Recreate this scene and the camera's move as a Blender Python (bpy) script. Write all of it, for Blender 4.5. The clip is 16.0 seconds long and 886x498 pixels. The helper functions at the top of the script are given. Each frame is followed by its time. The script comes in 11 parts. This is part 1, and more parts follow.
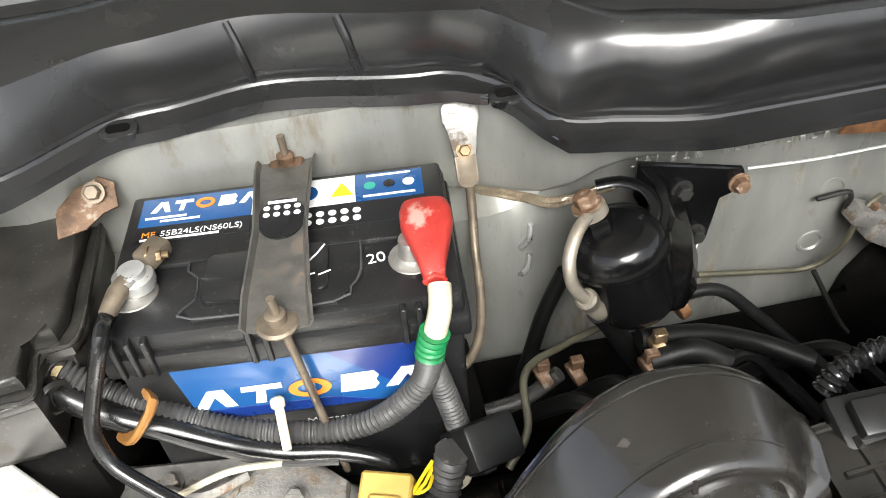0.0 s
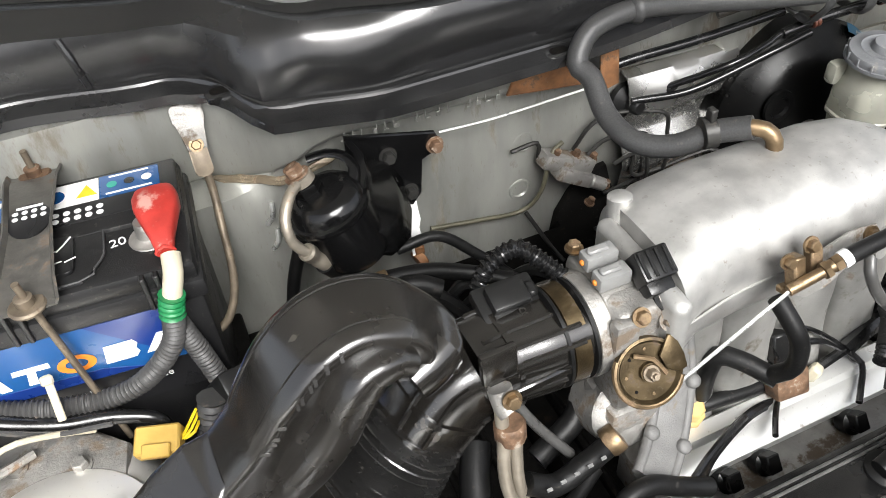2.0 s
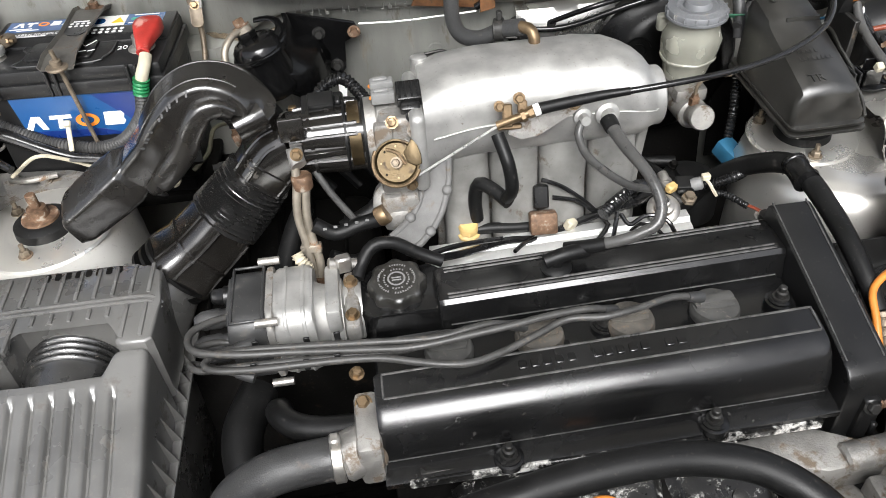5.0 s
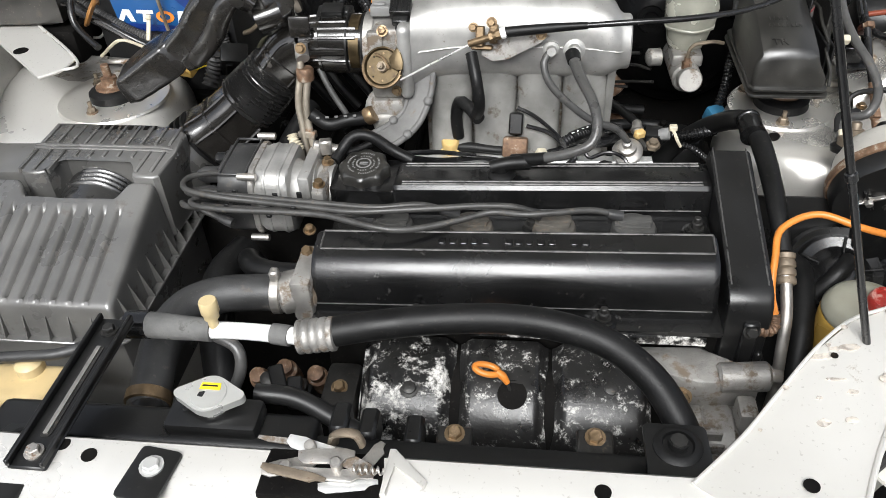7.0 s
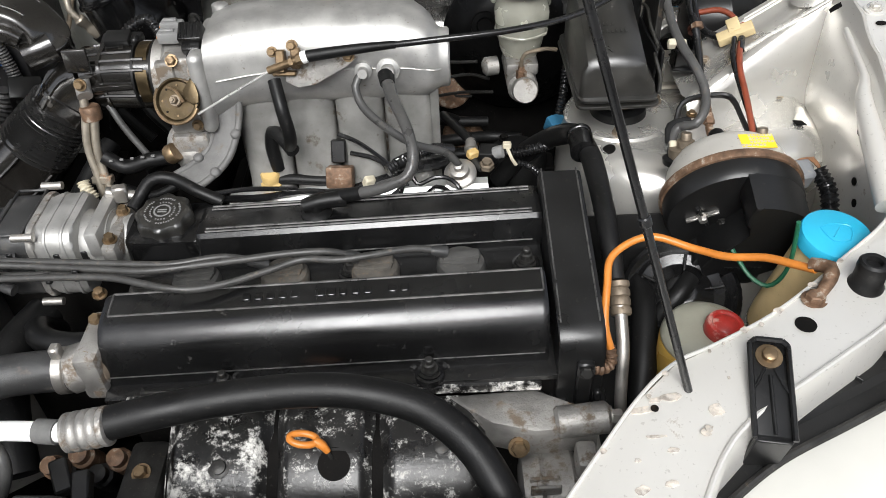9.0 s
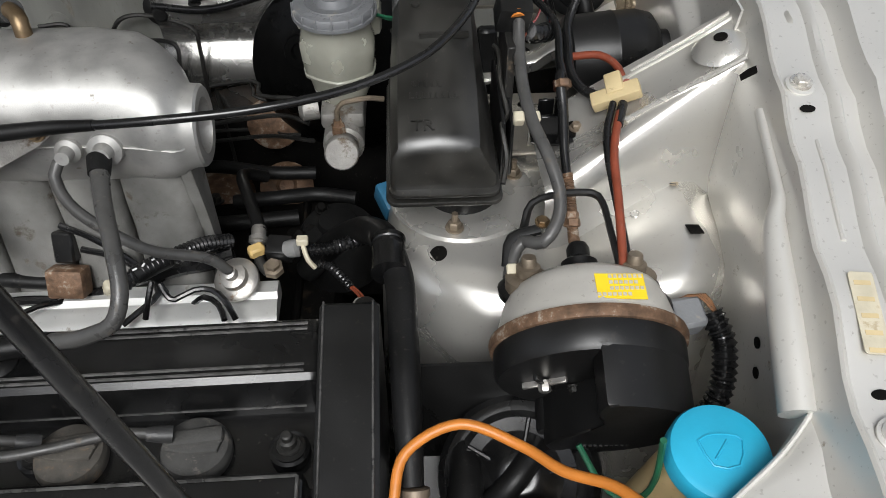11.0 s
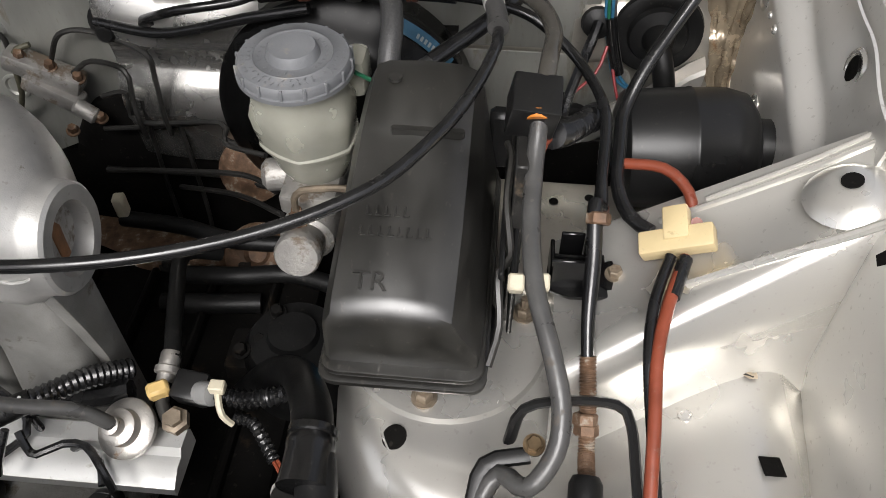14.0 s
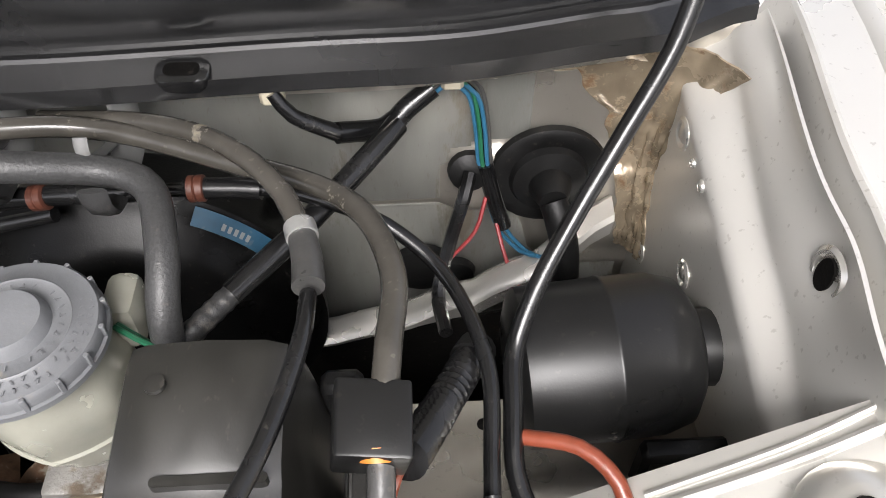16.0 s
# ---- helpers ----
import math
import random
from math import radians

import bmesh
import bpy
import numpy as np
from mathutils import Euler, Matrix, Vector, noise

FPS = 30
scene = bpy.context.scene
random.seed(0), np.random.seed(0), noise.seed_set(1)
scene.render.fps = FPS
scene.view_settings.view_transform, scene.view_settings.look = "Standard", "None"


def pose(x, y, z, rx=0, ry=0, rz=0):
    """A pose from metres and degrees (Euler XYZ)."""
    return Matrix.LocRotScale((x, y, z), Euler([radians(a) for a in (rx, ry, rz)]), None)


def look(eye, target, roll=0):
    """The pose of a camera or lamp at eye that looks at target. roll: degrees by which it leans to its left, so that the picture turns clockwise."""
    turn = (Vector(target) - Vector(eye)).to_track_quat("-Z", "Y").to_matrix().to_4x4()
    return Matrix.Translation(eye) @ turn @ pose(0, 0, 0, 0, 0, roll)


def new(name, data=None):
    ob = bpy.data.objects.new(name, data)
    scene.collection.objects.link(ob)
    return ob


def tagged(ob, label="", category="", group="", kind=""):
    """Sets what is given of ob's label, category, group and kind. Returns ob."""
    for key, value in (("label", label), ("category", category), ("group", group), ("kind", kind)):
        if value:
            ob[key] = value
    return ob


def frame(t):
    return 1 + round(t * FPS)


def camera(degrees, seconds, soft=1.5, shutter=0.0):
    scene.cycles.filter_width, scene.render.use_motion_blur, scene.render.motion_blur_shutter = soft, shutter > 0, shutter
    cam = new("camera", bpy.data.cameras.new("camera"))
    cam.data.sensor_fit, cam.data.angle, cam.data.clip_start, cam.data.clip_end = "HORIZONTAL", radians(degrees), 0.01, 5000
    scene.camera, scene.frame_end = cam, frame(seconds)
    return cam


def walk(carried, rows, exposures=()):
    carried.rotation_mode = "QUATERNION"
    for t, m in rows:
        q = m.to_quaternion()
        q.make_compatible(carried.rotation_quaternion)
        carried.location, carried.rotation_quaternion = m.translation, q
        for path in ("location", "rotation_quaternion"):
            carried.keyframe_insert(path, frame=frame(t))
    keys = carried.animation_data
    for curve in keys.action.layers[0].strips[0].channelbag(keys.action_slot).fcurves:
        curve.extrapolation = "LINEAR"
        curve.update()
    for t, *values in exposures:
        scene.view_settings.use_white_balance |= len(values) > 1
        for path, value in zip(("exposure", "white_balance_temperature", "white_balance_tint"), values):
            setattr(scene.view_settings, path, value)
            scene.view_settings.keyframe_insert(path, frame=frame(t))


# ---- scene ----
cam = camera(58.6, 16.0, soft=0.5)
PATH = [
    (0, (0.0057, 0.0095, 1.3504), (0.1719, 1.3857, 0.0363), -5.5),
    (0.5, (0.0344, -0.0115, 1.3571), (0.2645, 1.3685, 0.0573), -5.0),
    (1, (0.0535, -0.0372, 1.3714), (0.3581, 1.3294, 0.0726), -5.6),
    (1.5, (0.0754, -0.0688, 1.3838), (0.4794, 1.2740, 0.0879), -5.8),
    (2, (0.0793, -0.1261, 1.3895), (0.5644, 1.1746, 0.0774), -4.5),
    (2.5, (0.0984, -0.1900, 1.3943), (0.6227, 1.0744, 0.0621), -3.8),
    (3, (0.1557, -0.2483, 1.4058), (0.5902, 1.0476, 0.0707), -3.1),
    (3.5, (0.2244, -0.3209, 1.4124), (0.4679, 1.0381, 0.0936), -3.7),
    (4, (0.2617, -0.3868, 1.4220), (0.4183, 1.0047, 0.1222), -4.4),
    (4.5, (0.2779, -0.4508, 1.4182), (0.4059, 0.9588, 0.1356), -4.4),
    (5, (0.3018, -0.5482, 1.4287), (0.4231, 0.8767, 0.1623), -4.2),
    (5.2, (0.3151, -0.5854, 1.4315), (0.4345, 0.8480, 0.1738), -3.9),
    (7.3, (0.5272, -0.7430, 1.3847), (0.2798, 0.7277, 0.1920), -3.3),
    (7.5, (0.5396, -0.7468, 1.3895), (0.2789, 0.7344, 0.2120), -3.5),
    (8, (0.5682, -0.7506, 1.3924), (0.3027, 0.7439, 0.2330), -3.8),
    (8.5, (0.5787, -0.7287, 1.3838), (0.3963, 0.7621, 0.2053), -3.6),
    (9, (0.6083, -0.6293, 1.3742), (0.5892, 0.8242, 0.1347), -2.9),
    (9.5, (0.6475, -0.5243, 1.3628), (0.8098, 0.8824, 0.0802), -1.9),
    (9.7, (0.6589, -0.5042, 1.3590), (0.8633, 0.8920, 0.0716), -1.5),
    (11.8, (0.8318, -0.2340, 1.3246), (0.8022, 1.0706, -0.0707), 1.0),
    (12, (0.8375, -0.2197, 1.3246), (0.7936, 1.0753, -0.0793), 0.9),
    (12.5, (0.8471, -0.1690, 1.3084), (0.7783, 1.0992, -0.1184), 0.5),
    (13, (0.8509, -0.1318, 1.2988), (0.7650, 1.1326, -0.1299), 0.5),
    (13.5, (0.8452, -0.1127, 1.2893), (0.7353, 1.1470, -0.1413), 0.3),
    (14, (0.8480, -0.0850, 1.2845), (0.7191, 1.1746, -0.1461), -0.2),
    (14.5, (0.8547, -0.0392, 1.2845), (0.7392, 1.2224, -0.1452), -0.5),
    (15, (0.8576, 0.0334, 1.2816), (0.7974, 1.2959, -0.1509), -0.3),
    (15.5, (0.8633, 0.0869, 1.2702), (0.8815, 1.3456, -0.1662), -0.1),
    (16, (0.8805, 0.1270, 1.2596), (0.9464, 1.3809, -0.1786), -0.2),
]
walk(cam, [(t, look(eye, target, roll)) for t, eye, target, roll in PATH],
     [(0, 1.3, 6700, 9), (3, 0.82, 6600, 11), (5, 0.72, 6550, 11), (8, 0.38, 6500, 10), (9.5, 0.25, 6550, 11), (12, -0.27, 6500, 10), (14, 0.27, 6700, 13), (16, 0.92, 6700, 14)])

# ---- light ----
world = bpy.data.worlds.new("sky")
scene.world = world
world.use_nodes = True
wn = world.node_tree.nodes
sky = wn.new("ShaderNodeTexSky")
sky.sky_type = 'NISHITA'
sky.sun_disc = False
sky.sun_elevation, sky.sun_rotation = radians(47), radians(185)
sky.air_density, sky.dust_density, sky.ozone_density = 1.0, 3.0, 1.2
haze = wn.new("ShaderNodeHueSaturation")
haze.inputs["Saturation"].default_value = 0.35
world.node_tree.links.new(sky.outputs[0], haze.inputs["Color"])
world.node_tree.links.new(haze.outputs[0], wn["Background"].inputs[0])
wn["Background"].inputs[1].default_value = 0.15
sun_data = bpy.data.lights.new("sun", 'SUN')
sun_data.energy, sun_data.angle, sun_data.color = 3.5, radians(34), (0.955, 0.98, 0.985)
sun = new("sun", sun_data)
sun.matrix_world = look((0.1, -3.5, 4.7), (0.45, 0.1, 0.85))


# ---- materials ----
def mat(name, base, rough=0.5, metal=0.0, var=0.25, scale=20, bump=0.15, fine=500, dirt=None, amount=0.0, dscale=30,
        coat=0.0, trans=0.0, spec=0.5, stretch=None, speck=0.17, ragged=0.68):
    m = bpy.data.materials.new(name)
    m.use_nodes = True
    t = m.node_tree
    b = t.nodes["Principled BSDF"]
    co = t.nodes.new("ShaderNodeTexCoord")
    vec = co.outputs["Object"]
    if stretch:
        mp = t.nodes.new("ShaderNodeMapping")
        mp.inputs["Scale"].default_value = stretch
        t.links.new(vec, mp.inputs[0])
        vec = mp.outputs[0]

    def noise_node(s, detail, roughness=0.55):
        n = t.nodes.new("ShaderNodeTexNoise")
        n.inputs["Scale"].default_value, n.inputs["Detail"].default_value = s, detail
        n.inputs["Roughness"].default_value = roughness
        t.links.new(vec, n.inputs["Vector"])
        return n.outputs[0]

    def ramp(fac, a, c, lo, hi):
        r = t.nodes.new("ShaderNodeValToRGB")
        r.color_ramp.elements[0].position, r.color_ramp.elements[1].position = lo, hi
        r.color_ramp.elements[0].color, r.color_ramp.elements[1].color = (*a, 1), (*c, 1)
        t.links.new(fac, r.inputs[0])
        return r.outputs[0]

    n1 = noise_node(scale, 5)
    n2 = noise_node(fine, 3)
    col = ramp(n1, [c * (1 - var) for c in base], [min(1, c * (1 + var * 0.6)) for c in base], 0.35, 0.65)
    ro = ramp(n1, [max(0.03, rough - 0.08)] * 3, [min(1, rough + 0.1)] * 3, 0.3, 0.7)
    if dirt:
        n3 = noise_node(dscale, 9, ragged)
        mask = ramp(n3, (0, 0, 0), (1, 1, 1), 0.68 - 0.36 * amount, 0.74 - 0.3 * amount)
        mix = t.nodes.new("ShaderNodeMix")
        mix.data_type = 'RGBA'
        t.links.new(mask, mix.inputs[0])
        t.links.new(col, mix.inputs[6])
        mix.inputs[7].default_value = (*dirt, 1)
        col = mix.outputs[2]
        mr = t.nodes.new("ShaderNodeMix")
        t.links.new(mask, mr.inputs[0])
        t.links.new(ro, mr.inputs[2])
        mr.inputs[3].default_value = 0.85
        ro = mr.outputs[0]
        if metal:
            mm = t.nodes.new("ShaderNodeMath")
            mm.operation = 'MULTIPLY_ADD'
            t.links.new(mask, mm.inputs[0])
            mm.inputs[1].default_value, mm.inputs[2].default_value = -metal, metal
            t.links.new(mm.outputs[0], b.inputs["Metallic"])
    if speck:
        n4 = noise_node(260, 2, 0.5)
        dots = ramp(n4, (0, 0, 0), (speck, speck, speck), 0.66, 0.72)
        dust = t.nodes.new("ShaderNodeMix")
        dust.data_type = 'RGBA'
        t.links.new(dots, dust.inputs[0])
        t.links.new(col, dust.inputs[6])
        dust.inputs[7].default_value = (0.20, 0.175, 0.145, 1)
        col = dust.outputs[2]
    t.links.new(col, b.inputs["Base Color"])
    t.links.new(ro, b.inputs["Roughness"])
    if not (dirt and metal):
        b.inputs["Metallic"].default_value = metal
    b.inputs["Coat Weight"].default_value, b.inputs["Coat Roughness"].default_value = coat, 0.12
    b.inputs["Transmission Weight"].default_value = trans
    b.inputs["Specular IOR Level"].default_value = spec
    if bump:
        bp = t.nodes.new("ShaderNodeBump")
        bp.inputs["Strength"].default_value, bp.inputs["Distance"].default_value = bump, 0.0008
        t.links.new(n2, bp.inputs["Height"])
        t.links.new(bp.outputs[0], b.inputs["Normal"])
    return m


PAINT = mat("champagne_paint", (0.71, 0.692, 0.646), 0.26, 0.72, 0.06, 6, 0.02, 900, (0.20, 0.17, 0.13), 0.12, 9, coat=0.35)
PAINT_OUT = mat("outer_paint", (0.62, 0.606, 0.57), 0.33, 0.42, 0.05, 6, 0.03, 900, (0.30, 0.26, 0.21), 0.06, 45, coat=0.25, speck=0.3)
# firewall silver with shade put into its base colour, plus dirt streaks
FIREWALL_SHADED = mat("shaded_firewall_paint", (0.30, 0.30, 0.275), 0.38, 0.45, 0.28, 11, 0.12, 500, (0.15, 0.13, 0.10), 0.28, 16, coat=0.1, stretch=(1.6, 1.0, 0.45), speck=0.3)
CASTGREY = mat("grey_casting", (0.13, 0.128, 0.124), 0.6, 0.2, 0.2, 60, 0.4, 900, (0.12, 0.10, 0.075), 0.25, 50)
SEALANT = mat("body_sealant", (0.33, 0.265, 0.185), 0.24, 0.4, 0.35, 40, 0.5, 90, (0.15, 0.085, 0.04), 0.40, 60, coat=0.7, ragged=0.75)
# body paint again, its colour darkened for the shade in the rear corner
PAINT_SHADED = mat("shaded_paint", (0.50, 0.47, 0.415), 0.3, 0.75, 0.08, 6, 0.05, 900, (0.20, 0.16, 0.11), 0.14, 14, coat=0.3)
COWL = mat("cowl_plastic", (0.014, 0.014, 0.0144), 0.22, 0, 0.35, 8, 0.03, 1500, (0.045, 0.043, 0.039), 0.10, 9, spec=0.8, speck=0.06)
BLACK = mat("black_plastic", (0.009, 0.009, 0.009), 0.33, 0, 0.3, 15, 0.06, 900, (0.03, 0.027, 0.024), 0.03, 40, spec=0.4, speck=0.05)
BELLOWS = mat("bellows_rubber", (0.016, 0.0157, 0.0153), 0.26, 0, 0.3, 30, 0.06, 700, (0.05, 0.046, 0.04), 0.12, 50, spec=1.0, coat=0.3)
DUCT = mat("duct_plastic", (0.011, 0.0098, 0.0085), 0.23, 0, 0.4, 12, 0.04, 700, (0.045, 0.037, 0.028), 0.10, 22, coat=0.35, spec=0.9, speck=0.04)
AIRBOX = mat("airbox_plastic", (0.105, 0.103, 0.098), 0.30, 0, 0.3, 10, 0.08, 700, (0.09, 0.083, 0.072), 0.25, 30, spec=0.9, coat=0.5)
FUSE = mat("fuse_cover_plastic", (0.017, 0.0162, 0.0140), 0.36, 0, 0.5, 40, 0.05, 1100, (0.05, 0.047, 0.04), 0.10, 130, spec=1.0, stretch=(1, 0.45, 1), speck=0.12)
BRAID = mat("braided_rubber", (0.046, 0.046, 0.046), 0.42, 0, 0.25, 700, 0.4, 700, (0.07, 0.066, 0.06), 0.1, 60)
RUBBER = mat("rubber", (0.0065, 0.0065, 0.0065), 0.45, 0, 0.3, 30, 0.2, 500, (0.035, 0.032, 0.029), 0.12, 60, spec=0.25, speck=0.08)
HOSE = mat("hose_rubber", (0.032, 0.032, 0.032), 0.45, 0, 0.25, 40, 0.35, 700, (0.10, 0.09, 0.08), 0.2, 60)
CONDUIT = mat("conduit_plastic", (0.050, 0.049, 0.048), 0.5, 0, 0.25, 40, 0.2, 500, (0.14, 0.12, 0.10), 0.2, 60)
CABLE = mat("cable_black", (0.008, 0.008, 0.0083), 0.22, 0, 0.3, 40, 0.05, 500, (0.04, 0.037, 0.033), 0.06, 50, spec=0.6, speck=0.06)
CABLE_GREY = mat("cable_grey", (0.058, 0.057, 0.055), 0.32, 0, 0.2, 60, 0.2, 500, (0.08, 0.07, 0.06), 0.25, 80)
COVER = mat("valve_cover_paint", (0.0055, 0.0055, 0.0056), 0.23, 0, 0.3, 12, 0.08, 1100, (0.05, 0.047, 0.042), 0.05, 60, spec=0.62, speck=0.08)
COVER_WORN = mat("worn_cover_edge", (0.095, 0.093, 0.09), 0.33, 0.4, 0.5, 70, 0.2, 700, (0.01, 0.01, 0.01), 0.3, 80, spec=0.6)
ALU = mat("cast_aluminium", (0.46, 0.454, 0.437), 0.50, 0.72, 0.16, 45, 0.15, 1100, (0.22, 0.195, 0.16), 0.10, 70, speck=0.25)
ALU_DIRTY = mat("dirty_aluminium", (0.35, 0.338, 0.318), 0.5, 0.7, 0.25, 40, 0.6, 500, (0.13, 0.10, 0.072), 0.46, 45)
ALU_BRIGHT = mat("bright_aluminium", (0.70, 0.70, 0.68), 0.35, 0.6, 0.05, 20, 0.08, 900, (0.4, 0.37, 0.33), 0.1, 60)
BRONZE = mat("dark_bronze", (0.075, 0.054, 0.028), 0.36, 0.8, 0.35, 60, 0.25, 600, (0.06, 0.04, 0.025), 0.3, 60)
STEEL = mat("zinc_steel", (0.45, 0.43, 0.40), 0.4, 0.85, 0.2, 60, 0.25, 600, (0.20, 0.13, 0.08), 0.22, 70)
GOLD = mat("yellow_zinc", (0.22, 0.155, 0.09), 0.4, 0.8, 0.3, 60, 0.25, 600, (0.12, 0.075, 0.04), 0.35, 60, speck=0.0)
RUST = mat("rusty_steel", (0.17, 0.10, 0.06), 0.62, 0.35, 0.5, 90, 0.6, 400, (0.30, 0.26, 0.21), 0.34, 90)
BRASSROD = mat("tarnished_rod", (0.21, 0.17, 0.125), 0.5, 0.55, 0.3, 60, 0.3, 500, (0.12, 0.08, 0.05), 0.25, 60)
RUSTPAINT = mat("rust_orange", (0.20, 0.088, 0.034), 0.7, 0.1, 0.5, 60, 0.6, 300, (0.10, 0.06, 0.035), 0.35, 60)
BATT = mat("battery_case", (0.011, 0.011, 0.0115), 0.36, 0, 0.25, 20, 0.25, 900, (0.05, 0.048, 0.045), 0.2, 50)
STRAP = mat("strap_black", (0.10, 0.095, 0.086), 0.45, 0.3, 0.3, 60, 0.3, 400, (0.13, 0.10, 0.075), 0.3, 60)
BLUE = mat("label_blue", (0.009, 0.075, 0.235), 0.3, 0, 0.12, 15, 0.03, 500, coat=0.3, speck=0.0)
BLUE_DEEP = mat("label_deep_blue", (0.008, 0.03, 0.17), 0.3, 0, 0.2, 15, 0.03, 500, coat=0.3, speck=0.0)
WHITE = mat("label_white", (0.8, 0.8, 0.79), 0.35, 0, 0.04, 20, 0.02, 500, speck=0.0)
ORANGE = mat("label_orange", (0.80, 0.25, 0.03), 0.35, 0, 0.1, 20, 0.02, 500, speck=0.0)
LABEL_BLACK = mat("label_black", (0.012, 0.012, 0.013), 0.3, 0, 0.2, 20, 0.02, 500, speck=0.0)
YELLOW = mat("label_yellow", (0.78, 0.56, 0.02), 0.35, 0, 0.1, 40, 0.05, 500, speck=0.0)
GREENMARK = mat("label_green", (0.03, 0.33, 0.25), 0.35, 0, 0.1, 40, 0.02, 500, speck=0.0)
REDCAP = mat("red_plastic", (0.40, 0.032, 0.024), 0.4, 0, 0.3, 40, 0.2, 500, (0.50, 0.24, 0.20), 0.34, 45)
BLUECAP = mat("cyan_plastic", (0.02, 0.36, 0.55), 0.35, 0, 0.1, 20, 0.08, 600, speck=0.0)
GREENTAPE = mat("green_tape", (0.01, 0.17, 0.055), 0.35, 0, 0.2, 80, 0.3, 200, speck=0.0)
CREAM = mat("cream_sleeve", (0.50, 0.455, 0.345), 0.5, 0, 0.12, 60, 0.2, 400, (0.4, 0.33, 0.22), 0.2, 60)
TAN = mat("tan_plastic", (0.54, 0.43, 0.24), 0.42, 0, 0.12, 30, 0.1, 500, (0.35, 0.26, 0.14), 0.15, 60)
YELCONN = mat("amber_connector", (0.47, 0.30, 0.07), 0.4, 0, 0.15, 40, 0.1, 500, (0.4, 0.28, 0.12), 0.15, 60)
AMBERCAP = mat("dusty_amber_plastic", (0.52, 0.36, 0.14), 0.45, 0, 0.15, 40, 0.1, 500, (0.3, 0.2, 0.1), 0.2, 60)
BLUESTICK = mat("faded_blue_sticker", (0.008, 0.055, 0.10), 0.4, 0, 0.3, 60, 0.05, 500)
SERVO = mat("servo_gloss", (0.003, 0.003, 0.003), 0.30, 0, 0.3, 12, 0.1, 900, (0.03, 0.028, 0.025), 0.05, 60, spec=0.16, speck=0.05)
STAIN = mat("stained_sealer", (0.36, 0.30, 0.22), 0.4, 0.3, 0.4, 60, 0.6, 150, (0.17, 0.10, 0.045), 0.45, 80)
CAPSILVER = mat("plated_cap", (0.60, 0.60, 0.575), 0.30, 0.6, 0.05, 20, 0.08, 900, (0.45, 0.42, 0.38), 0.08, 60)
ALU_DULL = mat("dull_cast_aluminium", (0.27, 0.265, 0.25), 0.5, 0.45, 0.2, 40, 0.4, 900, (0.10, 0.08, 0.06), 0.26, 30, speck=0.25)
DUSTY = mat("dusty_rubber", (0.072, 0.065, 0.055), 0.75, 0, 0.35, 80, 0.5, 500, (0.12, 0.088, 0.06), 0.40, 70, ragged=0.8)
DUSTGREY = mat("grey_dusty_rubber", (0.048, 0.047, 0.044), 0.7, 0, 0.3, 80, 0.4, 500, (0.12, 0.11, 0.095), 0.3, 70, ragged=0.8)
LEAD = mat("ignition_lead_rubber", (0.042, 0.041, 0.039), 0.42, 0, 0.25, 60, 0.2, 500, (0.10, 0.088, 0.072), 0.25, 80)
PIPE = mat("tarnished_pipe", (0.30, 0.265, 0.215), 0.38, 0.6, 0.25, 50, 0.25, 600, (0.20, 0.10, 0.045), 0.28, 30, ragged=0.75)
DISTCAP = mat("distributor_cap", (0.030, 0.030, 0.030), 0.42, 0, 0.3, 40, 0.15, 700, (0.075, 0.070, 0.062), 0.25, 40, spec=0.6, speck=0.3)
CANGLOSS = mat("gloss_black_paint", (0.004, 0.004, 0.0042), 0.20, 0, 0.3, 12, 0.04, 900, (0.03, 0.027, 0.023), 0.06, 60, spec=0.45, speck=0.04)
OLIVE = mat("olive_pipe", (0.105, 0.098, 0.068), 0.42, 0.3, 0.25, 50, 0.2, 600, (0.09, 0.05, 0.025), 0.15, 40)
HEATPANEL = mat("bare_pressed_steel", (0.54, 0.532, 0.51), 0.26, 0.92, 0.1, 12, 0.04, 700, (0.10, 0.085, 0.065), 0.18, 22)
SHELL = mat("rusting_pale_paint", (0.52, 0.50, 0.46), 0.42, 0.25, 0.12, 20, 0.1, 700, (0.24, 0.13, 0.06), 0.14, 45, ragged=0.8, speck=0.3)
FOAM = mat("grey_foam", (0.115, 0.114, 0.11), 0.8, 0, 0.35, 40, 0.6, 300, (0.05, 0.048, 0.045), 0.3, 40)
FERRULE = mat("brown_ferrule", (0.085, 0.028, 0.017), 0.45, 0, 0.3, 60, 0.2, 500)
BROWNCLIP = mat("brown_clip", (0.36, 0.17, 0.05), 0.4, 0, 0.2, 60, 0.1, 500)
ORANGEWIRE = mat("orange_wire", (0.56, 0.19, 0.03), 0.38, 0, 0.12, 60, 0.1, 500, (0.35, 0.16, 0.06), 0.12, 60, speck=0.0)
REDWIRE = mat("red_wire", (0.20, 0.045, 0.022), 0.35, 0, 0.2, 60, 0.1, 500)
REDWIRE2 = mat("bright_red_wire", (0.26, 0.025, 0.028), 0.35, 0, 0.2, 60, 0.05, 500)
BLUEWIRE = mat("blue_wire", (0.025, 0.12, 0.21), 0.4, 0, 0.2, 60, 0.05, 500)
GREENWIRE = mat("green_wire", (0.014, 0.11, 0.055), 0.4, 0, 0.2, 60, 0.05, 500)
GREYCONN = mat("grey_connector", (0.19, 0.19, 0.186), 0.4, 0, 0.15, 60, 0.1, 500, (0.2, 0.17, 0.14), 0.2, 70)
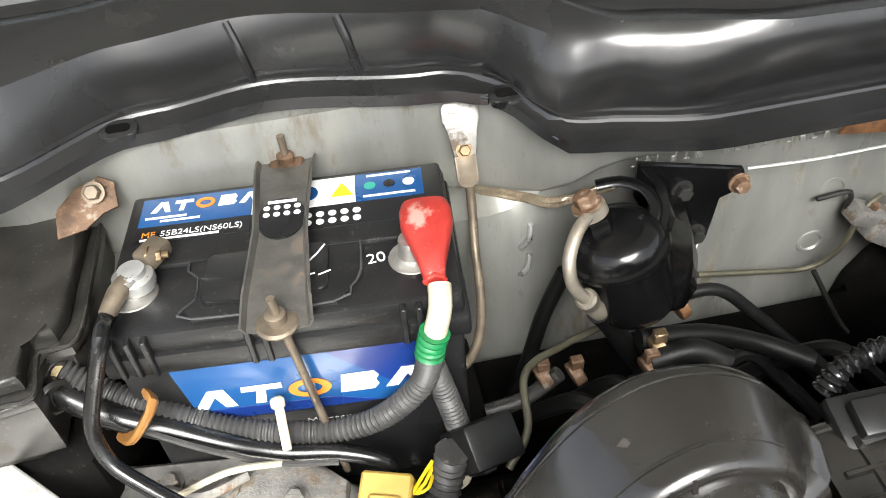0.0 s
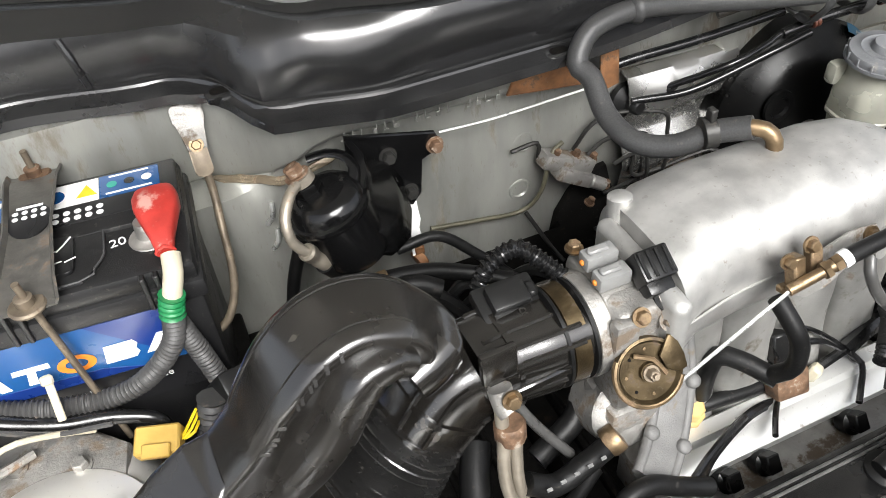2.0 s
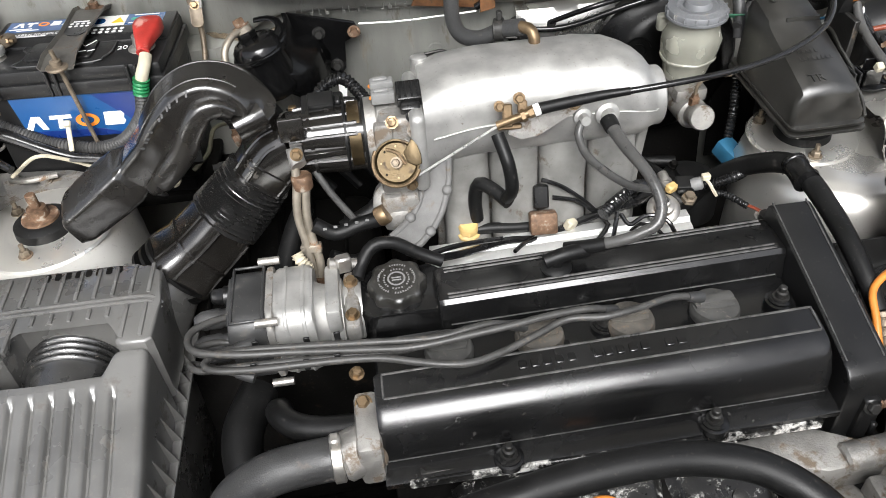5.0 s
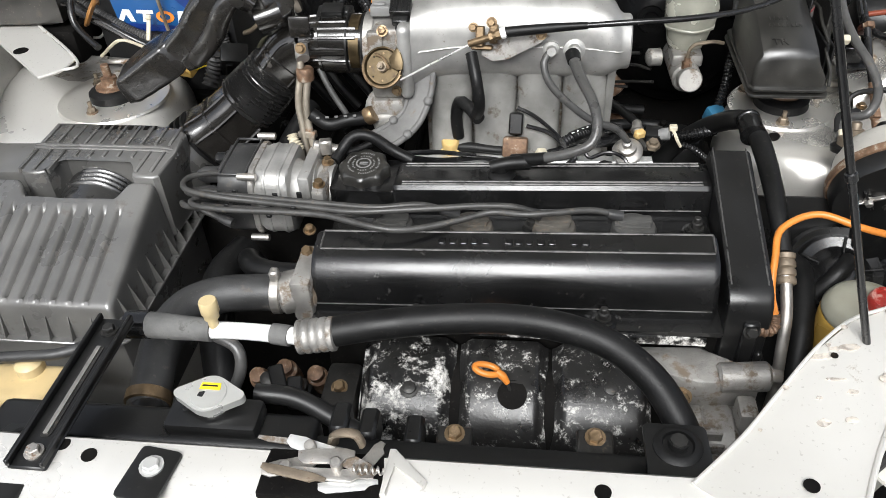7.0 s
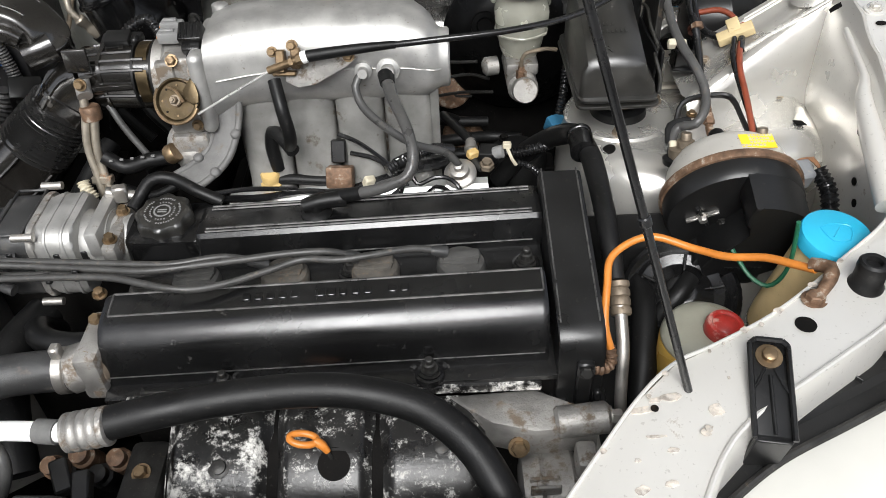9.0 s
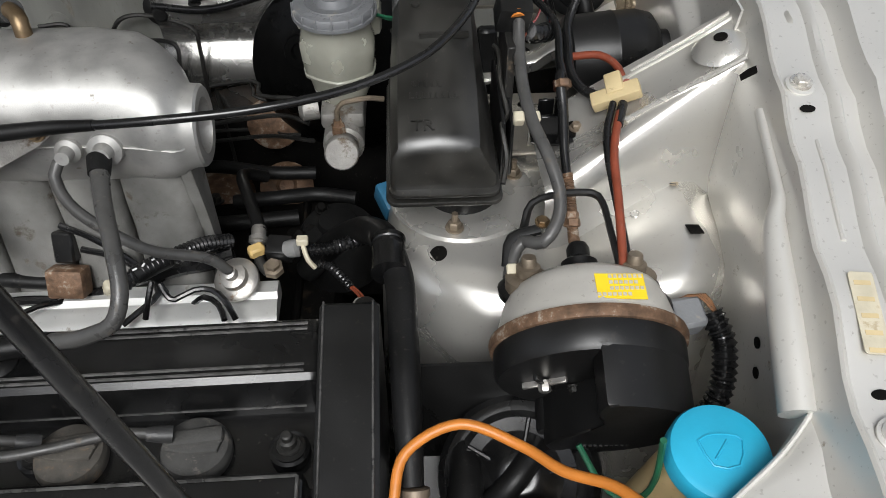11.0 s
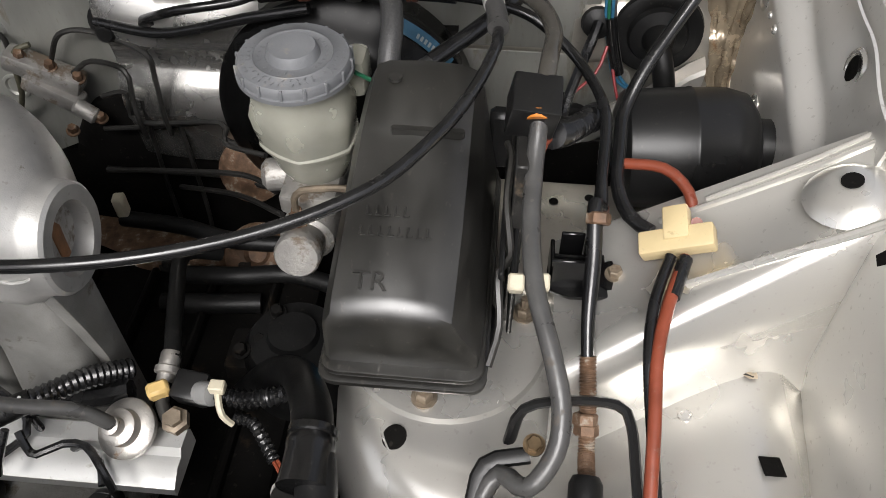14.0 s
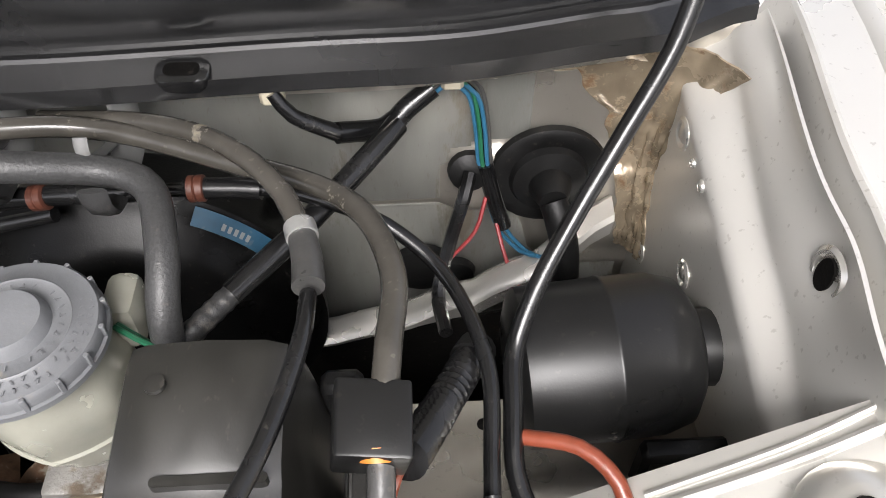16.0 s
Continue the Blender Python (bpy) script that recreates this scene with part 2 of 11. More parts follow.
CAPGREY = mat("grey_cap_plastic", (0.165, 0.17, 0.178), 0.45, 0, 0.15, 30, 0.2, 500, (0.24, 0.23, 0.21), 0.2, 60)
TANK = mat("translucent_tank", (0.50, 0.495, 0.42), 0.24, 0, 0.15, 25, 0.05, 500, (0.42, 0.38, 0.27), 0.02, 30, trans=0.4, speck=0.04)
TANKGREY = mat("fluid_tank", (0.29, 0.285, 0.23), 0.35, 0, 0.10, 25, 0.1, 500, (0.3, 0.24, 0.12), 0.2, 30)
WASHER = mat("yellowed_tank", (0.62, 0.47, 0.24), 0.35, 0, 0.12, 25, 0.08, 500, (0.45, 0.33, 0.16), 0.15, 40, trans=0.1)
FLUID = mat("amber_fluid", (0.50, 0.31, 0.07), 0.3, 0, 0.2, 25, 0.05, 500)
HEATSHIELD = mat("flaking_heatshield", (0.008, 0.0078, 0.0075), 0.30, 0.2, 0.3, 30, 0.4, 300, (0.66, 0.645, 0.61), 0.50, 24, ragged=0.80)
HEATSHIELD_SOUND = mat("sound_heatshield", (0.016, 0.0155, 0.015), 0.32, 0.2, 0.3, 30, 0.3, 300, (0.60, 0.59, 0.56), 0.37, 52, ragged=0.84)
DARKMETAL = mat("dark_metal", (0.034, 0.033, 0.031), 0.45, 0.5, 0.4, 30, 0.4, 300, (0.10, 0.075, 0.05), 0.15, 40)
# oily grime, and the shade painted into holes, gaps and the deep bay
GRIME_SHADE = mat("grime_and_shade", (0.005, 0.0046, 0.0042), 0.7, 0.0, 0.5, 18, 0.6, 200, (0.022, 0.016, 0.011), 0.2, 25, spec=0.08, speck=0.06)
FOAMGREY = mat("pale_foil", (0.62, 0.62, 0.60), 0.3, 0.7, 0.15, 60, 0.4, 150)
CLEARHOSE = mat("smoky_hose", (0.062, 0.057, 0.049), 0.2, 0, 0.25, 40, 0.05, 500, (0.25, 0.22, 0.17), 0.2, 50)
CONCRETE = mat("concrete", (0.42, 0.41, 0.39), 0.9, 0, 0.2, 3, 0.4, 120, (0.25, 0.24, 0.22), 0.2, 2)
LENS = mat("headlight_lens", (0.50, 0.49, 0.45), 0.15, 0, 0.05, 10, 0.02, 500, coat=0.5, speck=0.0)
GLASS = mat("windscreen_glass", (0.10, 0.11, 0.11), 0.06, 0, 0.1, 3, 0.0, 500, coat=0.6, speck=0.0)


# ---- building helpers ----
def finish(name, bm, material, angle=40):
    bmesh.ops.remove_doubles(bm, verts=bm.verts, dist=0.00002)
    bmesh.ops.recalc_face_normals(bm, faces=bm.faces)
    lim = radians(angle)
    for f in bm.faces:
        f.smooth = True
    for e in bm.edges:
        if len(e.link_faces) == 2 and e.calc_face_angle(0) > lim:
            e.smooth = False
    me = bpy.data.meshes.new(name)
    bm.to_mesh(me)
    bm.free()
    me.materials.append(material)
    return new(name, me)


def thing(name, place, label, category, group="", kind=""):
    ob = new(name)
    ob.empty_display_size = 0.02
    ob.location = place
    return tagged(ob, label, category, group, kind)


def part(name, bm, material, parent, label="", angle=40):
    ob = finish(name, bm, material, angle)
    ob.parent = parent
    if parent.type == 'EMPTY':
        ob.matrix_parent_inverse = Matrix.Translation(-Vector(parent.location))
    if label:
        tagged(ob, label)
    return ob


def single(name, bm, material, label, category, group="", kind="", angle=40):
    return tagged(finish(name, bm, material, angle), label, category, group, kind)


def B():
    return bmesh.new()


def box(bm, a, b, bevel=0.0, seg=2, m=None):
    cx = [(a[i] + b[i]) / 2 for i in range(3)]
    s = [abs(b[i] - a[i]) for i in range(3)]
    r = bmesh.ops.create_cube(bm, size=1.0, matrix=Matrix.LocRotScale(cx, None, s))
    vs = r["verts"]
    if bevel:
        es = list({e for v in vs for e in v.link_edges})
        r = bmesh.ops.bevel(bm, geom=es, offset=min(bevel, min(s) * 0.45), segments=seg, affect='EDGES', profile=0.5)
        vs = list({v for f in r["faces"] for v in f.verts} | {v for v in vs if v.is_valid})
    if m:
        bmesh.ops.transform(bm, matrix=m, verts=[v for v in vs if v.is_valid])
    return bm


def basis(d):
    d = Vector(d).normalized()
    u = d.orthogonal().normalized()
    if abs(d.z) < 0.9:
        u = d.cross(Vector((0, 0, 1))).normalized()
    return d, u, d.cross(u)


def rings(bm, loops, cap0=True, cap1=True, closed=True):
    prev = None
    made = []
    for lp in loops:
        vs = [bm.verts.new(p) for p in lp]
        made.append(vs)
        if prev:
            n = len(vs)
            for i in range(n if closed else n - 1):
                j = (i + 1) % n
                bm.faces.new((prev[i], prev[j], vs[j], vs[i]))
        prev = vs
    if cap0:
        bm.faces.new(made[0][::-1])
    if cap1:
        bm.faces.new(made[-1])
    return bm


def lathe(bm, base, axis, profile, seg=24, cap0=True, cap1=True, wave=None):
    d, u, v = basis(axis)
    base = Vector(base)
    loops = []
    for r, h in profile:
        lp = []
        for i in range(seg):
            a = 2 * math.pi * i / seg
            rr = r * (1 + wave[1] * math.cos(wave[0] * a)) if wave else r
            lp.append(base + d * h + (u * math.cos(a) + v * math.sin(a)) * max(rr, 1e-4))
        loops.append(lp)
    return rings(bm, loops, cap0, cap1)


def cyl(bm, p0, p1, r0, r1=None, seg=16, bevel=0.0):
    p0, p1 = Vector(p0), Vector(p1)
    r1 = r0 if r1 is None else r1
    h = (p1 - p0).length
    prof = [(r0, 0), (r1, h)]
    if bevel:
        prof = [(r0 - bevel, 0), (r0, bevel), (r1, h - bevel), (r1 - bevel, h)]
    return lathe(bm, p0, p1 - p0, prof, seg)


def curve_points(pts, step):
    ps = [Vector(p) for p in pts]
    if len(ps) == 2:
        n = max(1, int((ps[1] - ps[0]).length / step))
        return [ps[0].lerp(ps[1], i / n) for i in range(n + 1)]
    ext = [ps[0] * 2 - ps[1]] + ps + [ps[-1] * 2 - ps[-2]]
    out = []
    for k in range(1, len(ext) - 2):
        p0, p1, p2, p3 = ext[k - 1:k + 3]
        n = max(2, int((p2 - p1).length / step))
        for i in range(n):
            t = i / n
            out.append(0.5 * (2 * p1 + (p2 - p0) * t + (2 * p0 - 5 * p1 + 4 * p2 - p3) * t * t + (3 * p1 - p0 - 3 * p2 + p3) * t ** 3))
    out.append(ps[-1])
    return out


def tube(bm, pts, r, seg=10, step=0.006, rib=0.0, pitch=0.006, flat=1.0):
    if rib:
        step = pitch / 4
    path = curve_points(pts, step)
    n = len(path)
    rs = r if isinstance(r, (list, tuple)) else [r]
    d0 = (path[1] - path[0]).normalized()
    _, u, _ = basis(d0)
    run = 0.0
    loops = []
    for i, p in enumerate(path):
        d = (path[min(i + 1, n - 1)] - path[max(i - 1, 0)]).normalized()
        u = (u - d * u.dot(d)).normalized()
        v = d.cross(u)
        if i:
            run += (p - path[i - 1]).length
        f = i / (n - 1) * (len(rs) - 1)
        k = min(int(f), len(rs) - 2) if len(rs) > 1 else 0
        rad = rs[0] if len(rs) == 1 else rs[k] + (rs[k + 1] - rs[k]) * (f - k)
        if rib:
            rad += rib * (0.5 + 0.5 * math.cos(2 * math.pi * run / pitch)) - rib * 0.5
        loops.append([p + (u * math.cos(2 * math.pi * j / seg) * flat + v * math.sin(2 * math.pi * j / seg)) * rad for j in range(seg)])
    return rings(bm, loops)


def prism(bm, poly, z0, z1, m=None, bevel=0.0, seg=2):
    """A plate from a polygon in x and y, between two heights, then moved by m."""
    lo = [bm.verts.new((x, y, z0)) for x, y in poly]
    hi = [bm.verts.new((x, y, z1)) for x, y in poly]
    n = len(poly)
    fs = [bm.faces.new(hi), bm.faces.new(lo[::-1])]
    for i in range(n):
        j = (i + 1) % n
        fs.append(bm.faces.new((lo[i], lo[j], hi[j], hi[i])))
    vs = lo + hi
    if bevel:
        es = [e for e in fs[0].edges] + [e for e in fs[1].edges]
        r = bmesh.ops.bevel(bm, geom=es, offset=bevel, segments=seg, affect='EDGES', profile=0.5)
        vs = list({v for f in r["faces"] for v in f.verts} | {v for v in vs if v.is_valid})
    if m:
        bmesh.ops.transform(bm, matrix=m, verts=[v for v in vs if v.is_valid])
    return bm


def rounded(x0, x1, y0, y1, r, n=5):
    out = []
    for cx, cy, a0 in ((x1 - r, y1 - r, 0), (x0 + r, y1 - r, 90), (x0 + r, y0 + r, 180), (x1 - r, y0 + r, 270)):
        for i in range(n + 1):
            a = radians(a0 + 90 * i / n)
            out.append((cx + r * math.cos(a), cy + r * math.sin(a)))
    return out


def circle(cx, cy, r, n=20, ry=None):
    ry = r if ry is None else ry
    return [(cx + r * math.cos(2 * math.pi * i / n), cy + ry * math.sin(2 * math.pi * i / n)) for i in range(n)]


def sheet(bm, grid, thick):
    """A sheet of metal or plastic over rows of points, with thickness."""
    rows, cols = len(grid), len(grid[0])
    top = [[bm.verts.new(p) for p in row] for row in grid]
    nor = [[None] * cols for _ in range(rows)]
    for i in range(rows):
        for j in range(cols):
            a = Vector(grid[min(i + 1, rows - 1)][j]) - Vector(grid[max(i - 1, 0)][j])
            b = Vector(grid[i][min(j + 1, cols - 1)]) - Vector(grid[i][max(j - 1, 0)])
            c = a.cross(b)
            nor[i][j] = c.normalized() if c.length > 1e-9 else Vector((0, 0, 1))
    bot = [[bm.verts.new(Vector(grid[i][j]) - nor[i][j] * thick) for j in range(cols)] for i in range(rows)]
    for i in range(rows - 1):
        for j in range(cols - 1):
            bm.faces.new((top[i][j], top[i + 1][j], top[i + 1][j + 1], top[i][j + 1]))
            bm.faces.new((bot[i][j], bot[i][j + 1], bot[i + 1][j + 1], bot[i + 1][j]))
    for i in range(rows - 1):
        bm.faces.new((top[i][0], bot[i][0], bot[i + 1][0], top[i + 1][0]))
        bm.faces.new((top[i][-1], top[i + 1][-1], bot[i + 1][-1], bot[i][-1]))
    for j in range(cols - 1):
        bm.faces.new((top[0][j], top[0][j + 1], bot[0][j + 1], bot[0][j]))
        bm.faces.new((top[-1][j], bot[-1][j], bot[-1][j + 1], top[-1][j + 1]))
    return bm


def smear(bm, pts, width, height, normal, seed=1):
    """A lumpy brushed-on strip of sealer along a path on a panel."""
    rnd = random.Random(seed)
    path = curve_points(pts, 0.004)
    n = len(path)
    nr = Vector(normal).normalized()
    freq, off = [rnd.uniform(0.25, 0.6) for _ in range(4)], [rnd.uniform(0, 6) for _ in range(4)]
    loops = []
    for i, p in enumerate(path):
        d = (path[min(i + 1, n - 1)] - path[max(i - 1, 0)]).normalized()
        s = d.cross(nr).normalized()
        end = min(1.0, i / 3, (n - 1 - i) / 3) * 0.85 + 0.15
        ph = [i * k + j for k, j in zip(freq, off)]
        wl, wr = (width * end * (0.5 + 0.10 * math.sin(ph[q]) + 0.06 * math.sin(2.3 * ph[q + 1])) for q in (0, 1))
        hh = [height * (0.9 + 0.3 * math.sin(ph[2] + q) + 0.25 * math.sin(1.7 * ph[3] - 2 * q)) for q in range(5)]
        row = [p + s * w + nr * h for w, h in ((-wl, -0.002), (-wl * 0.85, hh[0] * 0.5), (-wl * 0.35, hh[1]), (0, hh[2] * 0.8), (wr * 0.4, hh[3]), (wr * 0.85, hh[4] * 0.5), (wr, -0.002))]
        loops.append(row)
    return rings(bm, loops)


def lerp_at(x, table):
    """The value at x on a line through (x, value) pairs, eased between them."""
    if x <= table[0][0]:
        return table[0][1]
    for (a, va), (b, vb) in zip(table, table[1:]):
        if x <= b:
            t = (x - a) / (b - a)
            t = t * t * (3 - 2 * t)
            return va + (vb - va) * t
    return table[-1][1]


def bolt(parent, p, axis=(0, 0, 1), r=0.006, h=0.006, material=None, washer=True, stud=0.0, name="bolt", label=""):
    bm = B()
    d = Vector(axis).normalized()
    p = Vector(p)
    r, h = r * 0.8, h * 0.85
    if washer:
        cyl(bm, p, p + d * 0.0016, r * 1.45, seg=16)
    lathe(bm, p + d * 0.0016, d, [(r * 1.04, 0), (r * 1.04, h * 0.8), (r * 0.86, h)], 6)
    if stud:
        cyl(bm, p + d * h, p + d * (h + stud), r * 0.5, seg=8)
    return part(name, bm, material or STEEL, parent, label, 30)


def frame_on(place, normal, up=(0, 0, 1)):
    """A frame on a surface: x to the right, y up along it, z out of it."""
    n = Vector(normal).normalized()
    x = Vector(up).cross(n).normalized()
    y = n.cross(x)
    m = Matrix((x, y, n)).transposed().to_4x4()
    m.translation = place
    return m


def words(name, text, size, m, material, parent, depth=0.0006, label=""):
    cu = bpy.data.curves.new(name, 'FONT')
    cu.body, cu.size, cu.extrude = text, size, depth
    tmp = new(name, cu)
    me = bpy.data.meshes.new_from_object(tmp.evaluated_get(bpy.context.evaluated_depsgraph_get()))
    bpy.data.objects.remove(tmp)
    me.transform(m)
    me.materials.clear()
    me.materials.append(material)
    ob = new(name, me)
    ob.parent = parent
    if parent.type == 'EMPTY':
        ob.matrix_parent_inverse = Matrix.Translation(-Vector(parent.location))
    if label:
        tagged(ob, label)
    return ob

# ---- the setting: ground and the car body round the engine bay ----
bm = B()
n = 12
rows_g = [[(-30 + 60 * i / n, -30 + 60 * j / n, 0.0) for j in range(n + 1)] for i in range(n + 1)]
sheet(bm, rows_g, 0.05)
single("ground", bm, CONCRETE, "pale concrete ground under the car", "ground", kind="structure")

# added floor, near-black so that its colour carries the deep shade
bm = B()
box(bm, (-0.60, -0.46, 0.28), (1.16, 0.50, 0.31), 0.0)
single("engine_bay_floor", bm, GRIME_SHADE, "added near-black floor closing the engine bay, oil and shade in its colour", "floor", kind="structure")


def fw_y(x):
    return lerp_at(x, [(-0.5, 0.500), (0.085, 0.500), (0.165, 0.447), (0.62, 0.450), (0.80, 0.478), (1.1, 0.480)])


def fw_step(x):
    return lerp_at(x, [(-0.5, 0.93), (0.10, 0.945), (0.20, 0.985), (0.62, 0.962), (0.66, 0.9)])


XS = [-0.62 + 0.02 * i for i in range(83)]
bm = B()
grid = []
for x in XS:
    yt, zs = fw_y(x), fw_step(x)
    yl = lerp_at(x, [(-0.5, 0.478), (0.10, 0.468), (0.62, 0.472), (0.8, 0.480)])
    swage = 0.004 * max(0.0, math.cos((x + 0.05) * 2 * math.pi / 0.062)) ** 6 if x < 0.09 else 0.0
    grid.append([(x, yt + 0.03, 1.040), (x, yt + 0.002, 1.036), (x, yt - swage, 1.028), (x, yt - swage, (1.03 + zs) / 2), (x, yt - swage, zs + 0.006),
                 (x, yt + 0.004, zs), (x, yl, zs - 0.006), (x, yl - 0.002, 0.90), (x, yl, 0.82), (x, yl - 0.004, 0.72), (x, yl - 0.03, 0.60), (x, yl - 0.10, 0.30)])
sheet(bm, grid, -0.012)
firewall = single("firewall", bm, FIREWALL_SHADED, "painted steel firewall, greyed for shade, with a stamped upper strip", "wall", kind="structure", angle=50)

# stamped number on the strip: plain bars
pa, pb = Vector((0.207, 0.446, 0.985)), Vector((0.371, 0.446, 0.982))
for i in range(17):
    if i in (6, 11):
        continue
    p = pa.lerp(pb, i / 16)
    bm = B()
    box(bm, (p.x - 0.0026, 0.4462, p.z - 0.0045), (p.x + 0.0020, 0.4475, p.z - 0.0028 + 0.0035 * (i % 2)), 0.0005, 1)
    box(bm, (p.x + 0.0006 - 0.0022 * (i % 3), 0.4462, p.z - 0.0045), (p.x + 0.0020 - 0.0022 * (i % 3), 0.4475, p.z + 0.0045), 0.0005, 1)
    part("stamped_mark", bm, FIREWALL_SHADED, firewall)
bm = B()
for x, z in ((0.301, 0.9005), (0.3995, 0.8996), (0.303, 0.789), (0.396, 0.839), (0.062, 0.90)):
    lathe(bm, (x, 0.4705, z), (0, -1, 0), [(0.0135, 0), (0.0125, 0.0022), (0.010, 0.0026), (0.0085, 0.0008), (0.002, 0.0008)], 24)
part("embossed_disc", bm, FIREWALL_SHADED, firewall)
# bright seam along the strip's lower flange and the rusty repair patch
bm = B()
tube(bm, [(0.296, 0.441, 0.965), (0.351, 0.441, 0.962), (0.408, 0.441, 0.963), (0.454, 0.441, 0.964)], 0.0013, 6, flat=1.0)
part("pinch_seam", bm, ALU_BRIGHT, firewall, "bare pale metal seam under the strip")
bm = B()
prism(bm, [(0.368, 0.980), (0.455, 0.968), (0.462, 0.985), (0.440, 0.998), (0.375, 0.996)], 0, 0.004, pose(0, 0.447, 0, 90), 0.001)
part("rust_patch", bm, RUSTPAINT, firewall, "rusty brown patch on the strip")
bm = B()
smear(bm, [(0.088, 0.495, 0.950), (0.12, 0.473, 0.951), (0.15, 0.452, 0.955), (0.20, 0.4445, 0.970)], 0.008, 0.002, (-0.45, -0.85, 0.2), 3)
part("seam_sealer", bm, SEALANT, firewall, "cracked tan seam sealer")

# the black plastic cowl


def lip_y(x):
    return lerp_at(x, [(-0.62, 0.36), (-0.36, 0.36), (-0.24, 0.435), (-0.14, 0.494), (-0.05, 0.512), (0.075, 0.490), (0.105, 0.477), (0.150, 0.418), (0.25, 0.398), (0.40, 0.400),
                       (0.69, 0.430), (0.87, 0.438), (1.0, 0.448), (1.06, 0.47)])


def lip_z(x):
    return lerp_at(x, [(-0.3, 1.046), (0.10, 1.042), (0.16, 1.031), (0.9, 1.031), (1.05, 1.04)])


def crest_y(x):
    return lerp_at(x, [(-0.5, 0.50), (-0.2, 0.555), (-0.07, 0.585), (0.10, 0.535), (0.20, 0.450), (0.30, 0.425), (0.5, 0.425), (0.8, 0.46), (1.05, 0.50)])


def crest_z(x):
    return lerp_at(x, [(-0.3, 1.108), (0.10, 1.104), (0.22, 1.095), (0.5, 1.090), (1.0, 1.085)])


bm = B()
grid = []
for i in range(130):
    x = -0.62 + i * 0.013
    y0, z0, yc = lip_y(x), lip_z(x), crest_y(x)
    zc = crest_z(x)
    rise = lerp_at(x, [(0.08, 0.30), (0.20, 0.62), (0.6, 0.62), (1.0, 0.45)])
    ym = y0 + 0.018
    grid.append([(x, y0 + 0.006, z0 - 0.004), (x, y0, z0 - 0.003), (x, y0 + 0.001, z0 + 0.0005), (x, y0 + 0.010, z0 + 0.002), (x, ym, z0 + 0.005), (x, ym + 0.008, z0 + 0.010),
                 (x, ym + (yc - ym) * rise * 0.5, z0 + (zc - z0) * 0.5), (x, ym + (yc - ym) * rise, z0 + (zc - z0) * 0.82),
                 (x, ym + (yc - ym) * 0.84, zc - 0.004), (x, yc, zc), (x, yc + 0.014, zc - 0.0015), (x, yc + 0.019, zc - 0.0045), (x, yc + 0.026, zc - 0.0050), (x, yc + 0.031, zc - 0.0020),
                 (x, yc + 0.036, zc - 0.0012), (x, yc + 0.041, zc - 0.0050), (x, yc + 0.046, zc - 0.0130), (x, yc + 0.060, zc - 0.0160)])
sheet(bm, grid, -0.003)
cowl = single("cowl_panel", bm, COWL, "glossy black plastic cowl panel below the windscreen", "cowl", kind="structure", angle=32)
bm = B()
tube(bm, [(x, lip_y(x) + 0.0185, lip_z(x) + 0.0062) for x in [-0.60 + 0.02 * i for i in range(83)]], 0.0036, 6, step=0.012)
part("edge_bead", bm, COWL, cowl)
bm = B()
tube(bm, [(x, lip_y(x) + 0.001, lip_z(x) + 0.0005) for x in [-0.60 + 0.02 * i for i in range(83)]], 0.0014, 6, step=0.012)
part("lip_bead", bm, COWL, cowl)
for x, yy in ((-0.062, 0.006), (0.015, 0.004)):
    bm = B()
    y0, yc = lip_y(x), crest_y(x)
    z0, ym, rise = lip_z(x), y0 + 0.018, 0.3
    zc = 1.106
    tube(bm, [(x + 0.004, ym + 0.004, z0 + 0.008), (x, ym + (yc - ym) * rise * 0.5 - 0.003, z0 + (zc - z0) * 0.5), (x - 0.006, ym + (yc - ym) * rise - 0.002, z0 + (zc - z0) * 0.82)], 0.0032, 8)
    part("rib", bm, COWL, cowl)


def cowl_clip(x, y, z):
    bm = B()
    prism(bm, rounded(-0.013, 0.013, -0.008, 0.008, 0.006), 0, 0.008, pose(x, y, z, 12, 0, 0), 0.0018)
    ob = part("clip_boss", bm, COWL, cowl)
    bm = B()
    prism(bm, rounded(-0.0085, 0.0085, -0.004, 0.004, 0.0035), 0.008, 0.0084, pose(x, y, z, 12, 0, 0))
    part("slot", bm, GRIME_SHADE, ob)


for p in ((-0.152, 0.500, 1.044), (0.117, 0.474, 1.039), (0.152, 0.436, 1.029), (0.400, 0.410, 1.029), (0.775, 0.440, 1.030), (0.977, 0.456, 1.031)):
    cowl_clip(*p)
bm = B()
prism(bm, rounded(0.815, 0.905, -0.005, 0.005, 0.0045), -0.002, 0.006, pose(0, 0.466, 1.047, 40, 0, 4), 0.0015)
part("raised_bar", bm, COWL, cowl)

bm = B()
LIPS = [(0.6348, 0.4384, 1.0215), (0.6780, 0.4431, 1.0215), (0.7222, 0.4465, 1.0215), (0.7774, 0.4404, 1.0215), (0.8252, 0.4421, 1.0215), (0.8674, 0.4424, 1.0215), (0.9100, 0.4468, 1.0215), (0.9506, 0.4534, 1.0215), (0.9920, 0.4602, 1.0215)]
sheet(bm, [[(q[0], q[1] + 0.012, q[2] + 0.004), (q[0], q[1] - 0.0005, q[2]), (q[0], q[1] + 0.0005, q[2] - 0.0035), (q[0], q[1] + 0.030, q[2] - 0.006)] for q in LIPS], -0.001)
part("cowl_flange", bm, PAINT_SHADED, firewall, "pale painted flange under the cowl lip")
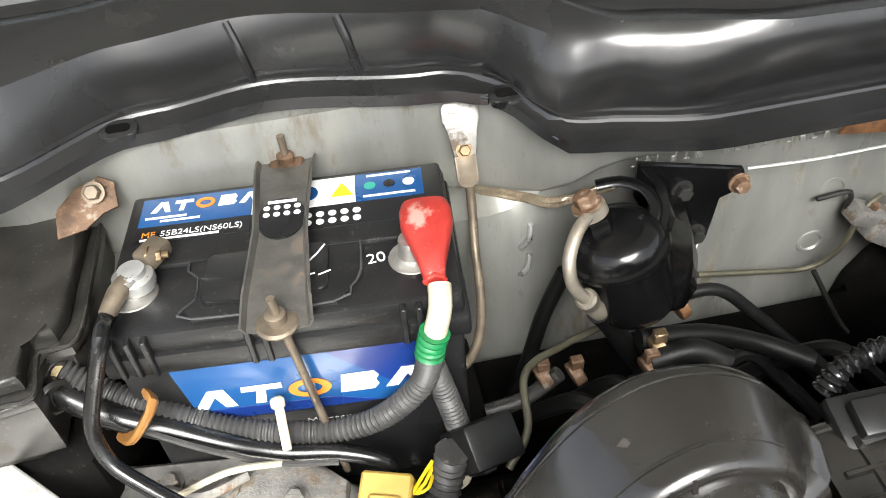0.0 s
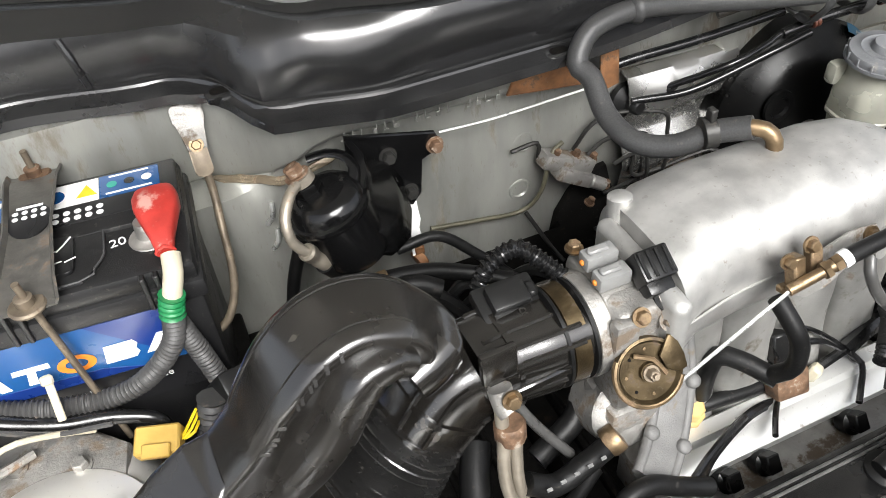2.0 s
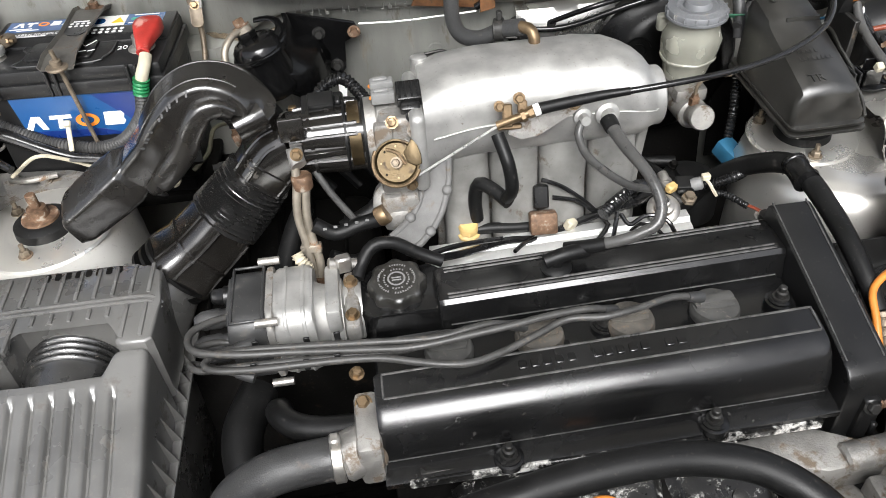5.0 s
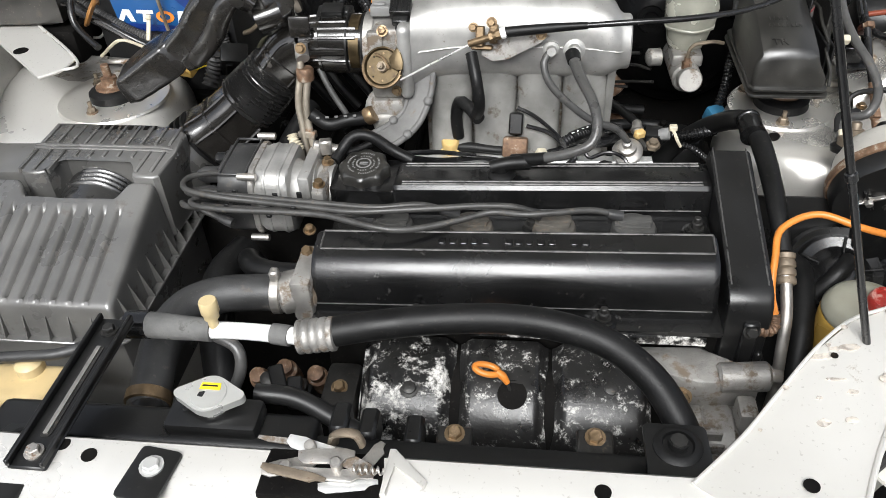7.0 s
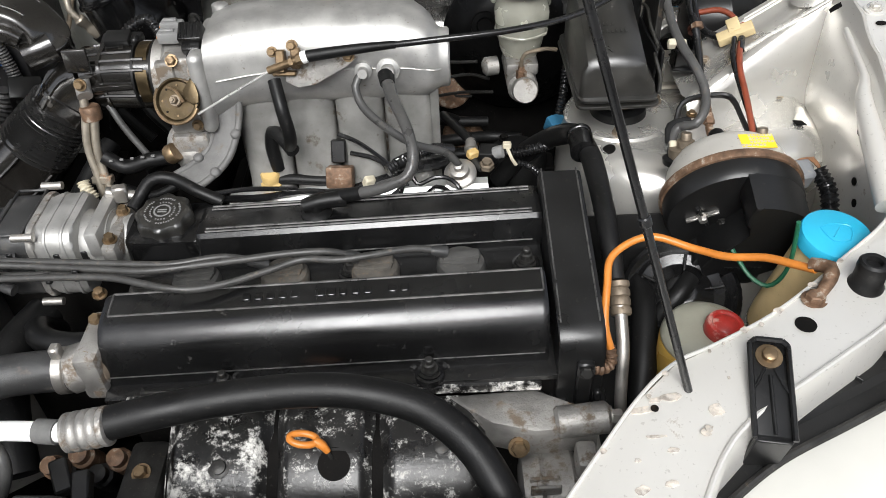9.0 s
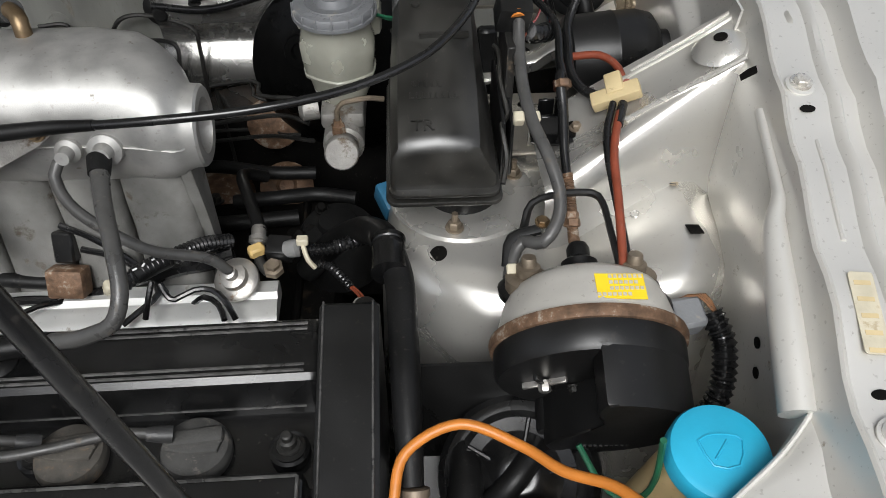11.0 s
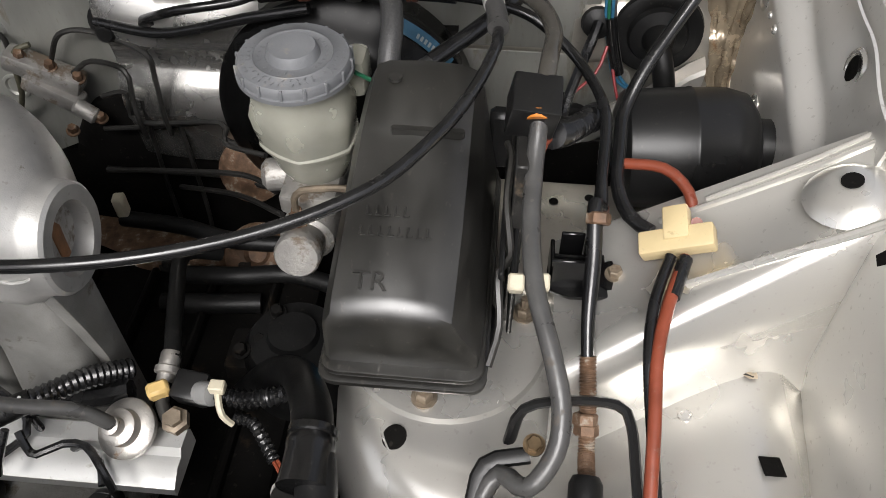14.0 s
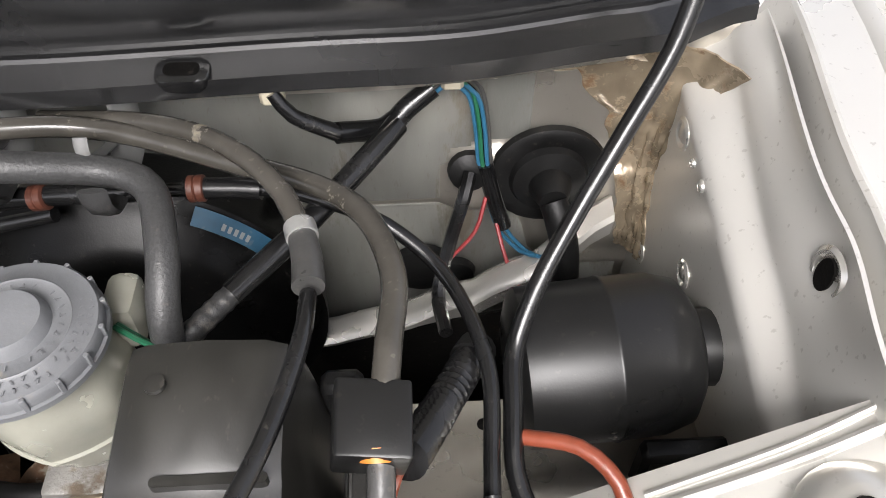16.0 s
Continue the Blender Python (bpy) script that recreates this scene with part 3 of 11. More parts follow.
for x in (0.683, 0.7385):
    zs = lerp_at(x, [(0.683, 1.0245), (0.7385, 1.0110)])
    hk = thing("hose_holder", (x, 0.425, 1.01), "grey plastic hose holder hanging from the flange", "clip", "hose holders")
    bm = B()
    tube(bm, [(x, 0.446, 1.022), (x + 0.001, 0.4435, 1.012), (x + 0.001, 0.440, 0.998), (x, 0.428, 0.993), (x, 0.418, 0.994)], 0.0022, 8, flat=3.5)
    part("strap", bm, GREYCONN, hk)
    bm = B()
    tube(bm, [(x, 0.418, 0.994), (x, 0.402, 0.993), (x, 0.390, zs - 0.016), (x, 0.3835, zs - 0.006), (x, 0.384, zs + 0.003)], 0.0024, 8, flat=2.8)
    part("hook", bm, HOSE, hk, "dark grey hook round the hose")
    bm = B()
    tube(bm, [(x - 0.004, 0.440, 1.000), (x - 0.005, 0.424, 1.004), (x - 0.006, 0.408, 1.012), (x - 0.006, 0.402, 1.020), (x - 0.006, 0.405, 1.027)], 0.0015, 8, flat=2.2)
    part("upper_hook", bm, GREYCONN, hk)

# the air grille in front of the windscreen: grey plastic with square holes
def panel_z(x, y):
    return crest_z(x) - 0.008 + (y - crest_y(x) - 0.040) * 0.16


bm = B()
for ix in range(14):
    for iy in range(6):
        x, y = 0.2176 + ix * 0.0092, 0.4929 + iy * 0.0096
        z = panel_z(x, y)
        box(bm, (x, y, z - 0.001), (x + 0.0064, y + 0.0066, z + 0.0050), 0.0)
grille = thing("air_grille", (0.27, 0.52, 1.09), "grey plastic air grille with rows of square holes", "grille", kind="structure")
GRILLE = mat("grille_plastic", (0.22, 0.22, 0.222), 0.55, 0, 0.12, 20, 0.15, 700)
b2 = B()
sheet(b2, [[(x, crest_y(x) + 0.040 + d, panel_z(x, crest_y(x) + 0.040 + d)) for d in (0.0, 0.03, 0.08, 0.14, 0.20)] for x in [-0.5 + 0.025 * i for i in range(62)]], -0.004)
part("grille_panel", b2, GRILLE, grille)
part("hole", bm, GRIME_SHADE, grille)
bm = B()
sheet(bm, [[(x, 0.68, 1.118), (x, 1.1, 1.37)] for x in (-0.5, 0.3, 1.1)], -0.006)
single("windscreen", bm, GLASS, "dark tinted windscreen glass", "window", kind="structure")

# right strut tower with its shelf


def mound(bm, outline, top, profile):
    n = len(outline)
    loops = []
    mid = sum((Vector(q) for q in outline), Vector((0, 0))) / n
    for f in (0.06, 0.2, 0.4, 0.55):
        ring = [mid + (Vector(q) - mid) * f for q in outline]
        loops.append([(c.x, c.y, top(c.x, c.y)) for c in ring])
    for k in range(len(profile)):
        off, dz = profile[k]
        lp = []
        for i in range(n):
            p, q, r = Vector(outline[i - 1]), Vector(outline[i]), Vector(outline[(i + 1) % n])
            t = (r - p).normalized()
            nr = Vector((t.y, -t.x))
            c = q + nr * off
            lp.append((c.x, c.y, top(c.x, c.y) + dz))
        loops.append(lp)
    return rings(bm, loops, cap0=True, cap1=False)


ROLL = [(-0.016, 0.0), (0.0, -0.003), (0.012, -0.010), (0.021, -0.022), (0.027, -0.042), (0.030, -0.08), (0.034, -0.20), (0.05, -0.5)]
bm = B()
mound(bm, [(0.780, 0.155), (0.797, 0.122), (0.84, 0.100), (0.90, 0.095), (0.95, 0.085), (0.985, 0.085), (1.008, 0.10), (1.015, 0.14), (1.02, 0.20), (0.99, 0.215), (0.95, 0.24), (0.90, 0.262), (0.86, 0.275), (0.805, 0.27), (0.780, 0.24), (0.775, 0.19)],
      lambda x, y: 0.863 + 0.033 * max(0, min(1, (x - 0.90) / 0.10)), ROLL)
tower_r = single("strut_tower", bm, PAINT, "silver painted strut tower with stamped holes", "strut tower", kind="structure", angle=50)
for p, r in (((0.796, 0.137, 0.8612), 0.0078), ((0.885, 0.205, 0.8645), 0.004), ((0.925, 0.205, 0.871), 0.004), ((0.93, 0.175, 0.873), 0.0035)):
    bm = B()
    lathe(bm, p, (-0.3 if p[0] < 0.8 else 0, -0.15 if p[0] < 0.8 else 0, 0.9), [(r, 0.0), (r, 0.0008), (0.0005, 0.001)], 18)
    part("hole", bm, GRIME_SHADE if r > 0.005 else PAINT, tower_r)
bm = B()
box(bm, (-0.0058, -0.0058, 0), (0.0058, 0.0058, 0.001), m=pose(1.001, 0.121, 0.896, -8, 8, 5))
part("square_hole", bm, GRIME_SHADE, tower_r)


def tower_top(x):
    return 0.863 + 0.033 * max(0.0, min(1.0, (x - 0.90) / 0.10))


SEAM = [(0.906, 0.1795), (0.930, 0.1800), (0.958, 0.1785), (0.9640, 0.1800), (0.9660, 0.1845), (0.9700, 0.1865), (0.9790, 0.1855), (0.990, 0.1816), (1.000, 0.1760)]
bm = B()
tube(bm, [(x, y, tower_top(x) + 0.0008) for x, y in SEAM], 0.0008, 6, step=0.004)
part("panel_seam", bm, DARKMETAL, tower_r, "dark overlap seam")
bm = B()
grid = []
for k in range(40):
    f = k / 39
    x = 0.968 + 0.034 * f
    y = lerp_at(x, SEAM[5:])
    w = 0.0016 + 0.0022 * abs(noise.noise((x * 190, 2.0, 0.0)))
    grid.append([(x, y - w * 0.5, tower_top(x) + 0.0009), (x, y + w * 0.6, tower_top(x) + 0.0018), (x, y + w * 1.6, tower_top(x) + 0.0009)])
sheet(bm, grid, 0.0003)
part("sealer_bead", bm, STAIN, tower_r, "rust-stained seam sealer")
for q in ((0.905, 0.222), (0.935, 0.216), (0.922, 0.190), (0.952, 0.192), (0.922, 0.166), (0.952, 0.166)):
    bm = B()
    lathe(bm, (q[0], q[1], 0.8632 + 0.033 * max(0, (q[0] - 0.90) / 0.10)), (0, 0, 1), [(0.0034, 0), (0.003, 0.0007), (0.002, 0.0003), (0.0005, 0.0003)], 14)
    part("spot_weld", bm, PAINT, tower_r)

# diagonal brace from the tower to the wing, inner wing pocket and rear corner
bm = B()
grid = []
for i in range(14):
    x = 0.885 + i * 0.0145
    z = 0.906 + (x - 0.885) * 0.65
    yr = 0.262 + (x - 0.885) * 0.02
    yf = 0.160 + (x - 0.885) * 0.28
    grid.append([(x, yr + 0.004, z - 0.10), (x, yr + 0.002, z - 0.006), (x, yr, z), (x, yr - 0.018, z), (x, yr - 0.022, z - 0.003), (x, yf + 0.022, z - 0.004), (x, yf + 0.014, z), (x, yf + 0.003, z - 0.001), (x, yf - 0.003, z - 0.007), (x, yf - 0.008, (z + 0.87) / 2 + 0.004), (x, yf - 0.013, 0.874 + 0.16 * (x - 0.885)), (x, yf - 0.024, 0.863 + 0.16 * (x - 0.885)), (x, yf - 0.030, 0.85)])
sheet(bm, grid, -0.0015)
brace = single("wing_brace", bm, PAINT, "silver pressed steel brace running to the wing", "body panel", kind="structure", angle=50)
bm = B()
lathe(bm, (1.028, 0.224, 0.998), (-0.35, 0, 1), [(0.024, 0), (0.020, 0.004), (0.011, 0.010), (0.010, 0.010), (0.0095, 0.0102)], 24)
cone = part("raised_cone", bm, PAINT, brace)
bm = B()
lathe(bm, (1.0245, 0.224, 1.0083), (-0.35, 0, 1), [(0.0055, 0), (0.0055, 0.0008), (0.001, 0.001)], 16)
part("hole", bm, GRIME_SHADE, cone)


def bay_x(y):
    return lerp_at(y, [(-0.45, 0.985), (-0.10, 1.014), (-0.01, 1.022), (0.09, 1.032), (0.13, 1.037), (0.25, 1.052), (0.34, 1.062), (0.50, 1.078)])


def flange_z(y):
    return lerp_at(y, [(-0.45, 0.86), (-0.10, 0.957), (-0.01, 0.982), (0.09, 1.002), (0.14, 1.016), (0.25, 1.028), (0.50, 1.036)])


bm = B()
grid = []
for i in range(40):
    y = -0.30 + i * 0.0205
    x, zf = bay_x(y), flange_z(y)
    grid.append([(x - 0.012, y, 0.45), (x - 0.012, y, 0.70), (x - 0.012, y, 0.88), (x - 0.010, y, zf - 0.030), (x - 0.003, y, zf - 0.010), (x, y, zf + 0.003), (x + 0.002, y, zf + 0.0045), (x + 0.0045, y, zf + 0.003), (x + 0.006, y, zf), (x + 0.034, y, zf), (x + 0.037, y, zf + 0.004), (x + 0.041, y, zf + 0.005),
                 (x + 0.046, y, zf - 0.003), (x + 0.056, y, zf - 0.003), (x + 0.064, y, zf + 0.014), (x + 0.10, y, zf + 0.022), (x + 0.16, y, zf + 0.016), (x + 0.22, y, zf - 0.02), (x + 0.25, y, zf - 0.11), (x + 0.26, y, 0.60)])
sheet(bm, grid, -0.0015)
wing = single("wing_right", bm, PAINT_OUT, "champagne silver front wing and inner apron", "car wing", kind="structure", angle=40)
for p in ((1.055, 0.142), (1.034, -0.108)):
    bm = B()
    lathe(bm, (p[0], p[1], flange_z(p[1]) + 0.0005), (0, -0.2, 1), [(0.0105, 0), (0.0105, 0.0014), (0.0088, 0.002), (0.003, 0.002)], 24)
    part("washer", bm, PAINT_OUT, wing)
    bolt(wing, (p[0], p[1], flange_z(p[1]) + 0.002), (0, -0.2, 1), 0.0070, 0.005, PAINT)
for x, y in ((1.054, 0.120), (1.036, -0.083)):
    bm = B()
    prism(bm, circle(0, 0, 0.0055, 16, 0.0032), 0, 0.001, pose(x, y, flange_z(y) + 0.0002, 12, 0, 0))
    part("hole", bm, GRIME_SHADE, wing)
bm = B()
tube(bm, [(1.054, 0.095, flange_z(0.095)), (1.050, 0.06, flange_z(0.06)), (1.046, 0.015, flange_z(0.015))], 0.002, 8)
part("stiffening_bead", bm, PAINT_OUT, wing)
for y, z in ((0.024, 0.945), (0.001, 0.902), (-0.012, 0.885), (0.034, 0.86)):
    bm = B()
    lathe(bm, (bay_x(y) - 0.0118, y, z), (-1, 0, 0), [(0.0042, 0), (0.0042, 0.001), (0.001, 0.0011)], 14)
    part("hole", bm, GRIME_SHADE, wing)
bm = B()
tube(bm, [(1.031, 0.140, 0.996), (1.026, 0.100, 0.990), (1.0215, 0.062, 0.983), (1.017, 0.050, 0.977), (1.013, 0.030, 0.968), (1.008, -0.020, 0.950), (1.002, -0.075, 0.930)], [0.0035, 0.0035, 0.004, 0.009, 0.011, 0.012, 0.012], 14)
part("pressed_rib", bm, PAINT_OUT, wing)

# rear right corner: back panel, side panel, pocket floor


def ease(f):
    f = max(0.0, min(1.0, f))
    return f * f * (3 - 2 * f)


def corner_y(x, z):
    crease = lerp_at(x, [(0.88, 0.925), (0.900, 0.936), (0.910, 0.9475), (0.928, 0.952), (0.967, 0.955), (0.986, 0.949), (1.007, 0.932), (1.03, 0.895)])
    proud = 0.008 * ease((crease - z) / 0.009) * ease((x - 0.896) / 0.014) * ease((z - 0.845) / 0.03)
    # bends the panel back low down so that shade forms there
    away = 0.050 * ease((0.905 - z) / 0.045) * ease((0.960 - x) / 0.03)
    return 0.479 - proud + away


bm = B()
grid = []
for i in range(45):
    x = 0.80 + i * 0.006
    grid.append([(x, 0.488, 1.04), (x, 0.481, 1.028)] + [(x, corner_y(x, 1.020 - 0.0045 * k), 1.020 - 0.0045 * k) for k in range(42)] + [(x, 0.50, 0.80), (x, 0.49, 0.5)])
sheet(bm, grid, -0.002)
corner = single("rear_corner_panel", bm, PAINT_SHADED, "silver rear corner panel of the engine bay", "body panel", kind="structure", angle=50)


def side_x(y, z):
    z1 = 0.9915 - 0.255 * (0.444 - y)
    zt = flange_z(y) - 0.005
    xt = bay_x(y) - 0.0075
    step = 1.029 + 0.60 * (xt - 1.029)
    if z < z1 + 0.018:
        return 1.029 + (step - 1.029) * ease((z - z1) / 0.018)
    return step + (xt - step) * ease((z - z1 - 0.018) / (zt - z1 - 0.018))


bm = B()
grid = []
for i in range(60):
    y = 0.240 + i * 0.0041
    row = [(1.029, y, 0.80), (1.029, y, 0.86)]
    for k in range(40):
        z = 0.90 + (flange_z(y) - 0.005 - 0.90) * k / 39
        row.append((side_x(y, z) + 0.003 * math.exp(-((y - 0.322) / 0.026) ** 2 - ((z - 1.006) / 0.022) ** 2), y, z))
    grid.append(row)
sheet(bm, grid, 0.002)
side = single("side_corner_panel", bm, PAINT_OUT, "silver inner wing panel in the rear corner", "body panel", kind="structure", angle=60)
for p, r in (((1.0285, 0.4456, 0.980), 0.0095), ((1.0285, 0.4598, 0.870), 0.0095), ((1.0285, 0.395, 0.923), 0.0085), ((1.0285, 0.4235, 0.979), 0.0028), ((1.0285, 0.4072, 0.978), 0.0036)):
    bm = B()
    lathe(bm, p, (-1, 0, 0), [(r, 0), (r, 0.002), (r * 0.8, 0.003), (r * 0.6, 0.0015), (r * 0.3, 0.003), (0.0005, 0.003)], 20)
    part("plug", bm, PAINT, side)
dent = Vector((side_x(0.325, 1.006) - 0.0004, 0.325, 1.006))
bm = B()
lathe(bm, dent, (-1, -0.05, 0.1), [(0.0125, -0.0010), (0.0105, 0.0006), (0.0090, 0.0004), (0.0080, -0.0010)], 32, cap1=False)
part("pressed_ring", bm, PAINT, side)
bm = B()
prism(bm, circle(0, 0, 0.0055, 20, 0.0085), 0, 0.0012, frame_on(dent, (-1, -0.05, 0.1)))
part("hole", bm, GRIME_SHADE, side)
bm = B()
grid = []
for k in range(64):
    z = 0.862 + 0.0026 * k
    xl = lerp_at(z, [(0.85, 1.016), (0.892, 1.008), (0.931, 1.003), (0.967, 0.994), (0.992, 0.976), (1.03, 0.95)]) + 0.004 * noise.noise((z * 90, 3, 0))
    yr = lerp_at(z, [(0.88, 0.452), (0.8985, 0.464), (0.929, 0.468), (0.962, 0.461), (1.0, 0.447), (1.03, 0.43)]) + 0.004 * noise.noise((z * 80, 9, 0))
    xr = lerp_at(z, [(0.86, 1.0285), (0.95, 1.029), (1.03, 1.046)])
    row = []
    for j in range(25):
        f = j / 24
        left, right = Vector((xl, corner_y(xl, z) - 0.0005, z)), Vector((xr, yr, z))
        mid = Vector((xr - 0.004, 0.473, z))
        p = left * (1 - f) ** 2 + mid * 2 * f * (1 - f) + right * f * f
        fold = abs(noise.noise((f * 7 + 1.5 * noise.noise((z * 22, 1, 4)), z * 16, 2.0))) + 0.5 * abs(noise.noise((f * 15, z * 60, 7.0)))
        p += Vector((-0.72, -0.69, 0)) * (0.0075 * fold * math.sin(math.pi * f) ** 0.5 - 0.0008)
        row.append(p)
    grid.append(row)
sheet(bm, grid, 0.001)
part("sealer_bead", bm, SEALANT, side, "thick tan seam sealer folded into the corner", 70)
bm = B()
grid = []
for k in range(60):
    x = 0.872 + 0.0026 * k
    z0 = lerp_at(x, [(0.87, 1.012), (0.93, 1.004), (0.98, 1.000), (1.01, 0.985), (1.06, 0.97)]) + 0.003 * noise.noise((x * 60, 5, 0))
    row = []
    for j in range(15):
        f = j / 14
        fold = abs(noise.noise((x * 34, f * 6 + noise.noise((x * 25, 8, 1)), 4.0))) + 0.5 * abs(noise.noise((x * 90, f * 9, 2.0)))
        row.append((x, 0.4785 - 0.009 * f * f - 0.007 * fold * math.sin(math.pi * f) ** 0.5, z0 + (1.030 - z0) * f))
    grid.append(row)
sheet(bm, grid, -0.001)
part("sealer_bead", bm, SEALANT, corner, "thick tan seam sealer below the cowl", 70)
bm = B()
grid = []
for k in range(16):
    x = 0.815 + k * 0.0125
    zt = lerp_at(x, [(0.815, 0.836), (0.858, 0.8476), (0.910, 0.8704), (0.941, 0.8903), (0.970, 0.9060), (1.009, 0.915)])
    yb = lerp_at(x, [(0.815, 0.44), (0.95, 0.44), (1.005, 0.468)])
    grid.append([(x, yb + 0.006, zt - 0.010), (x, yb + 0.001, zt - 0.002), (x, yb - 0.003, zt), (x, yb - 0.0145, zt - 0.0035), (x, yb - 0.017, zt - 0.007), (x, yb - 0.014, zt - 0.022)])
sheet(bm, grid, -0.002)
part("ledge", bm, PAINT, corner, "bright pressed ledge")
# near-black sheet below the ledge: shade and dirt put into its colour
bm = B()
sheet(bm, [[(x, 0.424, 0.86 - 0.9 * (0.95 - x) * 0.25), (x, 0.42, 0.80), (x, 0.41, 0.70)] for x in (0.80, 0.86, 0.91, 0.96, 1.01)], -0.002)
part("ledge_shade_sheet", bm, GRIME_SHADE, corner, "near-black sheet standing in for shade and dirt below the ledge")
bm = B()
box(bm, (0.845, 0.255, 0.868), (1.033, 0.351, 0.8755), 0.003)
pf = single("pocket_floor", bm, PAINT_SHADED, "silver perforated floor of the wing pocket", "body panel", kind="structure")
for x, y in ((0.887, 0.329), (0.913, 0.335), (0.944, 0.337)):
    bm = B()
    lathe(bm, (x, y, 0.8755), (0, 0, 1), [(0.0036, 0.0), (0.0034, 0.0006), (0.0028, 0.0004), (0.0024, 0.0006), (0.0005, 0.0006)], 14)
    part("hole", bm, GRIME_SHADE, pf)

# left side: tower, wing
bm = B()
mound(bm, [(-0.30, 0.10), (-0.20, 0.085), (-0.09, 0.09), (-0.045, 0.12), (-0.03, 0.18), (-0.03, 0.25), (-0.05, 0.31), (-0.10, 0.335), (-0.20, 0.34), (-0.30, 0.33), (-0.38, 0.28), (-0.38, 0.16)],
      lambda x, y: 0.850, ROLL)
tower_l = single("strut_tower", bm, PAINT_OUT, "silver painted strut tower beside the air cleaner", "strut tower", kind="structure", angle=50)
bm = B()
grid = []
for i in range(40):
    y = -0.45 + i * 0.025
    x = lerp_at(y, [(-0.45, -0.12), (-0.1, -0.17), (0.05, -0.22), (0.30, -0.30), (0.5, -0.40)])
    grid.append([(x + 0.012, y, 0.45), (x + 0.012, y, 0.80), (x + 0.004, y, 0.89), (x, y, 0.905), (x - 0.008, y, 0.908), (x - 0.04, y, 0.905), (x - 0.06, y, 0.93), (x - 0.10, y, 1.01), (x - 0.14, y, 1.02), (x - 0.25, y, 1.0), (x - 0.34, y, 0.9), (x - 0.36, y, 0.6)])
sheet(bm, grid, 0.0015)
single("wing_left", bm, PAINT_OUT, "champagne silver front wing with a bright inner flange", "car wing", kind="structure", angle=50)

# front: crossmember, right headlamp panel
bm = B()
grid = []
for i in range(30):
    x = -0.35 + i * 0.0355
    dy = lerp_at(x, [(-0.35, 0.03), (0.1, 0.0), (0.5, 0.0), (0.68, 0.0)])
    grid.append([(x, -0.362 + dy, 0.80), (x, -0.363 + dy, 0.858), (x, -0.368 + dy, 0.864), (x, -0.400 + dy, 0.862), (x, -0.410 + dy, 0.856), (x, -0.45 + dy, 0.850), (x, -0.46 + dy, 0.82), (x, -0.47 + dy, 0.6)])
sheet(bm, grid, 0.0015)
cross = single("radiator_support", bm, PAINT_OUT, "pale silver front crossmember above the radiator", "body panel", kind="structure", angle=50)
for p in ((0.155, -0.383, 0.8645), (0.128, -0.374, 0.8645), (0.565, -0.385, 0.8645)):
    bm = B()
    prism(bm, circle(0, 0, 0.0065, 14), 0, 0.0009, pose(*p))
    part("hole", bm, GRIME_SHADE, cross)
bm = B()
inner = [(0.630, -0.372), (0.672, -0.330), (0.705, -0.292), (0.742, -0.250), (0.775, -0.222), (0.812, -0.206), (0.860, -0.182), (0.905, -0.152), (0.945, -0.122), (0.985, -0.094), (1.02, -0.06)]
outer = [(0.730, -0.452), (0.745, -0.402), (0.770, -0.345), (0.798, -0.300), (0.830, -0.272), (0.868, -0.250), (0.905, -0.228), (0.950, -0.200), (0.985, -0.170), (1.02, -0.136), (1.05, -0.10)]
zz = [0.866, 0.872, 0.882, 0.893, 0.900, 0.903, 0.906, 0.910, 0.915, 0.925, 0.94]
grid = []
for (ax, ay), (ox, oy), z in zip(inner, outer, zz):
    a, o = Vector((ax, ay, z)), Vector((ox, oy, z))
    d = (o - a).normalized()
    grid.append([a + Vector((0, 0, -0.25)), a + Vector((0, 0, -0.008)), a + d * 0.004, a.lerp(o, 0.35) + Vector((0, 0, 0.003)), a.lerp(o, 0.8), o, o + d * 0.003 + Vector((0, 0, -0.008)), o + d * 0.004 + Vector((0, 0, -0.16))])
sheet(bm, [[tuple(p) for p in r] for r in grid], -0.0015)
lamp_panel = single("headlamp_panel", bm, PAINT_OUT, "scratched pale silver headlamp mounting panel", "body panel", kind="structure", angle=50)
for p, r in (((0.888, -0.196, 0.9095), 0.0085), ((0.950, -0.150, 0.9125), 0.004), ((0.715, -0.375, 0.8755), 0.006), ((0.755, -0.262, 0.896), 0.003)):
    bm = B()
    prism(bm, circle(0, 0, r, 16), 0, 0.0009, pose(*p))
    part("hole", bm, GRIME_SHADE, lamp_panel)

bm = B()
tube(bm, [(a[0] + 0.002, a[1] - 0.002, z + 0.0012) for a, z in zip(inner, zz)], 0.0017, 8)
part("sealer_line", bm, PAINT_OUT, lamp_panel)
bm = B()
tube(bm, [(a[0], a[1], z + 0.0006) for a, z in zip(outer, zz)], 0.0024, 8)
part("rolled_edge", bm, PAINT_OUT, lamp_panel)

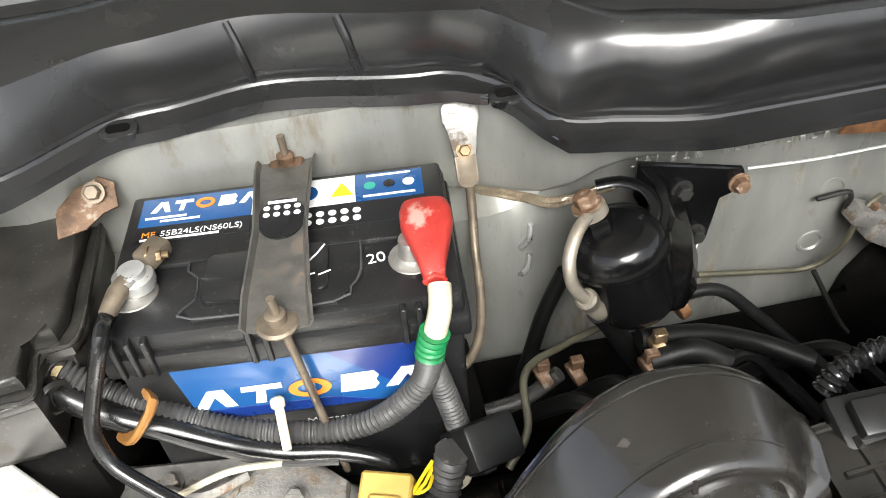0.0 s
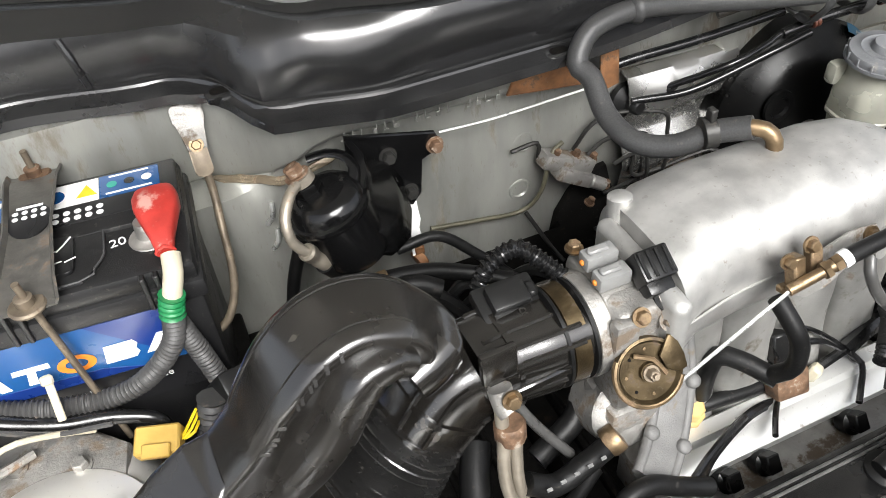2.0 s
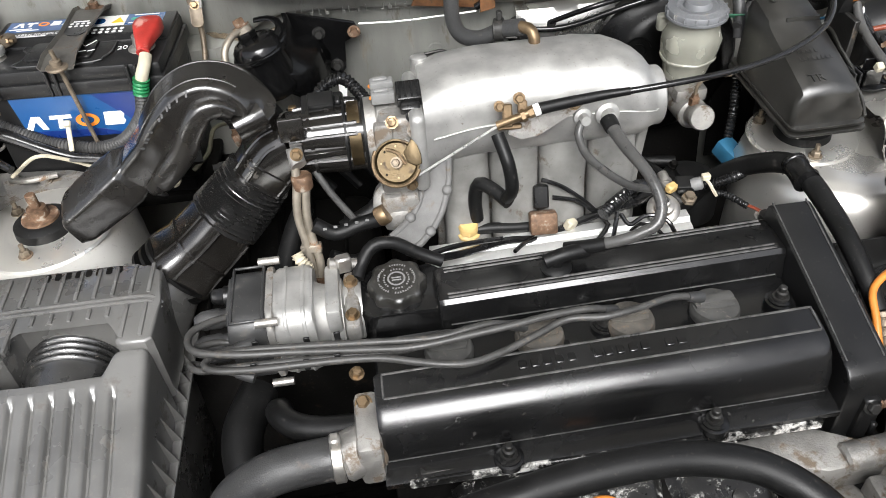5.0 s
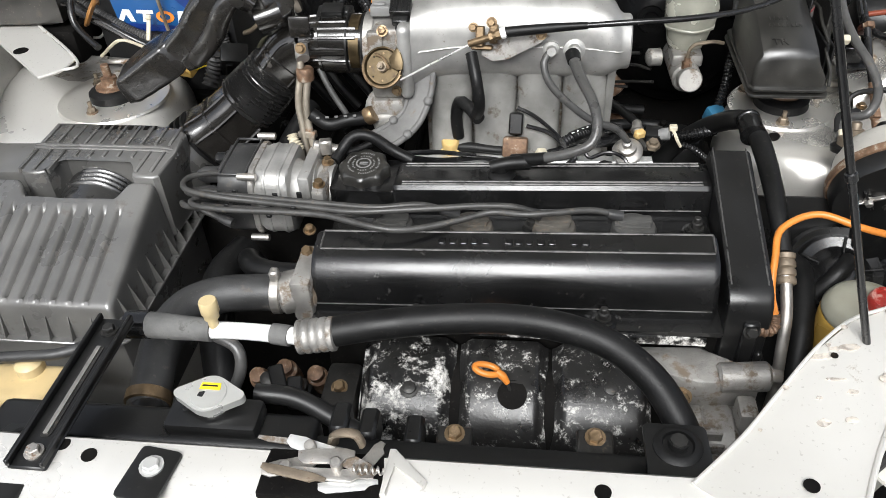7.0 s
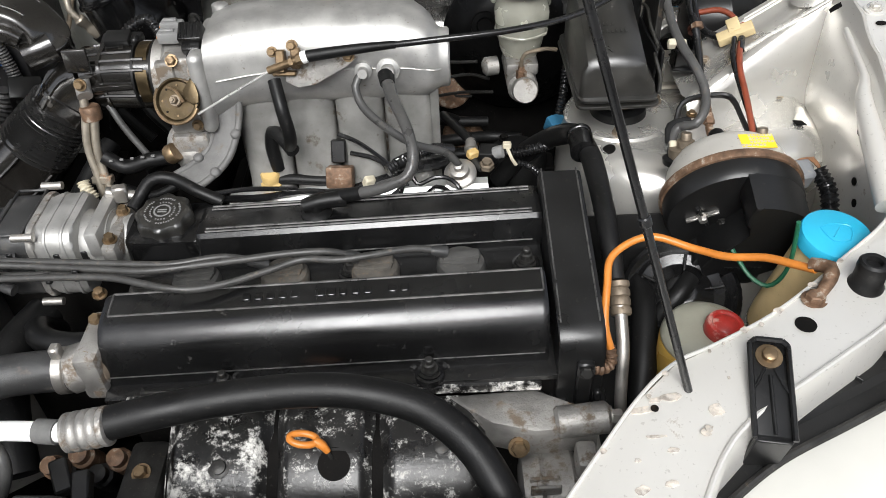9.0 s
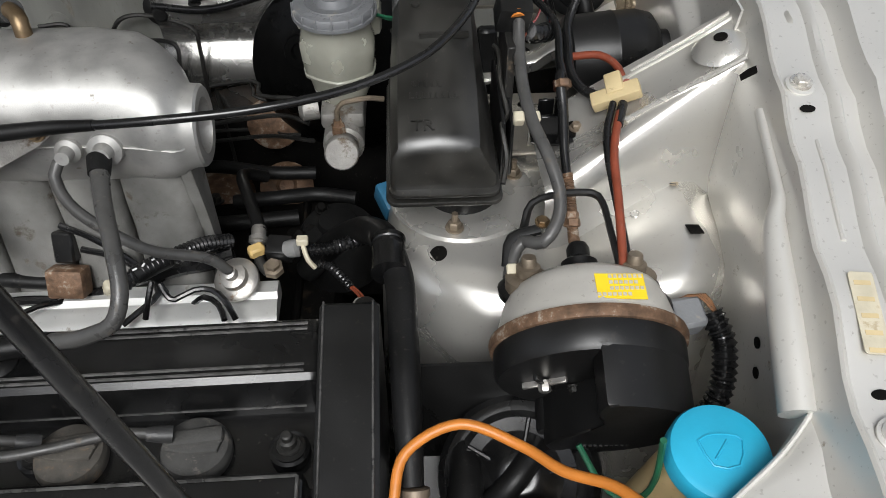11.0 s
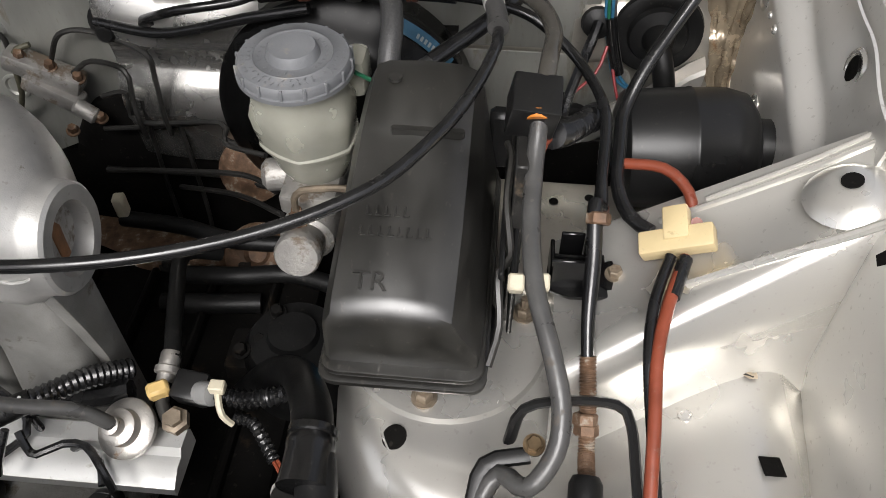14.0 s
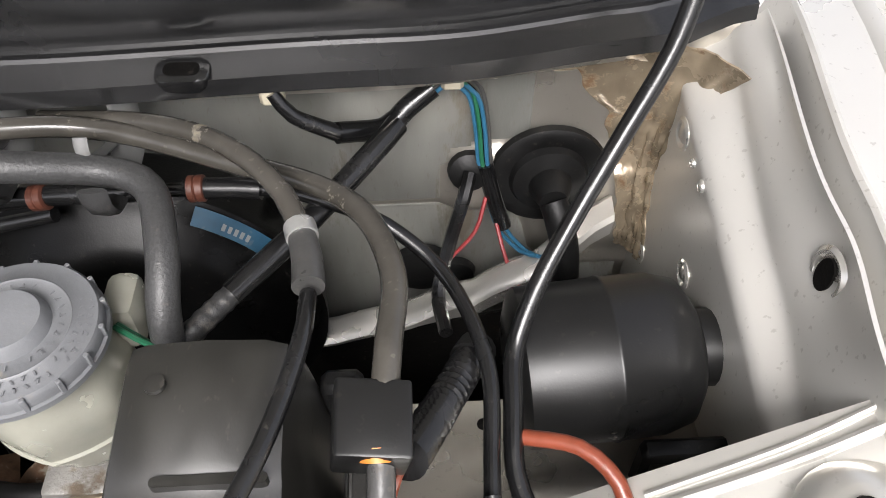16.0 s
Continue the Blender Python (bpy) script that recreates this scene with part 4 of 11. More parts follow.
CHIP = mat("chipped_paint", (0.50, 0.45, 0.39), 0.6, 0.2, 0.5, 160, 0.5, 300, (0.50, 0.47, 0.43), 0.42, 140, ragged=0.8)
for k, (x, y, z, w, h, nr) in enumerate(((0.746, -0.261, 0.8932, 0.011, 0.004, (-0.23, -0.06, 0.97)), (0.769, -0.2535, 0.8982, 0.010, 0.0045, (-0.19, -0.02, 0.98)), (0.757, -0.254, 0.8960, 0.006, 0.003, (-0.2, -0.03, 0.98)), (0.799, -0.2670, 0.8986, 0.007, 0.006, (-0.05, -0.19, 0.98)),
                                         (0.752, -0.284, 0.8922, 0.009, 0.0018, (-0.06, -0.2, 0.98)), (0.762, -0.2949, 0.8908, 0.006, 0.0025, (-0.06, -0.2, 0.98)), (0.735, -0.322, 0.8836, 0.006, 0.004, (-0.05, -0.19, 0.98)), (0.756, -0.3190, 0.8855, 0.006, 0.0035, (-0.06, -0.2, 0.98)), (0.7355, -0.3007, 0.8879, 0.003, 0.002, (-0.06, -0.2, 0.98)))):
    rnd = random.Random(40 + k)
    bm = B()
    prism(bm, [(w * rnd.uniform(0.65, 1.0) * math.cos(radians(a)), h * rnd.uniform(0.6, 1.0) * math.sin(radians(a))) for a in range(0, 360, 30)], -0.0015, 0.0004, frame_on((x, y, z), nr, (0, 1, 0.2)))
    part("chipped_patch", bm, CHIP, lamp_panel, "chipped and rusting paint")

# the open bonnet overhead, out of sight, which shades the rear of the bay
bm = B()
sheet(bm, [[(x, 0.66, 1.15), (x, 0.40, 1.37), (x, 0.10, 1.60), (x, -0.26, 1.83)] for x in (-0.35, 0.1, 0.5, 0.80, 1.05)], 0.02)
bonnet = single("bonnet", bm, PAINT_OUT, "open champagne silver bonnet standing over the engine bay", "bonnet", kind="structure")
# unseen walls added round the car to close the place and cut low sky light
SKY_BLOCK = mat("sky_block_render", (0.20, 0.19, 0.175), 0.9, 0, 0.25, 2, 0.3, 60)
for nm, a, b in (("sky_block_south", (-6.0, -5.2, 0.0), (6.0, -5.0, 2.2)), ("sky_block_east", (4.6, -5.0, 0.0), (4.8, 6.0, 1.2)), ("sky_block_west", (-4.8, -5.0, 0.0), (-4.6, 6.0, 1.2))):
    bm = B()
    box(bm, a, b, 0.01)
    single(nm, bm, SKY_BLOCK, "plain grey unseen wall added around the car to block low sky light", "wall", kind="structure")

# near-black sheet on the lower bulkhead, its colour standing in for shade
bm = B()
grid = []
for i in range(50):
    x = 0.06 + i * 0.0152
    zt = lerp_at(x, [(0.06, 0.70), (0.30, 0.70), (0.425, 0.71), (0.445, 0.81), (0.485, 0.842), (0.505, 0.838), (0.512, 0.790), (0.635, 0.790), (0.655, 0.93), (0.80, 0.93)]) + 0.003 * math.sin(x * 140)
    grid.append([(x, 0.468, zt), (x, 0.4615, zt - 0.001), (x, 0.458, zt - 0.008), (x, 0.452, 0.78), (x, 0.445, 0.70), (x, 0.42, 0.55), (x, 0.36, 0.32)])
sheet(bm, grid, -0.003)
single("bulkhead_shade_sheet", bm, GRIME_SHADE, "near-black sheet standing in for shade on the lower bulkhead", "insulation", kind="structure", angle=50)
# bulged bright heat panel beside the servo
bm = B()
grid = []
for i in range(26):
    x = 0.510 + i * 0.00552
    b = math.sin(math.pi * min(1, max(0, (x - 0.508) / 0.142))) ** 0.4
    grid.append([(x, 0.4640, 0.956), (x, 0.4535 - 0.003 * b, 0.9525), (x, 0.4505 - 0.009 * b, 0.940), (x, 0.4490 - 0.013 * b, 0.926), (x, 0.450 - 0.012 * b, 0.912), (x, 0.455 - 0.004 * b, 0.904), (x, 0.457 - 0.003 * b, 0.897), (x, 0.459 - 0.004 * b, 0.886), (x, 0.458 - 0.006 * b, 0.880), (x, 0.454 - 0.0105 * b, 0.871), (x, 0.450 - 0.013 * b, 0.859), (x, 0.448 - 0.014 * b, 0.846), (x, 0.449 - 0.013 * b, 0.834), (x, 0.453 - 0.010 * b, 0.812), (x, 0.456 - 0.010 * b, 0.784), (x, 0.466, 0.780)])
sheet(bm, grid, -0.003)
part("bulged_panel", bm, HEATPANEL, firewall, "bright ribbed pressed panel beside the servo")

# ---- battery and what is round it ----
MB = pose(-0.052, 0.416, 0.800, 0, 0, -4.5)
battery = thing("battery", (-0.052, 0.416, 0.800), "black car battery with blue and white labels, strapped to its tray", "battery")
bm = B()
box(bm, (-0.112, -0.066, 0), (0.112, 0.066, 0.166), 0.004, 2, MB)
case = part("case", bm, BATT, battery)
bm = B()
box(bm, (-0.117, -0.071, 0.158), (0.117, 0.071, 0.176), 0.003, 2, MB)
lid = part("lid_rim", bm, BATT, battery)
bm = B()
box(bm, (-0.114, -0.068, 0.174), (0.114, 0.068, 0.193), 0.005, 2, MB)
lid = part("lid", bm, BATT, battery)
bm = B()
box(bm, (-0.112, -0.010, 0.190), (0.112, 0.066, 0.197), 0.003, 2, MB)
part("raised_shelf", bm, BATT, lid)
for x in (-0.105, -0.095, -0.085, -0.022, -0.012, 0.075, 0.085, 0.095):
    bm = B()
    box(bm, (x - 0.002, -0.0735, 0.160), (x + 0.002, -0.066, 0.192), 0.0008, 1, MB)
    part("rib", bm, BATT, lid)
bm = B()
prism(bm, [(-0.062, -0.052), (-0.055, -0.062), (0.035, -0.062), (0.045, -0.05), (0.052, -0.035), (0.052, -0.004), (-0.062, -0.004), (-0.062, -0.018), (-0.055, -0.024), (-0.055, -0.046)], 0.190, 0.1955, MB, 0.0015)
part("vent_cover", bm, BATT, lid)
bm = B()
prism(bm, rounded(-0.050, 0.030, -0.052, -0.008, 0.006), 0.195, 0.199, MB, 0.0012)
part("vent_plate", bm, BATT, lid)
bm = B()
tube(bm, [MB @ Vector(q) for q in ((-0.062, -0.004, 0.1956), (-0.062, -0.018, 0.1956), (-0.055, -0.025, 0.1956), (-0.055, -0.045, 0.1956), (-0.062, -0.052, 0.1956), (-0.055, -0.061, 0.1956), (0.033, -0.061, 0.1956), (0.044, -0.050, 0.1956), (0.051, -0.036, 0.1956), (0.051, -0.006, 0.1956))], 0.0009, 6, step=0.02)
part("moulded_line", bm, mat("worn_case_edge", (0.05, 0.05, 0.051), 0.35, 0, 0.3, 60, 0.1, 500), lid)


def slab(bm, x0, x1, y0, y1, z, m, t=0.0007):
    prism(bm, [(x0, y0), (x1, y0), (x1, y1), (x0, y1)], z, z + t, m)


bm = B()
slab(bm, -0.103, -0.024, 0.030, 0.060, 0.197, MB)
part("label", bm, BLUE, battery, "blue top label")
bm = B()
slab(bm, 0.050, 0.098, 0.030, 0.060, 0.197, MB)
part("label", bm, BLUE, battery, "blue top label")
bm = B()
slab(bm, -0.103, -0.024, 0.013, 0.0297, 0.197, MB)
part("label", bm, LABEL_BLACK, battery, "black lower band of the top label")
bm = B()
slab(bm, -0.0238, 0.098, 0.007, 0.0297, 0.197, MB)
part("label", bm, LABEL_BLACK, battery, "black lower band of the top label")
bm = B()
slab(bm, -0.0238, 0.0495, 0.0302, 0.060, 0.197, MB)
part("label", bm, WHITE, battery, "white warning label")


def mark_row(letters, x, y, h, m, z, material, parent, ring_material, ring_label, wide=1.25):
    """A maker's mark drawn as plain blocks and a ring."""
    br = B()
    for kind in letters:
        b = B()
        w = h * wide
        if kind == "wedge":
            prism(b, [(x, y), (x + 0.3 * w, y), (x + 0.55 * w, y + 0.62 * h), (x + 0.72 * w, y), (x + w, y), (x + 0.80 * w, y + h), (x + 0.42 * w, y + h)], z, z + 0.0005, m)
        elif kind == "tee":
            prism(b, [(x + 0.30 * w, y), (x + 0.55 * w, y), (x + 0.62 * w, y + 0.72 * h), (x + w, y + 0.72 * h), (x + w, y + h), (x + 0.08 * w, y + h), (x + 0.05 * w, y + 0.72 * h), (x + 0.40 * w, y + 0.72 * h)], z, z + 0.0005, m)
        elif kind == "ring":
            outer, inner = circle(x + w / 2, y + h / 2, w / 2, 28, h / 2), circle(x + w / 2, y + h / 2, w * 0.29, 28, h * 0.27)
            lo = [[br.verts.new((p[0], p[1], zz)) for p in c] for zz in (z, z + 0.0005) for c in (outer, inner)]
            for i in range(28):
                j = (i + 1) % 28
                br.faces.new((lo[2][i], lo[2][j], lo[3][j], lo[3][i]))
                br.faces.new((lo[0][i], lo[0][j], lo[2][j], lo[2][i]))
                br.faces.new((lo[1][i], lo[3][i], lo[3][j], lo[1][j]))
            bmesh.ops.transform(br, matrix=m, verts=br.verts)
        else:
            prism(b, [(x + 0.05 * w, y), (x + 0.85 * w, y), (x + 0.98 * w, y + 0.25 * h), (x + 0.92 * w, y + 0.5 * h), (x + w, y + 0.75 * h), (x + 0.9 * w, y + h), (x + 0.15 * w, y + h)], z, z + 0.0005, m)
        if kind != "ring":
            part("mark", b, material, parent, "plain white mark")
        x += w * 1.12
    part("ring_mark", br, ring_material, parent, ring_label)


mark_row(("wedge", "tee", "ring", "block", "wedge"), -0.096, 0.044, 0.0112, MB, 0.1978, WHITE, battery, ORANGE, "orange ring mark")
words("model_text", "MF", 0.0078, MB @ pose(-0.099, 0.0185, 0.1978), ORANGE, battery, 0.0002)
words("model_text", "55B24LS(NS60LS)", 0.0078, MB @ pose(-0.0862, 0.0185, 0.1978), WHITE, battery, 0.0002)
for x0, x1, y in ((-0.099, -0.070, 0.0375), (-0.088, -0.060, 0.0335), (-0.099, -0.045, 0.0148), (0.055, 0.092, 0.0335), (0.058, 0.090, 0.0560)):
    bm = B()
    slab(bm, x0, x1, y, y + 0.002, 0.1977, MB, 0.0004)
    part("fine_print", bm, WHITE, battery, "unreadable white print")
bm = B()
for i in range(9):
    for y in (0.013, 0.021):
        prism(bm, circle(-0.018 + i * 0.0085, y, 0.0029, 10), 0.1977, 0.1981, MB)
part("dot_print", bm, WHITE, battery, "two rows of white dots")
for x, mt in ((-0.010, YELLOW), (0.040, YELLOW), (0.015, BLUE)):
    bm = B()
    prism(bm, [(x - 0.008, 0.038), (x + 0.008, 0.038), (x, 0.053)] if mt is YELLOW else circle(x, 0.045, 0.008, 18), 0.1977, 0.1981, MB)
    part("warning_sign", bm, mt, battery)
for x, mt in ((0.060, GREENMARK), (0.074, LABEL_BLACK), (0.088, WHITE)):
    bm = B()
    prism(bm, circle(x, 0.046, 0.0042, 16), 0.1977, 0.1981, MB)
    part("charge_mark", bm, mt, battery)
words("handwriting", "20", 0.013, MB @ pose(0.055, -0.030, 0.1935, 0, 0, 8), WHITE, battery, 0.0002, "white handwritten 20")
bm = B()
tube(bm, [(0.012, -0.018, 0.1995), (0.018, -0.026, 0.1995), (0.028, -0.012, 0.1995)], 0.0007, 5)
tube(bm, [(0.010, -0.040, 0.1995), (0.022, -0.038, 0.1995)], 0.0006, 5)
tube(bm, [(0.024, -0.040, 0.1995), (0.032, -0.037, 0.1995)], 0.0006, 5)
bmesh.ops.transform(bm, matrix=MB, verts=bm.verts)
part("pen_stroke", bm, WHITE, battery)

# front label, on the case's front face
MF = MB @ pose(0, -0.0664, 0, 90, 0, 0)
bm = B()
prism(bm, [(-0.081, 0.157), (0.092, 0.157), (0.092, 0.098), (-0.073, 0.098)], 0, 0.0007, MF)
part("label", bm, BLUE, battery, "large blue front label")
bm = B()
prism(bm, [(0.02, 0.156), (0.091, 0.156), (0.091, 0.118), (0.06, 0.118)], 0.0007, 0.0011, MF)
prism(bm, [(-0.072, 0.110), (0.02, 0.108), (0.05, 0.0985), (-0.071, 0.0985)], 0.0007, 0.0011, MF)
part("label_shade", bm, BLUE_DEEP, battery, "deep blue printed swirl")
bm = B()
prism(bm, [(-0.073, 0.0975), (0.092, 0.0975), (0.092, 0.060), (-0.066, 0.060)], 0, 0.0007, MF)
part("label", bm, LABEL_BLACK, battery, "black lower label band")
mark_row(("wedge", "tee", "ring", "block", "wedge"), -0.075, 0.1125, 0.0188, MF, 0.0012, WHITE, battery, ORANGE, "orange ring mark", 1.55)
words("slogan", "Maintenance Free", 0.010, MF @ pose(-0.004, 0.080, 0.0007), WHITE, battery, 0.0003)

# terminals
for tx, ty in ((-0.097, -0.030), (0.085, -0.028)):
    bm = B()
    p = MB @ Vector((tx, ty, 0.192))
    lathe(bm, p, (0, 0, 1), [(0.017, 0), (0.016, 0.002), (0.011, 0.004), (0.0095, 0.005), (0.0085, 0.017), (0.008, 0.018)], 24)
    part("terminal", bm, STEEL, battery, "grey lead terminal post")

strap = thing("battery_strap", (-0.052, 0.416, 0.998), "dusty black steel hold-down strap across the battery", "battery strap")
bm = B()
n = 9
grid = []
for i in range(n):
    y = -0.082 + 0.166 * i / (n - 1)
    w = 0.0225 - 0.004 * (1 - abs(y) / 0.083)
    drop = -0.006 if i in (0, n - 1) else 0
    z = 0.2035 + drop
    grid.append([(-w, y, z + 0.006), (-w + 0.003, y, z + 0.001), (-0.010, y, z), (0.010, y, z), (w - 0.003, y, z + 0.001), (w, y, z + 0.006)])
sheet(bm, grid, 0.002)
bmesh.ops.transform(bm, matrix=MB, verts=bm.verts)
plate = part("plate", bm, STRAP, strap)
bm = B()
prism(bm, circle(0, 0.012, 0.0165, 26, 0.021), 0.2033, 0.2066, MB)
part("opening", bm, LABEL_BLACK, plate, "oval opening showing the label beneath")
bm = B()
for i in range(4):
    for y in (0.006, 0.013):
        prism(bm, circle(-0.0105 + i * 0.007, y + 0.010, 0.0024, 10), 0.2066, 0.2069, MB)
slab(bm, -0.010, 0.010, 0.0275, 0.0305, 0.2066, MB, 0.0003)
part("dot_print", bm, WHITE, plate)
for y, top, low in ((-0.078, 0.222, 0.03), (0.080, 0.226, 0.16)):
    bm = B()
    b0, b1 = MB @ Vector((0.002, y, low)), MB @ Vector((0, y, top))
    if y < 0:
        b0 = Vector(b0) + Vector((0.014, 0, 0))
    cyl(bm, b0, b1, 0.0028, seg=10)
    rod = part("rod", bm, BRASSROD, strap, "tarnished threaded rod")
    bm = B()
    lathe(bm, MB @ Vector((0, y, 0.199)), (0, 0, 1), [(0.013, 0), (0.0135, 0.002), (0.012, 0.0035), (0.0065, 0.004), (0.0065, 0.010), (0.005, 0.011)], 18)
    part("nut", bm, RUST if y > 0 else BRASSROD, rod)

# red boot, its cream lead and the wrapped conduit
red_boot = thing("terminal_cover", (0.040, 0.400, 1.0), "red plastic terminal boot over the positive post", "terminal cover")
bm = B()
loops = []
for y, w, h, zb in ((0.016, 0.009, 0.008, 0.006), (0.012, 0.017, 0.021, 0.005), (0.003, 0.0195, 0.025, 0.004), (-0.008, 0.0195, 0.026, 0.004), (-0.025, 0.015, 0.022, 0.006), (-0.042, 0.010, 0.017, 0.006), (-0.055, 0.0075, 0.013, 0.004)):
    loops.append([(w * math.copysign(abs(math.cos(a)) ** 0.6, math.cos(a)), y, zb + h / 2 + h / 2 * math.copysign(abs(math.sin(a)) ** 0.6, math.sin(a))) for a in [2 * math.pi * k / 20 for k in range(20)]])
rings(bm, loops)
bmesh.ops.transform(bm, matrix=pose(0.043, 0.396, 0.999, 6, 0, -4) @ Matrix.Scale(0.88, 4), verts=bm.verts)
part("boot", bm, REDCAP, red_boot)
bm = B()
tube(bm, [pose(0.043, 0.396, 0.999, 6, 0, -4) @ Matrix.Scale(0.88, 4) @ Vector(q) for q in ((-0.0075, -0.055, 0.0105), (0.0, -0.0555, 0.0175), (0.0075, -0.055, 0.0105), (0.0, -0.0555, 0.004), (-0.0075, -0.055, 0.0105))], 0.0016, 8)
part("cuff", bm, REDCAP, red_boot, "rolled end cuff")
plus_cable = thing("positive_cable", (0.032, 0.326, 0.93), "ribbed grey conduit of the positive battery cable", "cable")
bm = B()
tube(bm, [(0.042, 0.347, 0.999), (0.040, 0.335, 0.992), (0.036, 0.328, 0.984), (0.032, 0.326, 0.972)], 0.0075, 12)
part("sleeve", bm, CREAM, plus_cable, "cream insulated lead")
bm = B()
tube(bm, [(0.034, 0.326, 0.980), (0.031, 0.326, 0.970), (0.029, 0.325, 0.961)], 0.0094, 14, rib=0.0014, pitch=0.005)
part("tape_wrap", bm, GREENTAPE, plus_cable, "green tape wrap")
bm = B()
tube(bm, [(0.030, 0.325, 0.964), (0.021, 0.324, 0.934), (-0.007, 0.328, 0.902), (-0.039, 0.333, 0.889), (-0.078, 0.338, 0.892), (-0.114, 0.345, 0.901), (-0.149, 0.354, 0.917), (-0.183, 0.368, 0.931), (-0.210, 0.378, 0.952)], 0.0080, 12, rib=0.0020, pitch=0.0042)
part("conduit", bm, CONDUIT, plus_cable)
bm = B()
tube(bm, [(0.030, 0.330, 0.945), (0.037, 0.330, 0.908), (0.044, 0.325, 0.869)], 0.0080, 12, rib=0.0020, pitch=0.0042)
part("conduit", bm, CONDUIT, plus_cable, "short ribbed branch")
black_loom = thing("wiring_loom", (-0.08, 0.33, 0.9), "black taped wiring loom below the battery conduit", "cable")
bm = B()
tube(bm, [(-0.218, 0.372, 0.941), (-0.184, 0.355, 0.924), (-0.149, 0.344, 0.912), (-0.115, 0.334, 0.898), (-0.080, 0.328, 0.884), (-0.042, 0.322, 0.879), (-0.013, 0.314, 0.870), (-0.005, 0.308, 0.855)], [0.010, 0.010, 0.009, 0.008, 0.007, 0.007, 0.006, 0.005], 12)
part("loom", bm, CABLE, black_loom)
bm = B()
tube(bm, [(-0.162, 0.340, 0.919), (-0.127, 0.325, 0.909), (-0.087, 0.318, 0.888), (-0.042, 0.310, 0.885)], 0.0022, 6)
part("bare_wire", bm, CABLE_GREY, black_loom, "thin frayed grey lead")
bm = B()
tube(bm, [(-0.156, 0.317, 0.872), (-0.114, 0.308, 0.902), (-0.087, 0.315, 0.891), (-0.060, 0.325, 0.868)], 0.0024, 8)
part("sleeve", bm, CREAM, black_loom, "dull cream tube")
tie = thing("cable_tie", (-0.08, 0.335, 0.9), "white plastic cable tie round the loom", "cable tie")
bm = B()
m_t = frame_on((-0.074, 0.326, 0.907), (0, -0.8, 0.6))
box(bm, (-0.0032, -0.012, -0.001), (0.0032, 0.026, 0.0015), 0.001, 1, m_t)
part("band", bm, CREAM, tie)
bm = B()
box(bm, (-0.0048, 0.018, 0.001), (0.0048, 0.026, 0.0045), 0.0015, 1, m_t)
part("lock", bm, CREAM, tie)
bm = B()
tube(bm, [(-0.154, 0.350, 0.944), (-0.146, 0.335, 0.954), (-0.154, 0.330, 0.943), (-0.169, 0.335, 0.922), (-0.182, 0.350, 0.909)], 0.0055, 8, flat=0.6)
single("loom_clip", bm, BROWNCLIP, "orange-brown plastic clip round the loom", "clip")
minus_cable = thing("negative_cable", (-0.16, 0.36, 0.95), "black earth cable clamped to the negative post", "cable")
bm = B()
tube(bm, [(-0.155, 0.385, 1.004), (-0.163, 0.366, 1.000), (-0.161, 0.347, 1.006), (-0.175, 0.340, 0.975), (-0.186, 0.330, 0.945), (-0.181, 0.318, 0.923), (-0.162, 0.305, 0.909), (-0.139, 0.290, 0.899)], 0.0052, 12)
part("cable", bm, CABLE, minus_cable)
bm = B()
tube(bm, [(-0.1485, 0.397, 1.006), (-0.156, 0.384, 1.005), (-0.162, 0.370, 1.001)], [0.006, 0.0065, 0.0055], 10)
part("lug", bm, BRASSROD, minus_cable, "tarnished crimp lug")
clamp = thing("battery_clamp", (-0.147, 0.396, 1.0), "corroded grey battery clamp on the negative post", "clamp")
bm = B()
lathe(bm, (-0.147, 0.397, 0.9975), (0, 0, 1), [(0.0125, 0), (0.013, 0.003), (0.0125, 0.008), (0.0095, 0.010), (0.0088, 0.010), (0.0086, 0.014), (0.002, 0.0145)], 20)
part("ring", bm, FOAMGREY, clamp)
bm = B()
box(bm, (-0.008, 0, 0), (0.008, 0.022, 0.012), 0.003, 2, pose(-0.143, 0.408, 0.999, 0, 0, -35))
part("lug", bm, BRASSROD, clamp)
bolt(clamp, (-0.139, 0.413, 1.006), (1, -0.1, 0), 0.006, 0.009, GOLD, stud=0.006)

# stay rod from the bulkhead latch
stay = thing("battery_stay", (0.085, 0.48, 0.96), "tarnished bent stay rod bolted to the bulkhead", "bracket")
bm = B()
tube(bm, [(0.086, 0.478, 0.985), (0.087, 0.470, 0.955), (0.084, 0.450, 0.924), (0.081, 0.420, 0.904), (0.075, 0.395, 0.894), (0.064, 0.375, 0.888), (0.046, 0.360, 0.889)], 0.0038, 10)
part("rod", bm, BRASSROD, stay)
bm = B()
prism(bm, rounded(-0.008, 0.008, -0.028, 0.010, 0.005), 0, 0.004, frame_on((0.0855, 0.484, 0.995), (0, -0.85, 0.5)), 0.001)
eye = part("flattened_eye", bm, BRASSROD, stay)
bolt(stay, Vector((0.0855, 0.481, 0.997)), (0, -0.85, 0.5), 0.0055, 0.006, GOLD)
latch_tab = thing("bulkhead_tab", (0.085, 0.49, 1.02), "bare silver metal tab on the bulkhead", "bracket")
bm = B()
prism(bm, [(-0.009, -0.022), (0.009, -0.022), (0.010, -0.002), (0.014, 0.004), (0.014, 0.016), (0.011, 0.019), (-0.011, 0.019), (-0.014, 0.016), (-0.014, 0.004), (-0.010, -0.002)], 0, 0.003, frame_on((0.086, 0.490, 1.012), (0, -0.9, 0.42)), 0.001)
part("tab", bm, ALU_DIRTY, latch_tab)

